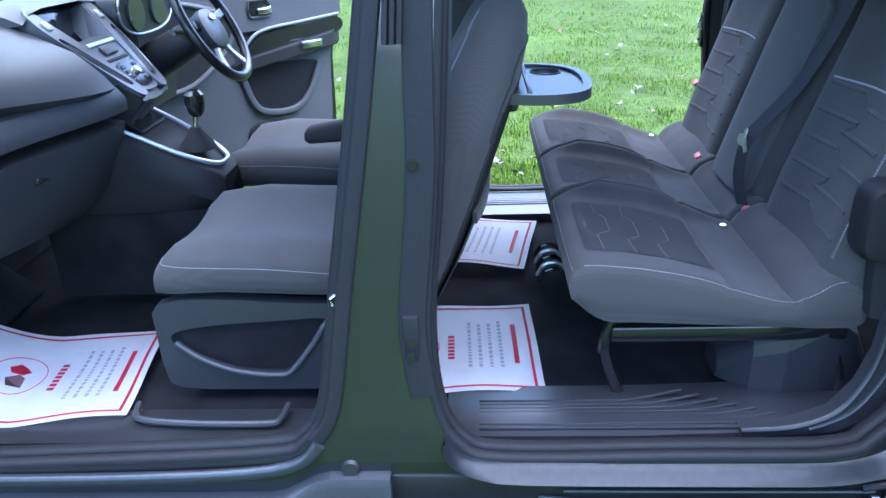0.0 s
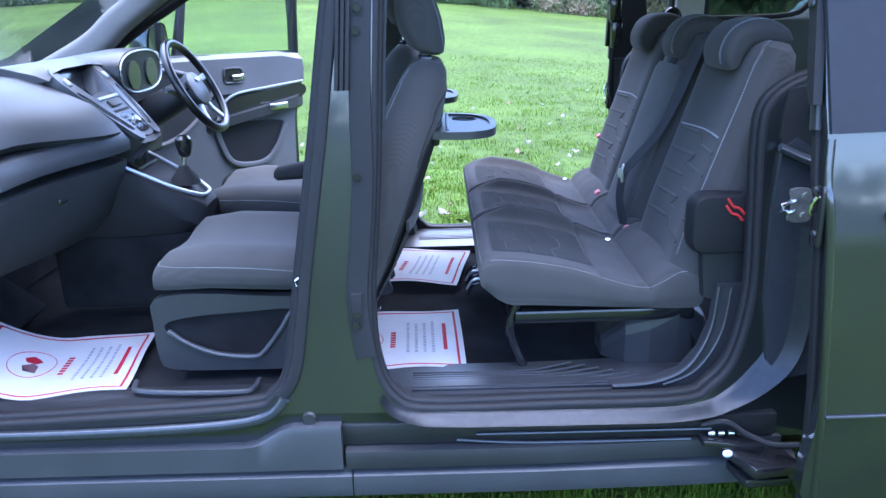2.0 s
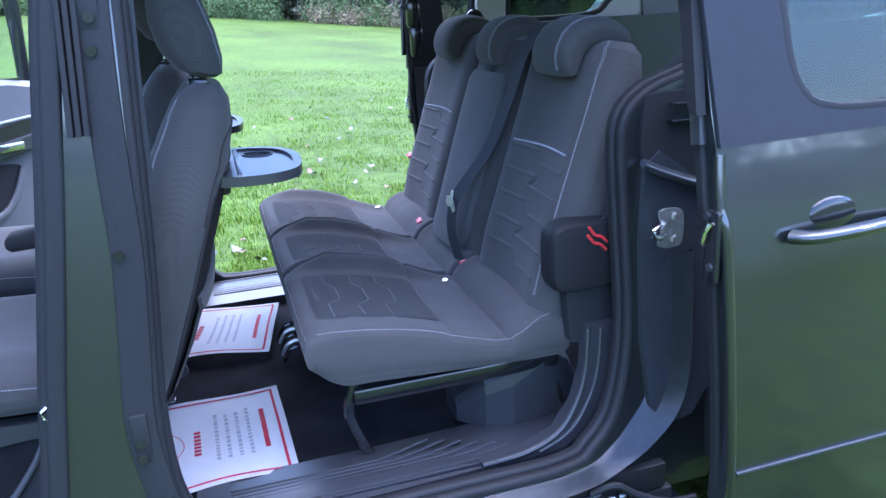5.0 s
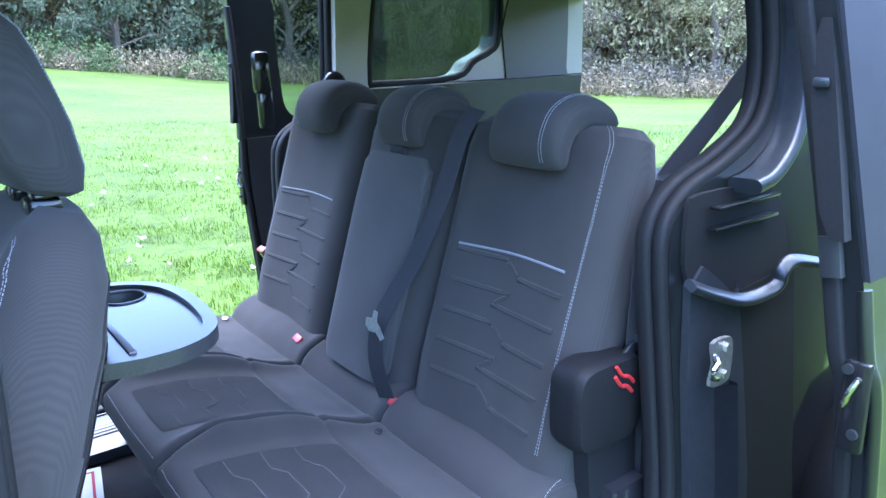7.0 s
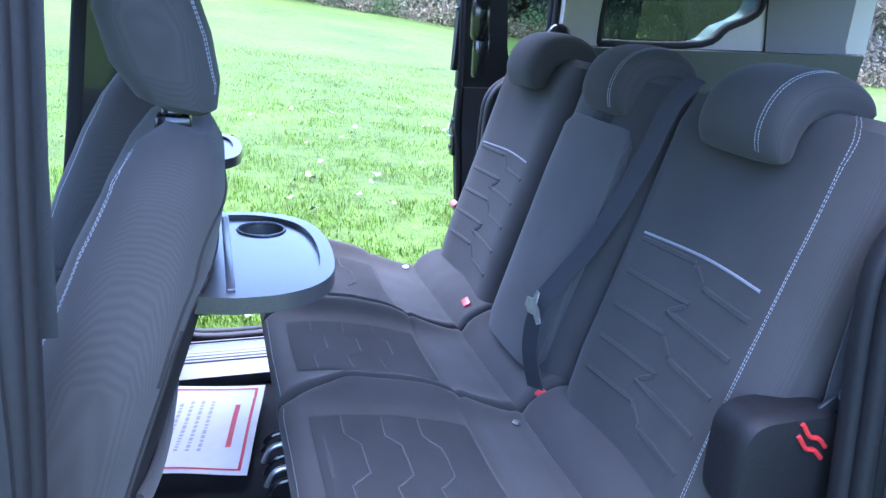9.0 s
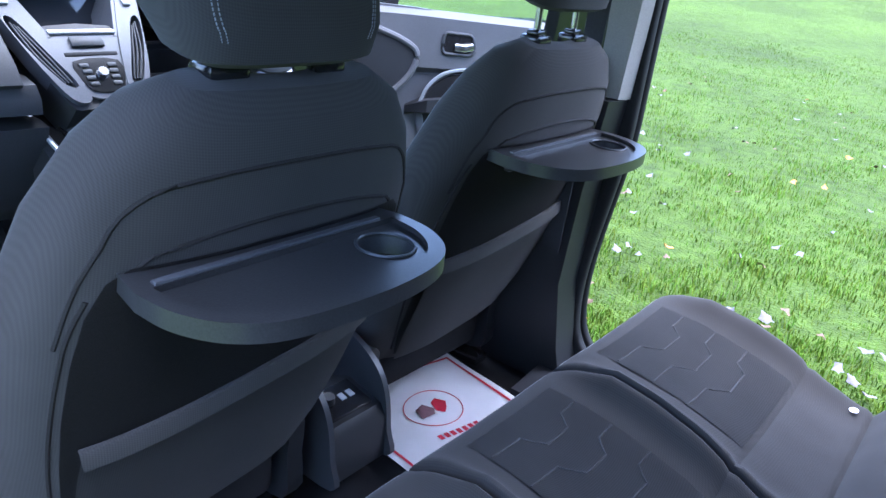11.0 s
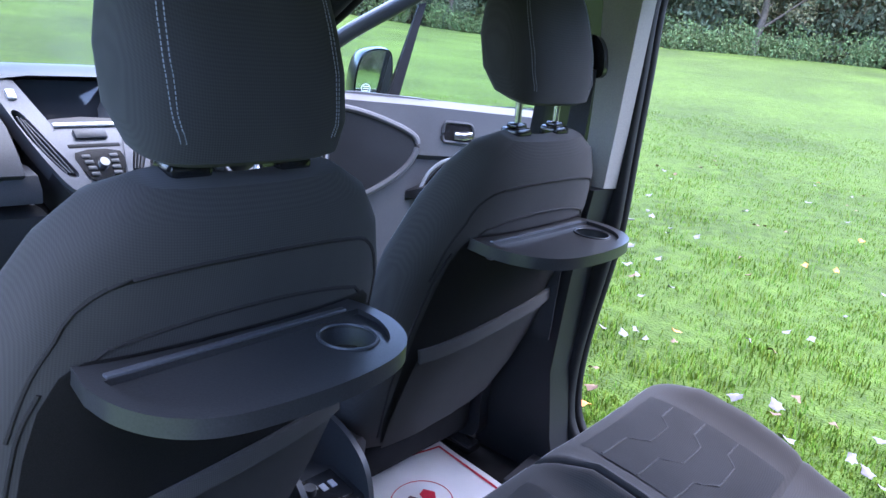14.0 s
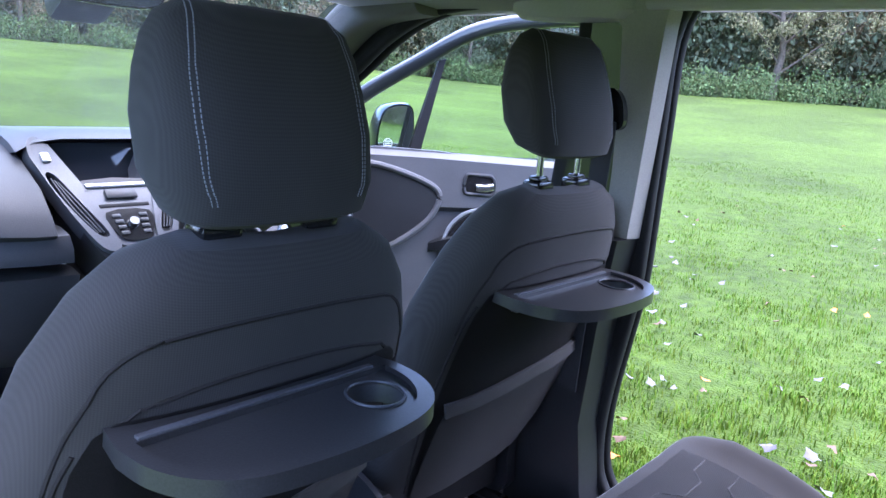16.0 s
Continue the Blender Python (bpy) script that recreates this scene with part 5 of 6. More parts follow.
bm = BM()
slab(bm, arc_loop([(0.12, 0.735), (0.30, 0.755), (0.32, 0.80), (0.325, 0.85), (0.32, 0.90), (0.30, 0.945), (0.12, 0.965)], 4), [], ST, -0.10, 0.0)
sub("stack_body", bm, PLAST, dash)
bm = BM()
slab(bm, arc_loop([(0.135, 0.775), (0.20, 0.782), (0.275, 0.795), (0.298, 0.82), (0.300, 0.88), (0.275, 0.905), (0.20, 0.918), (0.135, 0.925)], 4), [], ST, 0.001, 0.008)
fascia = sub("fascia", bm, FASCIA, dash, "satin grey radio fascia")
for sg in (-1, 1):
    M = lambda y: 0.85 + sg * (0.85 - y)
    wing = [(u, M(y)) for u, y in arc_loop([(-0.01, 0.690), (-0.012, 0.715), (0.06, 0.742), (0.15, 0.772), (0.26, 0.800), (0.305, 0.800), (0.298, 0.762), (0.20, 0.722), (0.08, 0.690), (0.03, 0.680)], 4)]
    hole = [(u, M(y)) for u, y in arc_loop([(0.085, 0.703), (0.10, 0.722), (0.18, 0.755), (0.255, 0.786), (0.27, 0.778), (0.255, 0.757), (0.18, 0.722), (0.11, 0.700)], 4)]
    bm = BM()
    slab(bm, wing, [hole], ST, -0.03, 0.012)
    fw = sub("fascia_wing", bm, FASCIA, dash, "satin grey wing panel round the air vent")
    bm = BM()
    slab(bm, hole, [], ST, -0.028, -0.012)
    av = sub("air_vent", bm, PLSHINE, fw)
    for k in range(3):
        bm = BM()
        sweep(bm, smooth_line([ST(0.10 + 0.005 * k, M(0.709 + 0.006 * k), 0.002), ST(0.18, M(0.729 + 0.010 * k), 0.004), ST(0.255, M(0.764 + 0.007 * k), 0.002)], 5), rrect(0.004, 0.014, 0.001, 1), tuple(nrmv))
        sub("vent_slat", bm, PLAST, av)
    bm = BM()
    box(bm, ST(0.045, M(0.712), 0.014), (0.028, 0.020, 0.010), 0.004, rot=(0, 45, 0))
    sub("wing_button", bm, SILVER, fw)
    # side wall of the display recess
    bm = BM()
    loft(bm, [[ST(0.0, M(0.722), 0.010), ST(0.0, M(0.730), 0.010), ST(0.14, M(0.778), 0.010), ST(0.14, M(0.770), 0.010)], [ST(-0.02, M(0.748), -0.05), ST(-0.02, M(0.756), -0.05), ST(0.11, M(0.790), -0.05), ST(0.11, M(0.782), -0.05)]])
    sub("recess_wall", bm, FASCIA, dash)
bm = BM()
box(bm, (-0.832, 0.85, 1.205), (0.016, 0.21, 0.105), 0.004, rot=(0, -12, 0))
dp = sub("display", bm, SCREEN, dash, "dark display deep under its hood")
bm = BM()
sweep(bm, [ST(0.128, 0.775, 0.010), ST(0.128, 0.85, 0.010), ST(0.128, 0.925, 0.010)], rrect(0.012, 0.008, 0.003, 2), tuple(nrmv))
sub("display_sill", bm, SILVER, dp)
bm = BM()
box(bm, ST(0.155, 0.85, 0.012), (0.026, 0.075, 0.008), 0.003, rot=(0, 45, 0))
sub("hazard_panel", bm, PLGREY, fascia)
bm = BM()
box(bm, ST(0.185, 0.85, 0.007), (0.010, 0.12, 0.006), 0.002, rot=(0, 45, 0))
sub("disc_slot", bm, RUBBER, fascia)
bm = BM()
slab(bm, arc_loop([(0.205, 0.798), (0.27, 0.808), (0.285, 0.83), (0.285, 0.87), (0.27, 0.892), (0.205, 0.902)], 3), [], ST, 0.0085, 0.0115)
kp = sub("key_panel", bm, PLSHINE, fascia)
bm = BM()
cyl(bm, ST(0.24, 0.85, 0.010), ST(0.24, 0.85, 0.024), 0.013, 0.011, 20)
sub("dial_knob", bm, CHROME, kp)
for k in range(8):
    bm = BM()
    box(bm, ST(0.217 + 0.016 * (k % 4), (0.818 if k < 4 else 0.882) + (0.002 if k < 4 else -0.002) * (k % 4), 0.0125), (0.010, 0.020, 0.004), 0.0015, rot=(0, 45, 0))
    sub("radio_button", bm, PLGREY, kp)
AT = Matrix.Translation((0.022, 0, 0.021)) @ Matrix.Diagonal((1, 1.0625, 1, 1))
# centre console
console = thing("centre_console", "dark grey centre console with silver rimmed gear lever", "console", (-0.45, 0.79, 0.43))
bm = BM()
rows = []
for x, z, w in ((-0.80, 0.985, 0.125), (-0.73, 0.965, 0.125), (-0.62, 0.905, 0.12), (-0.52, 0.85, 0.11), (-0.455, 0.815, 0.09), (-0.43, 0.79, 0.06)):
    rows.append([(x - 0.03, 0.79 - w + 0.03, 0.70), (x, 0.79 - w - 0.01, z - 0.08), (x, 0.79 - w, z - 0.012), (x, 0.79 - w + 0.012, z), (x, 0.79 + w - 0.012, z), (x, 0.79 + w, z - 0.012), (x, 0.79 + w + 0.01, z - 0.08), (x - 0.03, 0.79 + w - 0.03, 0.70)])
loft(bm, rows)
sub("console_body", bm, RUBBER, console)
bm = BM()
box(bm, (-0.72, 0.79, 0.57), (0.50, 0.17, 0.28), 0.03)
sub("console_foot", bm, CARPET, console)
bm = BM()
line = [(-0.74, 0.675, 0.977), (-0.62, 0.685, 0.915), (-0.52, 0.705, 0.86), (-0.455, 0.745, 0.825), (-0.442, 0.79, 0.82), (-0.455, 0.835, 0.825), (-0.52, 0.875, 0.86), (-0.62, 0.895, 0.915), (-0.74, 0.905, 0.977)]
tube(bm, smooth_line(line, 5), 0.006, 8)
sub("console_rim", bm, SILVER, console)
bm = BM()
slab(bm, [(-0.715, 0.71), (-0.63, 0.715), (-0.63, 0.865), (-0.715, 0.87)], [], lambda u, y, d: (u, y, 0.977 - (u + 0.73) * 0.55 + d), -0.002, 0.006)
cp = sub("climate_panel", bm, PLSHINE, console)
for k in range(3):
    bm = BM()
    y = 0.735 + 0.055 * k
    cyl(bm, (-0.672, y, 0.945), (-0.665, y, 0.962), 0.016, 0.014, 18)
    sub("climate_knob", bm, PLGREY, cp)
bm = BM()
loft(bm, [[(-0.515 + u, 0.79 + v, z) for u, v in squircle(0, 0, r, r * 0.9, 2.4, 20)] for z, r in ((0.855, 0.05), (0.875, 0.042), (0.90, 0.022), (0.915, 0.014))])
sub("gaiter", bm, VINYL, console)
bm = BM()
cyl(bm, (-0.515, 0.79, 0.90), (-0.505, 0.79, 0.955), 0.008, n=12)
sub("lever", bm, CHROME, console)
bm = BM()
loft(bm, [[(-0.503 + u, 0.79 + v, z) for u, v in squircle(0, 0, r, r, 2.4, 20)] for z, r in ((0.945, 0.012), (0.955, 0.02), (0.985, 0.027), (1.005, 0.026), (1.016, 0.016))])
sub("gear_knob", bm, PLSHINE, console)
# rear end of the console between the seats: two curved fins, a low box and its socket panel
fin = arc_loop([(-0.25, 0.44), (-0.25, 0.66), (-0.10, 0.685), (0.03, 0.675), (0.11, 0.635), (0.145, 0.58), (0.158, 0.50), (0.162, 0.44), (0.0, 0.438)], 4)
bm = BM()
loft(bm, [[(x0, y, z) for x0, z in ((-0.25, 0.44), (-0.25, 0.56), (0.0, 0.555), (0.045, 0.575), (0.135, 0.555), (0.152, 0.53), (0.155, 0.44))] for y in (0.772, 0.775, 0.905, 0.908)])
rc = sub("rear_console", bm, PLAST, console)
for y in (0.762, 0.906):
    bm = BM()
    slab(bm, fin, [], xz, y, y + 0.012)
    bmesh.ops.bevel(bm, geom=[e for e in bm.edges if len(e.link_faces) == 2 and e.calc_face_angle(0) > 1.2], offset=0.004, segments=2, profile=0.5, affect="EDGES")
    sub("side_fin", bm, PLGREY, rc)
bm = BM()
box(bm, (0.09, 0.84, 0.569), (0.075, 0.10, 0.010), 0.003, rot=(0, 12, 0))
sp = sub("socket_panel", bm, PLSHINE, rc)
bm = BM()
cyl(bm, (0.085, 0.815, 0.571), (0.087, 0.815, 0.588), 0.014, 0.012, 16)
sub("power_socket", bm, PLAST, sp)
for y in (0.846, 0.866):
    bm = BM()
    box(bm, (0.09, y, 0.575), (0.018, 0.012, 0.003), 0.001, rot=(0, 12, 0))
    sub("charging_port", bm, INKGREY, sp)

# steering wheel
AT = Matrix()
WC, WA = Vector((-0.542, 1.238, 1.159)), Vector((0.888, 0, 0.46))
wheel = thing("steering_wheel", "black leather steering wheel with silver spokes", "steering wheel", tuple(WC))
WU = Vector((-0.46, 0, 0.888))
WV = Vector((0, 1, 0))


def WP(a, r, d=0.0):
    return WC + WU * (r * math.cos(a)) + WV * (r * math.sin(a)) + WA * d


bm = BM()
tube(bm, [WP(2 * math.pi * k / 48, 0.178) for k in range(48)], 0.0155, 12, True, tuple(WA))
sub("rim", bm, mat("worn_black_leather", (0.012, 0.012, 0.013), 0.3, grain=300, amount=0.3, bump=0.2), wheel)
bm = BM()
rows = [[WP(0, 0, d) + WU * v * s + WV * u * s for u, v in squircle(0, -0.01, 0.078, 0.066, 2.6, 28)] for d, s in ((-0.05, 0.8), (-0.01, 1), (0.005, 0.97), (0.014, 0.7), (0.016, 0.3))]
loft(bm, rows)
sub("hub", bm, PLGREY, wheel)
bm = BM()
rows = [[WP(0, 0, 0.017) + WU * (v + 0.02) + WV * u + WA * d for u, v in squircle(0, 0, 0.022, 0.010, 2, 18)] for d in (0, 0.004)]
loft(bm, rows)
sub("badge", bm, CHROME, wheel)
for a in (80, -80, 150, -150):
    bm = BM()
    r = radians(a)
    sweep(bm, [WP(r, 0.06, -0.01), WP(r, 0.11, -0.012), WP(r, 0.165, -0.004)], rrect(0.034 if abs(a) < 100 else 0.026, 0.016, 0.006, 3), tuple(WA))
    sub("spoke", bm, SILVER if abs(a) > 100 else PLSHINE, wheel)
bm = BM()
cyl(bm, WC - WA * 0.03, WC - WA * 0.26, 0.05, 0.06, 20)
sub("column", bm, PLAST, wheel)
for s in (-1, 1):
    bm = BM()
    sweep(bm, [WC - WA * 0.06 + WV * 0.05 * s, WC - WA * 0.055 + WV * 0.11 * s + WU * 0.02, WC - WA * 0.05 + WV * 0.17 * s + WU * 0.03], rrect(0.022, 0.012, 0.005, 2), tuple(WA))
    sub("stalk", bm, PLSHINE, wheel)

# interior mirror and sun visors
mir = thing("rear_view_mirror", "black interior mirror on the windscreen", "mirror", (-0.70, 0.84, 1.62))
bm = BM()
loft(bm, [[(x, 0.85 + u * s, 1.612 + v * s) for u, v in squircle(0, 0, 0.125, 0.036, 3, 24)] for x, s in ((-0.755, 0.5), (-0.745, 0.9), (-0.72, 1.0), (-0.71, 0.97))])
sub("mirror_housing", bm, PLSHINE, mir)
bm = BM()
loft(bm, [[(x, 0.85 + u, 1.612 + v) for u, v in squircle(0, 0, 0.115, 0.030, 3, 24)] for x in (-0.7095, -0.706)])
sub("mirror_glass", bm, bpy.data.materials["mirror_glass"], mir)
bm = BM()
box(bm, (-0.84, 0.84, 1.60), (0.16, 0.14, 0.07), 0.025, rot=(0, -28, 0))
tube(bm, [(-0.80, 0.84, 1.62), (-0.74, 0.84, 1.612)], 0.012, 8)
sub("sensor_cover", bm, PLAST, mir)

# interior light pod over the far pillar and grab handle
bm = BM()
loft(bm, [[(0.12 + u * s, 1.47 + v * s, z) for u, v in squircle(0, 0, 0.16, 0.06, 2.6, 24)] for z, s in ((1.66, 1.0), (1.635, 1.0), (1.618, 0.85), (1.614, 0.5))])
vpart("roof_trim_pod", bm, LINER)


# ---- paper floor mats ----
def paper_mat(m, w=0.47, h=0.39, curl=0.0, label=""):
    """A printed paper mat, w along x and h along y; curl lifts its front end."""
    ob = new("paper_floor_mat")
    ob.matrix_world = m
    tagged(ob, label, "floor mat", "paper floor mats")
    rnd = random.Random(int(w * 1000 + curl * 100 + m.translation.y * 77))

    def Z(u, v):
        return 0.004 + 0.006 * math.sin(u * 17 + v * 5 + m.translation.y * 9) * math.sin(v * 13 + 1) + curl * max(0, (-u - 0.02)) ** 1.6 * 6 + 0.010 * max(0, abs(v) / (h / 2) - 0.75)

    def sheet(pts, lift, material, name, th=0.0006, n=1):
        bm = BM()
        us, vs = pts
        loft(bm, [[(u, v, Z(u, v) + lift) for v in vs] for u in us], closed=False)
        bmesh.ops.solidify(bm, geom=bm.faces[:], thickness=th)
        o = part(name, bm, material, ob)
        return o

    def strip(u0, u1, v0, v1, material, name, lift=0.0014):
        nu, nv = max(1, int(abs(u1 - u0) / 0.03)), max(1, int(abs(v1 - v0) / 0.03))
        return sheet(([u0 + (u1 - u0) * i / nu for i in range(nu + 1)], [v0 + (v1 - v0) * i / nv for i in range(nv + 1)]), lift, material, name)

    strip(-w / 2, w / 2, -h / 2, h / 2, PAPER, "paper_sheet", 0)
    e = 0.016
    for a, b, c, d in ((-w / 2 + e, w / 2 - e, -h / 2 + e, -h / 2 + e + 0.007), (-w / 2 + e, w / 2 - e, h / 2 - e - 0.007, h / 2 - e), (-w / 2 + e, -w / 2 + e + 0.007, -h / 2 + e, h / 2 - e), (w / 2 - e - 0.007, w / 2 - e, -h / 2 + e, h / 2 - e)):
        strip(a, b, c, d, RED, "border_line")
    cu = -w * 0.16
    bm = BM()
    tube(bm, [(cu + 0.062 * math.cos(a), 0.075 * math.sin(a), Z(cu + 0.062 * math.cos(a), 0.075 * math.sin(a)) + 0.001) for a in [2 * math.pi * k / 40 for k in range(40)]], 0.0011, 4, True)
    part("print_ring", bm, RED, ob)
    # plain emblem shapes
    for name, material, pts in (("emblem", INKDARK, [(-0.012, -0.045), (0.022, -0.05), (0.02, -0.012), (0.004, 0.0), (-0.022, -0.018)]),
                                ("emblem", RED, [(-0.016, 0.004), (0.012, 0.0), (0.026, 0.014), (0.012, 0.03), (-0.006, 0.042), (-0.026, 0.024)])):
        bm = BM()
        f = [bm.verts.new((cu + a, b, Z(cu + a, b) + 0.0018)) for a, b in pts]
        bm.faces.new(f)
        bmesh.ops.solidify(bm, geom=bm.faces[:], thickness=0.0005)
        part(name, bm, material, ob)
    # lettering as plain bars
    u = cu + 0.085
    for k in range(7):
        strip(u, u + 0.016, -0.062 + 0.018 * k, -0.062 + 0.018 * k + 0.012, RED, "lettering_bar")
    for r in range(4):
        u = cu + 0.135 + 0.026 * r
        n = (15, 14, 13, 14)[r]
        v = -0.105
        for k in range(n):
            l = rnd.uniform(0.006, 0.018)
            if v + l > 0.12:
                break
            strip(u, u + 0.009, v, v + l, INKGREY, "lettering_bar")
            v += l + 0.005
    strip(w / 2 - 0.062, w / 2 - 0.050, -0.09, 0.09, RED, "lettering_bar")
    return ob


paper_mat(pose(0.195, 0.48, 0.436, 0, 0, 2), h=0.42, label="white printed paper mat with red border in the rear footwell")
paper_mat(pose(0.205, 1.175, 0.436, 0, 0, -10), w=0.51, label="white printed paper mat beside the far sliding door")
paper_mat(pose(-0.77, 0.355, 0.436, 0, 0, 8), curl=0.16, label="curled white paper mat with red border in the front footwell")


# ---- seat belts, buckles, fittings ----
def belt(name, pts, w, label, up=(0, 1, 0), extra=None):
    ob = thing(name, label, "seat belt", pts[0], "seat belts")
    bm = BM()
    sweep(bm, smooth_line(pts, 6), rrect(w, 0.003, 0.001, 1), up)
    sub("webbing", bm, WEB, ob)
    return ob


b1 = belt("seat_belt", [(1.20, 0.64, 1.335), (1.155, 0.64, 1.285), (1.115, 0.655, 1.165), (1.065, 0.686, 1.034), (1.0, 0.69, 0.952), (0.963, 0.69, 0.90), (0.950, 0.685, 0.82), (0.965, 0.675, 0.735)], 0.044, "black middle seat belt with bright tongue plate", (-1, -0.3, 0.3))
bm = BM()
slab(bm, [(-0.030, -0.010), (-0.012, -0.014), (0.012, -0.006), (0.034, -0.012), (0.042, -0.004), (0.020, 0.008), (0.004, 0.012), (0.0, 0.030), (-0.010, 0.030), (-0.012, 0.012), (-0.034, 0.004)], [], lambda u, v, d: (0.952 + v * 0.3 + d, 0.690 - u * 0.9, 0.898 + v - u * 0.25), -0.002, 0.002)
sub("tongue_plate", bm, ZINC, b1)
b2 = belt("seat_belt", [(1.57, 0.24, 1.423), (1.435, 0.24, 1.317), (1.31, 0.24, 1.226), (1.255, 0.225, 1.18), (1.215, 0.205, 1.12), (1.19, 0.19, 1.05), (1.172, 0.18, 0.957), (1.172, 0.185, 0.62)], 0.046, "black outer seat belt hanging beside the rear pillar", (0.3, 1, 0))
bm = BM()
tube(bm, smooth_line([(1.115, 0.185, 0.935), (1.14, 0.180, 0.945), (1.165, 0.178, 0.965), (1.17, 0.18, 0.98)], 4), 0.004, 8)
box(bm, (1.145, 0.178, 0.953), (0.05, 0.008, 0.022), 0.003, rot=(0, -35, 0))
sub("tongue_plate", bm, SATIN, b2)


b3 = belt("seat_belt", [(0.262, 1.40, 1.415), (0.256, 1.41, 1.36), (0.24, 1.425, 1.20), (0.225, 1.445, 1.0), (0.21, 1.46, 0.80)], 0.046, "black driver's seat belt hanging on the pillar", (0, 1, 0.1))
bm = BM()
slab(bm, arc_loop([(-0.032, -0.02), (-0.026, 0.03), (0.0, 0.055), (0.026, 0.03), (0.032, -0.02), (0.0, -0.03)], 4), [], lambda u, v, d: (0.262 + u, 1.405 + d, 1.425 + v), 0.004, 0.020)
sub("belt_guide", bm, PLSHINE, b3, "black plastic belt guide")


def buckle(x, y, z, rz):
    ob = thing("belt_buckle", "black belt buckle with red release button", "buckle", (x, y, z), "belt buckles")
    M = pose(x, y, z, 0, -35, rz)
    bm = BM()
    box(bm, (0, 0, -0.02), (0.026, 0.05, 0.05), 0.008, M)
    sub("buckle_case", bm, PLSHINE, ob)
    bm = BM()
    box(bm, (-0.002, 0, 0.008), (0.020, 0.042, 0.010), 0.003, M)
    sub("release_button", bm, BUCKLE, ob)


buckle(0.978, 0.672, 0.722, 10)
buckle(0.975, 1.11, 0.728, -8)
buckle(1.05, 1.475, 0.88, 0)


# armrest pods at the foot of the backrests
def pod(y, dx, s):
    ob = thing("seat_hinge_cover", "black plastic hinge cover beside the rear seat", "seat hinge", (1.09 + dx, y, 0.62), "hinge covers")
    bm = BM()
    loft(bm, [[(1.082 + dx + u * k, y + d, 0.880 + v * k) for u, v in squircle(0, 0, 0.082, 0.080, 4.6, 36)] for d, k in ((-0.035 * s, 0.80), (-0.033 * s, 0.92), (-0.024 * s, 0.985), (-0.012 * s, 1.0), (0.02 * s, 1.0), (0.035 * s, 0.96), (0.042 * s, 0.85))])
    sub("hinge_pod", bm, RUBBER, ob)
    bm = BM()
    loft(bm, [[(1.10 + dx + u, y + d, 0.745 + v) for u, v in [(-0.062, 0.062), (0.062, 0.055), (0.062, -0.055), (0.03, -0.085), (-0.05, -0.065)]] for d in (-0.02 * s, 0.05 * s)])
    sub("lower_cover", bm, PLAST, ob)
    bm = BM()
    tube(bm, smooth_line([(1.085 + dx, y - 0.036 * s, 0.950), (1.10 + dx, y - 0.037 * s, 0.930), (1.115 + dx, y - 0.037 * s, 0.925), (1.13 + dx, y - 0.036 * s, 0.910)], 4), 0.0035, 6)
    tube(bm, smooth_line([(1.082 + dx, y - 0.036 * s, 0.933), (1.097 + dx, y - 0.037 * s, 0.913), (1.112 + dx, y - 0.037 * s, 0.908), (1.127 + dx, y - 0.036 * s, 0.893)], 4), 0.0035, 6)
    sub("release_strap", bm, BUCKLE, ob, "red release strap")


pod(0.195, 0.010, 1)
for x, y, z in ((0.901, 0.609, 0.702), (0.900, 1.449, 0.705)):
    ob = thing("press_stud", "small chrome press stud on the seat bolster", "stud", (x, y, z), "press studs")
    bm = BM()
    cyl(bm, (x, y, z - 0.008), (x - 0.001, y - 0.002, z + 0.006), 0.009, 0.008, 16)
    sub("stud_cap", bm, CHROME, ob)


def striker(x, y, z, s):
    ob = thing("door_striker", "zinc plated door striker on the pillar", "door striker", (x, y, z), "door strikers")
    bm = BM()
    slab(bm, arc_loop([(-0.022, 0.032), (0.012, 0.034), (0.024, 0.022), (0.024, -0.022), (0.012, -0.034), (-0.022, -0.030), (-0.016, 0)], 3), [], lambda u, v, d: (x + u * s, y + d, z + v * s), -0.004, 0.003)
    sub("plate", bm, ZINC, ob)
    bm = BM()
    tube(bm, [(x - 0.01 * s, y, z + 0.012), (x - 0.03 * s, y - 0.02, z + 0.012), (x - 0.042 * s, y - 0.022, z + 0.006), (x - 0.042 * s, y - 0.022, z - 0.006), (x - 0.03 * s, y - 0.02, z - 0.012), (x - 0.01 * s, y, z - 0.012)], 0.005 * s, 8)
    sub("loop", bm, CHROME, ob)
    for v in (0.02, -0.02):
        bm = BM()
        cyl(bm, (x + 0.008 * s, y - 0.004, z + v * s), (x + 0.008 * s, y - 0.010, z + v * s), 0.007 * s, n=6)
        sub("screw", bm, ZINC, ob)


striker(1.225, 0.055, 0.958, 1.2)
striker(0.041, 0.076, 0.796, 0.62)

# grommets, plugs and catches on the pillar
for x, z, r in ((0.012, 0.44, 0.019),):
    bm = BM()
    cyl(bm, near(x, z, 0.021), near(x, z, 0.012), r, r * 0.85, 20)
    vpart("blanking_plug", bm, PLAST, "round plastic blanking plug")
for x, z in ((0.150, 0.745), (0.147, 0.715), (0.145, 0.685), (0.165, 1.05), (0.185, 1.47), (0.185, 1.43), (0.18, 1.38)):
    bm = BM()
    cyl(bm, near(x, z, 0.021), near(x, z, 0.008), 0.011, 0.009, 12)
    vpart("pillar_bolt", bm, PLSHINE)
bm = BM()
box(bm, near(0.148, 0.715, 0.016), (0.03, 0.012, 0.11), 0.004)
vpart("catch_plate", bm, RUBBER)
bm = BM()
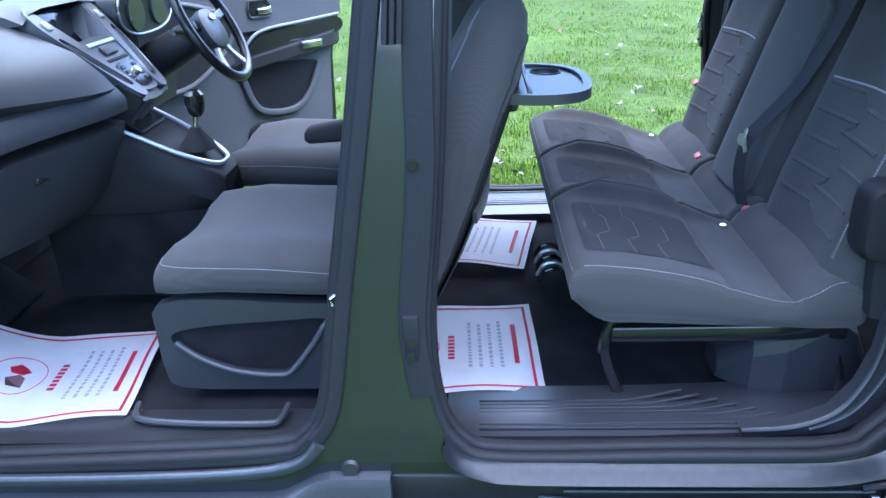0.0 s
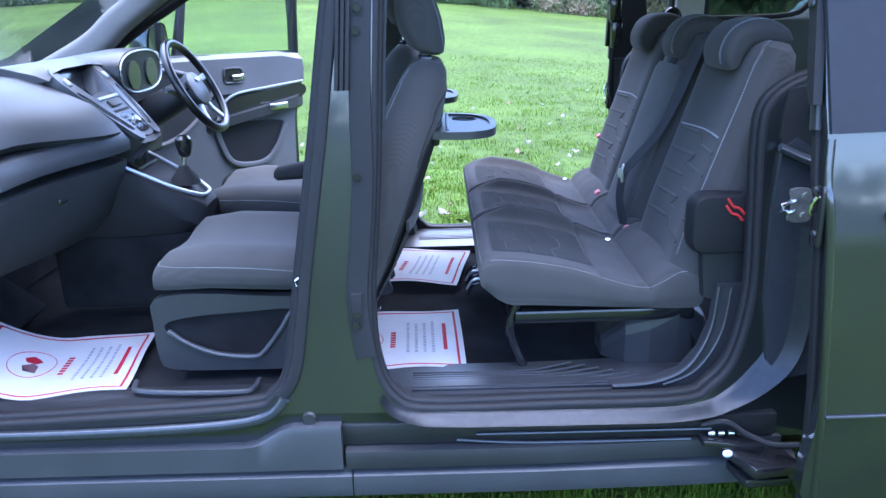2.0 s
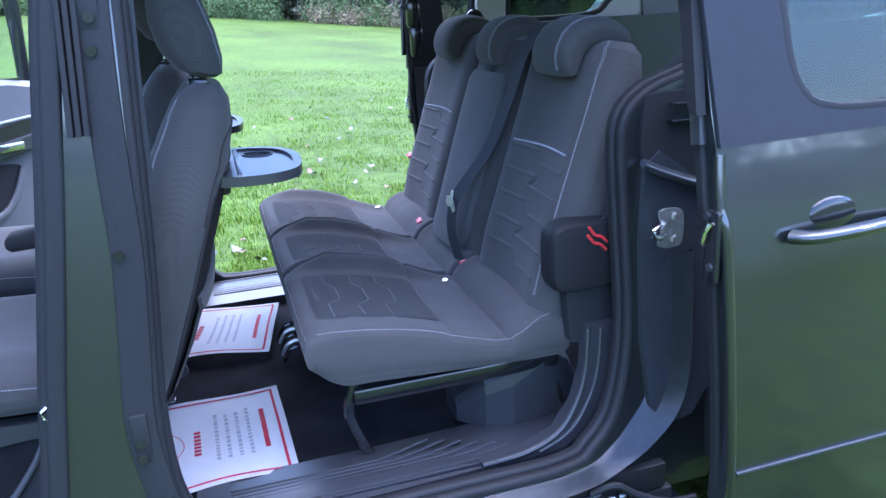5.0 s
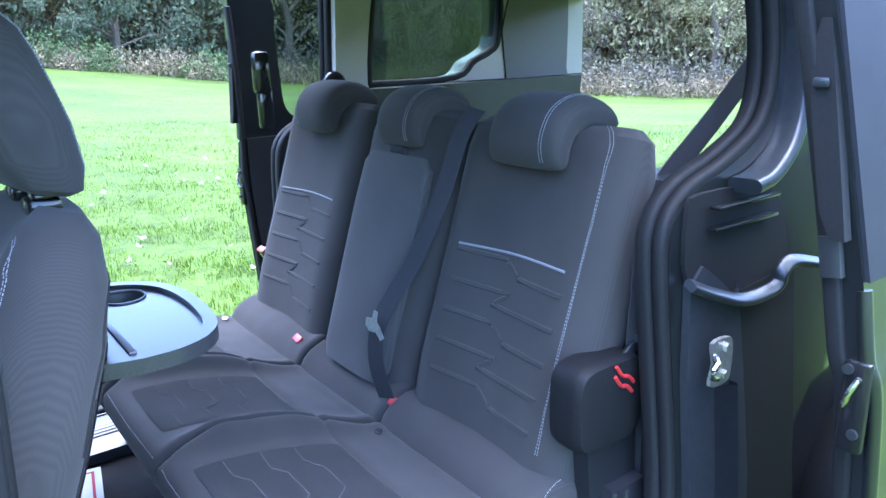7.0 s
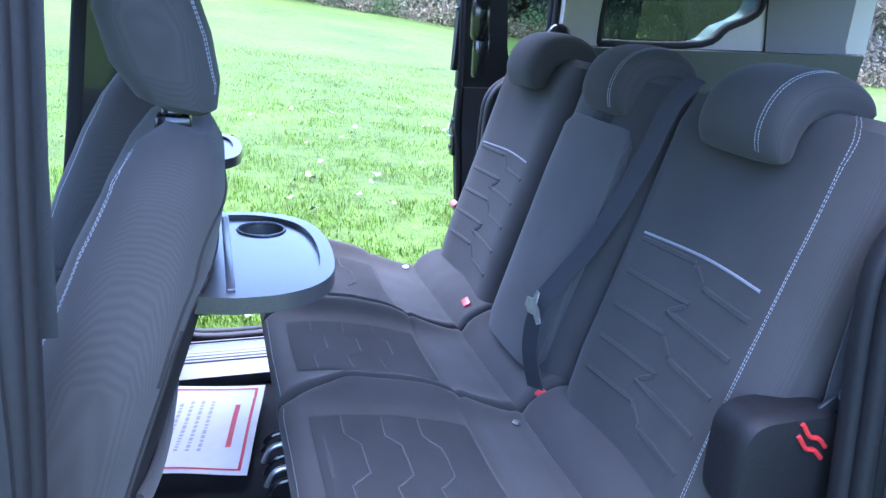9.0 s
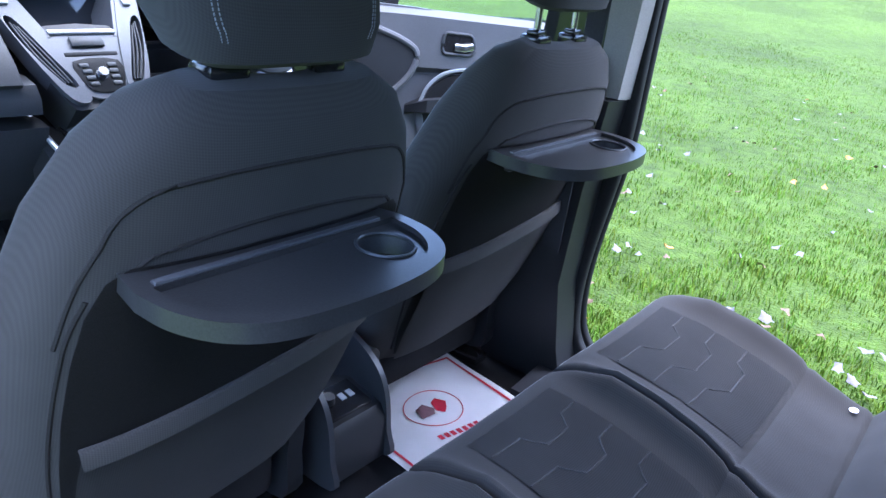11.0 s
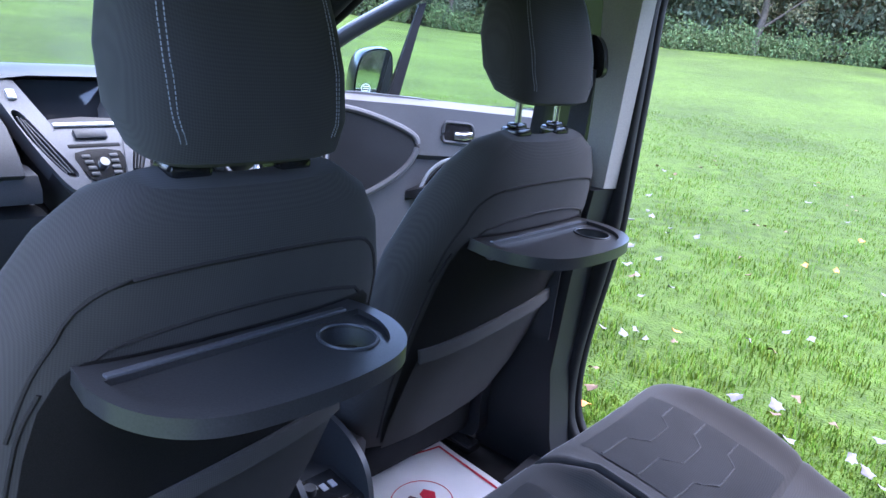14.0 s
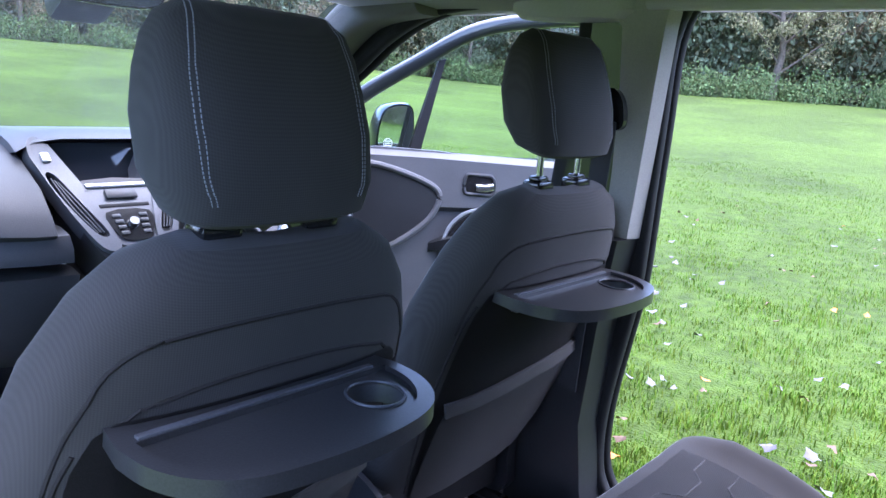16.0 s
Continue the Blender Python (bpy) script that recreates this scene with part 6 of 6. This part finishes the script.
box(bm, near(0.184, 1.43, 0.018), (0.035, 0.012, 0.12), 0.004)
vpart("catch_plate", bm, RUBBER)
bm = BM()
for k in range(3):
    sweep(bm, [near(0.128 + 0.012 * k, 1.25, 0.012), near(0.142 + 0.012 * k, 1.45, 0.012), near(0.152 + 0.012 * k, 1.66, 0.012)], rrect(0.010, 0.014, 0.004, 2), (0, 1, 0))
vpart("drip_channel", bm, RUBBER, "ribbed channel moulding on the pillar")
# black jamb strip behind the rear edge of the pillar
bm = BM()
sweep(bm, smooth_line([near(x, z, 0.020) for x, z in ((0.165, 0.60), (0.150, 0.74), (0.165, 0.90), (0.178, 1.05), (0.180, 1.2), (0.188, 1.40), (0.205, 1.62))], 5), rrect(0.052, 0.012, 0.005, 2), (0, 1, 0))
vpart("jamb_strip", bm, RUBBER)

bm = BM()
sweep(bm, smooth_line([near(x, z, 0.018) for x, z in ((-0.055, 0.50), (-0.012, 0.575), (0.028, 0.82), (0.077, 1.106), (0.118, 1.371), (0.150, 1.57))], 5), rrect(0.030, 0.014, 0.006, 3), (0, 1, 0))
vpart("front_jamb_strip", bm, RUBBER)

# sliding door rail and roller arm
rail = thing("sliding_door_rail", "black lower sliding door rail with roller arm", "door rail", (0.6, 0.05, 0.35))
bm = BM()
box(bm, (0.66, 0.055, 0.388), (1.12, 0.07, 0.062), 0.006)
sub("rail_channel", bm, mat("black_greasy_steel", (0.008, 0.008, 0.009), 0.45, grain=40, amount=0.5), rail)
bm = BM()
tube(bm, smooth_line([(0.45, 0.016, 0.384), (0.7, 0.014, 0.384), (0.95, 0.013, 0.384), (1.05, 0.013, 0.384)], 4), 0.004, 8)
tube(bm, smooth_line([(0.40, 0.018, 0.368), (0.55, 0.014, 0.358), (0.75, 0.012, 0.356), (1.0, 0.012, 0.356)], 4), 0.004, 8)
sub("cable_guide", bm, SATIN, rail)
bm = BM()
box(bm, (1.10, 0.02, 0.348), (0.16, 0.08, 0.02), 0.006, rot=(0, 8, 0))
box(bm, (1.18, -0.03, 0.31), (0.16, 0.10, 0.03), 0.008, rot=(0, 10, 20))
box(bm, (1.17, -0.01, 0.265), (0.13, 0.10, 0.025), 0.008, rot=(0, 6, 10))
arm = sub("roller_arm", bm, PLSHINE, rail)
for k in range(4):
    bm = BM()
    cyl(bm, (1.04 + 0.025 * k, 0.005, 0.375), (1.055 + 0.025 * k, 0.005, 0.375), 0.008, n=10)
    sub("roller", bm, CHROME, arm)
bm = BM()
ball(bm, (1.085, -0.02, 0.330), (0.013, 0.008, 0.010))
sub("grease_cap", bm, PAPER, arm, "white plastic cap")
bm = BM()
tube(bm, smooth_line([(1.02, 0.005, 0.40), (1.08, 0.0, 0.41), (1.13, -0.01, 0.38), (1.19, -0.03, 0.36), (1.25, -0.05, 0.37)], 5), 0.008, 8)
sub("cable", bm, RUBBER, arm)

# rear inner sill moulding beside the seat
bm = BM()
rows = []
for x, z, y in ((0.83, 0.500, 0.33), (0.885, 0.575, 0.27), (0.95, 0.60, 0.25), (1.026, 0.641, 0.25), (1.06, 0.635, 0.255), (1.10, 0.60, 0.265), (1.13, 0.54, 0.28)):
    rows.append([(x, y + 0.005, 0.44), (x, y, z - 0.045), (x, y + 0.004, z - 0.018), (x, y + 0.016, z - 0.004), (x, y + 0.04, z), (x, 0.42, z + 0.004), (x, 0.42, 0.44)])
loft(bm, rows)
vpart("wheel_arch_cover", bm, TREAD, "black moulded cover beside the seat", False)
# floor latch hooks and wire springs by the far door
for k in range(5):
    ob = thing("floor_spring", "black sprung floor hook under the rear seat", "spring", (0.47, 0.84 + 0.045 * k, 0.44), "floor springs")
    bm = BM()
    tube(bm, smooth_line([(0.46, 0.84 + 0.045 * k, 0.44), (0.48, 0.84 + 0.045 * k, 0.475), (0.52, 0.84 + 0.045 * k, 0.48), (0.55, 0.84 + 0.045 * k, 0.45)], 4), 0.006, 8, up=(0, 1, 0))
    sub("hook", bm, ZINC if k % 2 else PLSHINE, ob)
# rear jamb: bright upper flange, hinge arm, striker panel, black plates for recessed shade
bm = BM()
sweep(bm, smooth_line([near(1.50, 1.63, 0.010), near(1.522, 1.50, 0.008), near(1.515, 1.38, 0.004), near(1.475, 1.295, 0.0), near(1.40, 1.245, -0.006), near(1.33, 1.232, -0.01)], 6), rrect(0.026, 0.060, 0.012, 4), (0, 1, 0))
# body paint toned paler, its reflected sky put into the colour
vpart("upper_jamb", bm, SATIN, "upper door jamb, paint toned paler for sky sheen")
# cavity shade put in as a black plate, proud of the body
bm = BM()
slab(bm, arc_loop([(1.205, 1.08), (1.205, 1.20), (1.24, 1.228), (1.43, 1.215), (1.49, 1.15), (1.49, 1.06), (1.34, 1.05)], 3), [], near, 0.010, 0.019)
vpart("jamb_recess_shade", bm, RUBBER, "black plate for the shade of the rear jamb recess")
bm = BM()
for z, d in ((1.205, -0.004), (1.17, 0.0)):
    box(bm, near(1.345, z, d), (0.18, 0.02, 0.006), 0.002)
vpart("recess_lip", bm, PLSHINE)
bm = BM()
slab(bm, arc_loop([(1.196, 0.56), (1.345, 0.58), (1.335, 1.03), (1.32, 1.045), (1.20, 1.085)], 3), [], near, 0.004, 0.019)
# jamb paint lifted here too, with sky sheen in its tone
vpart("striker_panel", bm, SATIN, "painted jamb panel carrying the striker")
# black slab put in for the shaded gap beside the door
bm = BM()
slab(bm, [(1.347, 0.40), (1.52, 0.40), (1.52, 1.06), (1.345, 1.048)], [], near, 0.009, 0.019)
vpart("jamb_gap_shade", bm, RUBBER)
bm = BM()
sweep(bm, smooth_line([near(1.19, 1.092, -0.002), near(1.25, 1.065, -0.004), near(1.325, 1.040, -0.008), near(1.40, 1.040, -0.012), near(1.424, 1.052, -0.016), near(1.428, 1.072, -0.02), near(1.46, 1.084, -0.022), near(1.53, 1.068, -0.03)], 5), rrect(0.014, 0.026, 0.005, 3), (0, 1, 0.6))
vpart("hinge_arm", bm, SATIN, "satin steel sliding door hinge arm")

# wheels under the body
for x in (-1.45, 1.98):
    for y, s in ((0.10, -1), (1.60, 1)):
        bm = BM()
        cyl(bm, (x, y - 0.09, GZ + 0.30), (x, y + 0.09, GZ + 0.30), 0.30, n=36)
        w = vpart("wheel", bm, RUBBER)
        bm = BM()
        cyl(bm, (x, y + 0.092 * s, GZ + 0.30), (x, y + 0.10 * s, GZ + 0.30), 0.20, 0.19, 24)
        sub("rim", bm, SILVER, w)
bm = BM()
box(bm, (0.3, 0.85, 0.27), (3.3, 1.3, 0.12), 0.03)
vpart("underbody", bm, PLAST)
# tail of the van: open tailgate overhead
tg = thing("tailgate", "raised rear tailgate of the van", "van door", (2.4, 0.8, 1.74))
bm = BM()
box(bm, (2.9, 0.85, 2.0), (1.05, 1.44, 0.07), 0.03, rot=(0, -12, 0))
sub("tailgate_panel", bm, PAINT, tg)
for y in (0.20, 1.50):
    bm = BM()
    cyl(bm, (2.36, y, 1.55), (2.75, y, 1.92), 0.01, n=10)
    sub("gas_strut", bm, PLSHINE, tg)
# belt guides on the far rear pillar
bm = BM()
box(bm, far(1.09, 1.40, 0.13), (0.05, 0.04, 0.12), 0.015)
box(bm, far(1.10, 1.30, 0.13), (0.045, 0.03, 0.12), 0.01)
vpart("belt_height_guide", bm, PLSHINE)
bm = BM()
ball(bm, far(1.31, 1.35, 0.16), (0.04, 0.03, 0.045))
vpart("belt_return_cover", bm, PLSHINE)


# ---- grass, fallen leaves, hedges and trees ----
def leaf_material(name, col, vary=0.5, rough=0.75):
    m = mat(name, col, rough, spec=0.06)
    nt = m.node_tree
    b = nt.nodes["Principled BSDF"]
    g = nt.nodes.new("ShaderNodeNewGeometry")
    hsv = nt.nodes.new("ShaderNodeHueSaturation")
    hsv.inputs["Color"].default_value = (*col, 1)
    mr, mh = nt.nodes.new("ShaderNodeMapRange"), nt.nodes.new("ShaderNodeMapRange")
    mr.inputs["To Min"].default_value, mr.inputs["To Max"].default_value = 1 - vary, 1 + vary
    mh.inputs["To Min"].default_value, mh.inputs["To Max"].default_value = 0.47, 0.53
    nt.links.new(g.outputs["Random Per Island"], mr.inputs["Value"])
    nt.links.new(g.outputs["Random Per Island"], mh.inputs["Value"])
    nt.links.new(mr.outputs[0], hsv.inputs["Value"])
    nt.links.new(mh.outputs[0], hsv.inputs["Hue"])
    nt.links.new(hsv.outputs[0], b.inputs["Base Color"])
    b.inputs["Subsurface Weight"].default_value = 0.0
    return m


def soup(name, verts, faces, material, label, category, kind="stuff"):
    me = bpy.data.meshes.new(name)
    me.from_pydata(verts, [], faces)
    me.materials.append(material)
    return tagged(new(name, me), label, category, kind=kind)


GRASS = leaf_material("grass_blades", (0.090, 0.154, 0.016), 0.22)


def blades(name, spots, lo, hi, wide, seed, label):
    rnd = random.Random(seed)
    V, Fc = [], []
    for x, y in spots:
        z = land(x, y)
        a, h = rnd.uniform(0, 6.283), rnd.uniform(lo, hi) * (0.55 + 1.1 * max(0.0, 0.45 + noise.noise((x * 2.3, y * 2.3, 5)) + 0.4 * noise.noise((x * 7, y * 7, 6))))
        w, b = wide * rnd.uniform(0.7, 1.3), rnd.uniform(0.2, 0.9) * h
        c, s = math.cos(a), math.sin(a)
        k = len(V)
        V += [(x - s * w, y + c * w, z - 0.01), (x + s * w, y - c * w, z - 0.01), (x + c * b * 0.45 - s * w * 0.6, y + s * b * 0.45 + c * w * 0.6, z + h * 0.65), (x + c * b * 0.45 + s * w * 0.6, y + s * b * 0.45 - c * w * 0.6, z + h * 0.65), (x + c * b, y + s * b, z + h)]
        Fc += [(k, k + 1, k + 3, k + 2), (k + 2, k + 3, k + 4)]
    soup(name, V, Fc, GRASS, label, "grass")


rnd = random.Random(5)
spots = [(rnd.uniform(-1.3, 1.9), -0.9 + 1.15 * rnd.random() ** 0.8) for _ in range(30000)]
spots = [p for p in spots if rnd.random() < 0.62 + 0.8 * noise.noise((p[0] * 4, p[1] * 6, 2))]
blades("grass", spots, 0.02, 0.07, 0.0016, 1, "tufted green grass along the sill of the van")
spots = []
while len(spots) < 135000:
    r = 1.0 + 13.0 * rnd.random() ** 1.6
    a = radians(rnd.uniform(-62, 70))
    x, y = 0.6 + r * math.sin(a), 0.9 + r * math.cos(a)
    if y > 1.75:
        clump = noise.noise((x * 1.6, y * 1.6, 3)) + 0.6 * noise.noise((x * 5, y * 5, 1))
        if rnd.random() < 0.55 + clump:
            spots.append((x, y))
blades("grass", spots, 0.012, 0.042, 0.0032, 2, "lush uneven green grass beyond the open far door")

# fallen leaves
LEAFS = [mat("fallen_leaf_grey", (0.125, 0.112, 0.13), 0.7, grain=60, amount=0.4), mat("fallen_leaf_brown", (0.11, 0.06, 0.03), 0.7, grain=60, amount=0.4), mat("fallen_leaf_orange", (0.55, 0.20, 0.03), 0.7, grain=60, amount=0.3)]
leaf_meshes = []
for k, m in enumerate(LEAFS):
    bm = BM()
    ring = [(0.5 * math.cos(a) * (1 + 0.25 * math.cos(5 * a)), 0.35 * math.sin(a) * (1 + 0.25 * math.cos(5 * a)), 0.12 * math.cos(2 * a)) for a in [2 * math.pi * i / 15 for i in range(15)]]
    vs = [bm.verts.new(p) for p in ring]
    c = bm.verts.new((0, 0, 0.02))
    for i in range(15):
        bm.faces.new((vs[i], vs[(i + 1) % 15], c))
    leaf_meshes.append(mesh_of(bm, "fallen_leaf", m))
for k in range(280):
    r = 1.6 + 8 * rnd.random() ** 1.3
    a = radians(rnd.uniform(-55, 40))
    x, y = 0.4 + r * math.sin(a), 0.9 + r * math.cos(a)
    if y < 1.9:
        continue
    i = 0 if rnd.random() < 0.6 else 1 if rnd.random() < 0.8 else 2
    ob = new("fallen_leaf", leaf_meshes[i])
    s = rnd.uniform(0.04, 0.075)
    ob.matrix_world = pose(x, y, land(x, y) + rnd.uniform(0.035, 0.06), rnd.uniform(-25, 25), rnd.uniform(-25, 25), rnd.uniform(0, 360)) @ Matrix.Diagonal((s, s, s, 1))
    tagged(ob, ("pale grey fallen leaf lying on the grass", "brown fallen leaf lying on the grass", "orange fallen leaf lying on the grass")[i], "leaf", "fallen leaves")
for x, y in ((0.0, -0.16), (-0.75, -0.2), (0.62, -0.12), (-0.35, -0.25)):
    ob = new("fallen_leaf", leaf_meshes[1])
    ob.matrix_world = pose(x, y, land(x, y) + 0.045, 20, 10, x * 300) @ Matrix.Diagonal((0.035, 0.035, 0.035, 1))
    tagged(ob, "brown fallen leaf lying on the grass", "leaf", "fallen leaves")

# leaf tones lifted and greyed: distance haze is put into these colours
FOL = [leaf_material("dark_evergreen_leaves", (0.105, 0.125, 0.080), 0.38), leaf_material("olive_autumn_leaves", (0.20, 0.188, 0.105), 0.38), leaf_material("bramble_leaves", (0.095, 0.135, 0.055), 0.40),
       leaf_material("russet_dry_leaves", (0.20, 0.16, 0.10), 0.25), leaf_material("pale_grey_twigs", (0.145, 0.130, 0.10), 0.2)]
BARK = mat("grey_brown_bark", (0.11, 0.09, 0.07), 0.9, grain=8, amount=0.4, bump=0.8, large=1.0)


def leaf_cloud(rnd, blobs, n, size):
    """Leaves as small bent quads, thrown round many clumps."""
    V, Fc = [], []
    for _ in range(n):
        cx, cy, cz, r = rnd.choice(blobs)
        d = Vector((rnd.gauss(0, 1), rnd.gauss(0, 1), rnd.gauss(0, 1))).normalized() * r * rnd.random() ** 0.4
        p = Vector((cx, cy, cz)) + d
        q = Euler((rnd.uniform(0, 6.3), rnd.uniform(0, 6.3), rnd.uniform(0, 6.3))).to_matrix()
        s = size * rnd.uniform(0.6, 1.4)
        k = len(V)
        for u, v in ((-1, 0), (0, -0.45), (1, 0), (0, 0.45)):
            V.append(tuple(p + q @ Vector((u * s, v * s, 0.15 * s * abs(u)))))
        Fc.append((k, k + 1, k + 2, k + 3))
    return V, Fc


def tree_kind(seed, height, spread, n, leaf, material, label):
    rnd = random.Random(seed)
    ob = thing("tree", label, "tree", (0, 0, 0), "trees at the field edge")
    bm = BM()
    blobs = []
    trunk = [(0, 0, -0.3)]
    for k in range(1, 7):
        trunk.append((rnd.uniform(-0.15, 0.15) * k * 0.5, rnd.uniform(-0.15, 0.15) * k * 0.5, height * 0.13 * k))
    sweep(bm, smooth_line(trunk, 3), circle(0.16 * height / 9, 8), (1, 0, 0), scale=lambda t: 1.3 - 1.1 * t)
    limbs = []
    for k in range(16):
        z0 = height * rnd.uniform(0.12, 0.72)
        a = rnd.uniform(0, 6.283)
        L = spread * rnd.uniform(0.55, 1.05) * (1.1 - 0.55 * z0 / height)
        end = (L * math.cos(a), L * math.sin(a), min(z0 + L * rnd.uniform(0.2, 0.9), height))
        mid = (end[0] * 0.5, end[1] * 0.5, (z0 + end[2]) / 2 + 0.2)
        sweep(bm, [(0, 0, z0), mid, end], circle(0.05 * height / 9, 6), (0.3, 0.2, 1), scale=lambda t: 1.2 - t)
        for j in range(6):
            f = rnd.uniform(0.35, 1.1)
            blobs.append((end[0] * f + rnd.gauss(0, 0.35), end[1] * f + rnd.gauss(0, 0.35), z0 + (end[2] - z0) * f + rnd.gauss(0, 0.35), rnd.uniform(0.3, 0.85)))
    part("trunk", bm, BARK, ob)
    V, Fc = leaf_cloud(rnd, blobs, n, leaf)
    me = bpy.data.meshes.new("crown")
    me.from_pydata(V, [], Fc)
    me.materials.append(material)
    c = new("crown", me)
    c.parent = ob
    return ob


KINDS = [tree_kind(11, 9.0, 3.6, 15000, 0.085, FOL[0], "dark evergreen tree at the edge of the field"), tree_kind(12, 10.5, 4.0, 12000, 0.085, FOL[1], "olive autumn tree thinning at the field edge"),
         tree_kind(13, 8.0, 3.4, 9000, 0.075, FOL[3], "russet half-bare tree at the field edge"), tree_kind(14, 7.0, 3.2, 7500, 0.065, FOL[4], "grey twiggy leafless tree at the field edge")]
used = set()
rt = random.Random(77)
for k in range(100):
    az = -180 + 360 * (k + rt.uniform(-0.3, 0.3)) / 100
    R = (reach(az) + 3.5 + 5.5 * (k % 3) + rt.uniform(-1, 1)) * (2.4 if abs(az) > 112 else 1)
    x, y = 0.4 + R * math.sin(radians(az)), 0.8 + R * math.cos(radians(az))
    i = rt.choice((0, 0, 1, 1, 2)) if az < 28 or az > 110 else rt.choice((1, 2, 3, 3))
    s = rt.uniform(0.75, 1.25)
    if abs(az) > 112 and k % 3:
        continue
    m = pose(x, y, land(x, y) - 0.2, 0, 0, rt.uniform(0, 360))
    if i not in used:
        used.add(i)
        KINDS[i].matrix_world = m
        KINDS[i].scale = (1, 1, 1)
    else:
        copy_thing(KINDS[i], m @ Matrix.Diagonal((s, s, s, 1)))


def belt_of_scrub(name, a0, a1, inset, n, size, hi, material, label, seed, tall=0.0):
    rnd = random.Random(seed)
    blobs = []
    for k in range(240 + int(60 * tall)):
        az = rnd.uniform(a0, a1)
        R = reach(az) + inset + rnd.uniform(0, 2.6)
        x, y = 0.4 + R * math.sin(radians(az)), 0.8 + R * math.cos(radians(az))
        r = rnd.uniform(0.45, 0.95) * hi
        blobs.append((x, y, land(x, y) + r * rnd.uniform(0.2, 0.9) + tall * rnd.random(), r))
    V, Fc = leaf_cloud(rnd, blobs, n, size)
    soup(name, V, Fc, material, label, "hedge")


belt_of_scrub("bramble_hedge", -110, 35, 0.0, 70000, 0.07, 1.15, FOL[2], "low green bramble hedge along the field edge", 21)
belt_of_scrub("bracken_bank", 8, 75, -0.5, 24000, 0.07, 0.9, FOL[3], "russet bracken bank along the field edge", 22)
belt_of_scrub("scrub_bank", 25, 105, 1.0, 44000, 0.07, 1.6, FOL[4], "grey leafless scrub along the field edge", 23)
belt_of_scrub("dark_thicket", -110, 45, 5.0, 85000, 0.17, 2.6, FOL[0], "dark evergreen thicket behind the hedge", 24, 7.0)
belt_of_scrub("olive_thicket", -110, 45, 8.0, 60000, 0.17, 2.6, FOL[1], "olive autumn thicket behind the hedge", 26, 9.0)
belt_of_scrub("olive_thicket", 40, 110, 6.0, 48000, 0.16, 2.6, FOL[1], "olive thicket behind the scrub", 25, 7.0)
belt_of_scrub("dark_thicket", 112, 180, 55.0, 7000, 0.5, 2.6, FOL[0], "dark evergreen thicket behind the hedge", 27, 7.0)
belt_of_scrub("dark_thicket", -180, -112, 55.0, 7000, 0.5, 2.6, FOL[0], "dark evergreen thicket behind the hedge", 28, 7.0)
belt_of_scrub("distant_wood", -120, 50, 14.0, 50000, 0.40, 3.2, FOL[0], "hazy grey-green wood behind the thicket", 31, 10.0)
belt_of_scrub("distant_wood", 40, 120, 12.0, 36000, 0.36, 3.0, FOL[4], "hazy grey leafless wood behind the scrub", 32, 9.0)


def wood_bank():
    """Far wood that closes the view behind the thickets: an uneven bank of crowns."""
    bm = BM()
    rows = []
    for i in range(901):
        az = -180 + i * 0.4
        R = (reach(az) + 17) * (1 if abs(az) < 112 else 2.4) + 1.5 * noise.noise((az * 0.13, 0, 4))
        a = radians(az)
        top = 6.5 + 2.2 * noise.noise((az * 0.09, 1, 0)) + 1.1 * noise.noise((az * 0.45, 2, 0)) + 0.7 * noise.noise((az * 1.7, 3, 0))
        col = []
        for k in range(17):
            f = k / 16
            r = R + 2.0 * f + 0.9 * noise.noise((az * 0.6, k * 0.5, 9)) + 0.6 * noise.noise((az * 2.1, k * 1.2, 5))
            x, y = 0.4 + r * math.sin(a), 0.8 + r * math.cos(a)
            col.append((x, y, land(x, y) - 0.5 + (top + 0.5) * f))
        rows.append(col)
    loft(bm, rows, closed=False)
    # pale olive tone carries the haze over the far wood
    m = mat("far_wood_foliage", (0.15, 0.148, 0.10), 0.95, grain=4, amount=0.5, bump=1.0, bscale=7, large=0.15, spec=0.1)
    single("far_wood", bm, m, "hazy olive wood closing the far edge of the field", "wood", kind="stuff")


wood_bank()
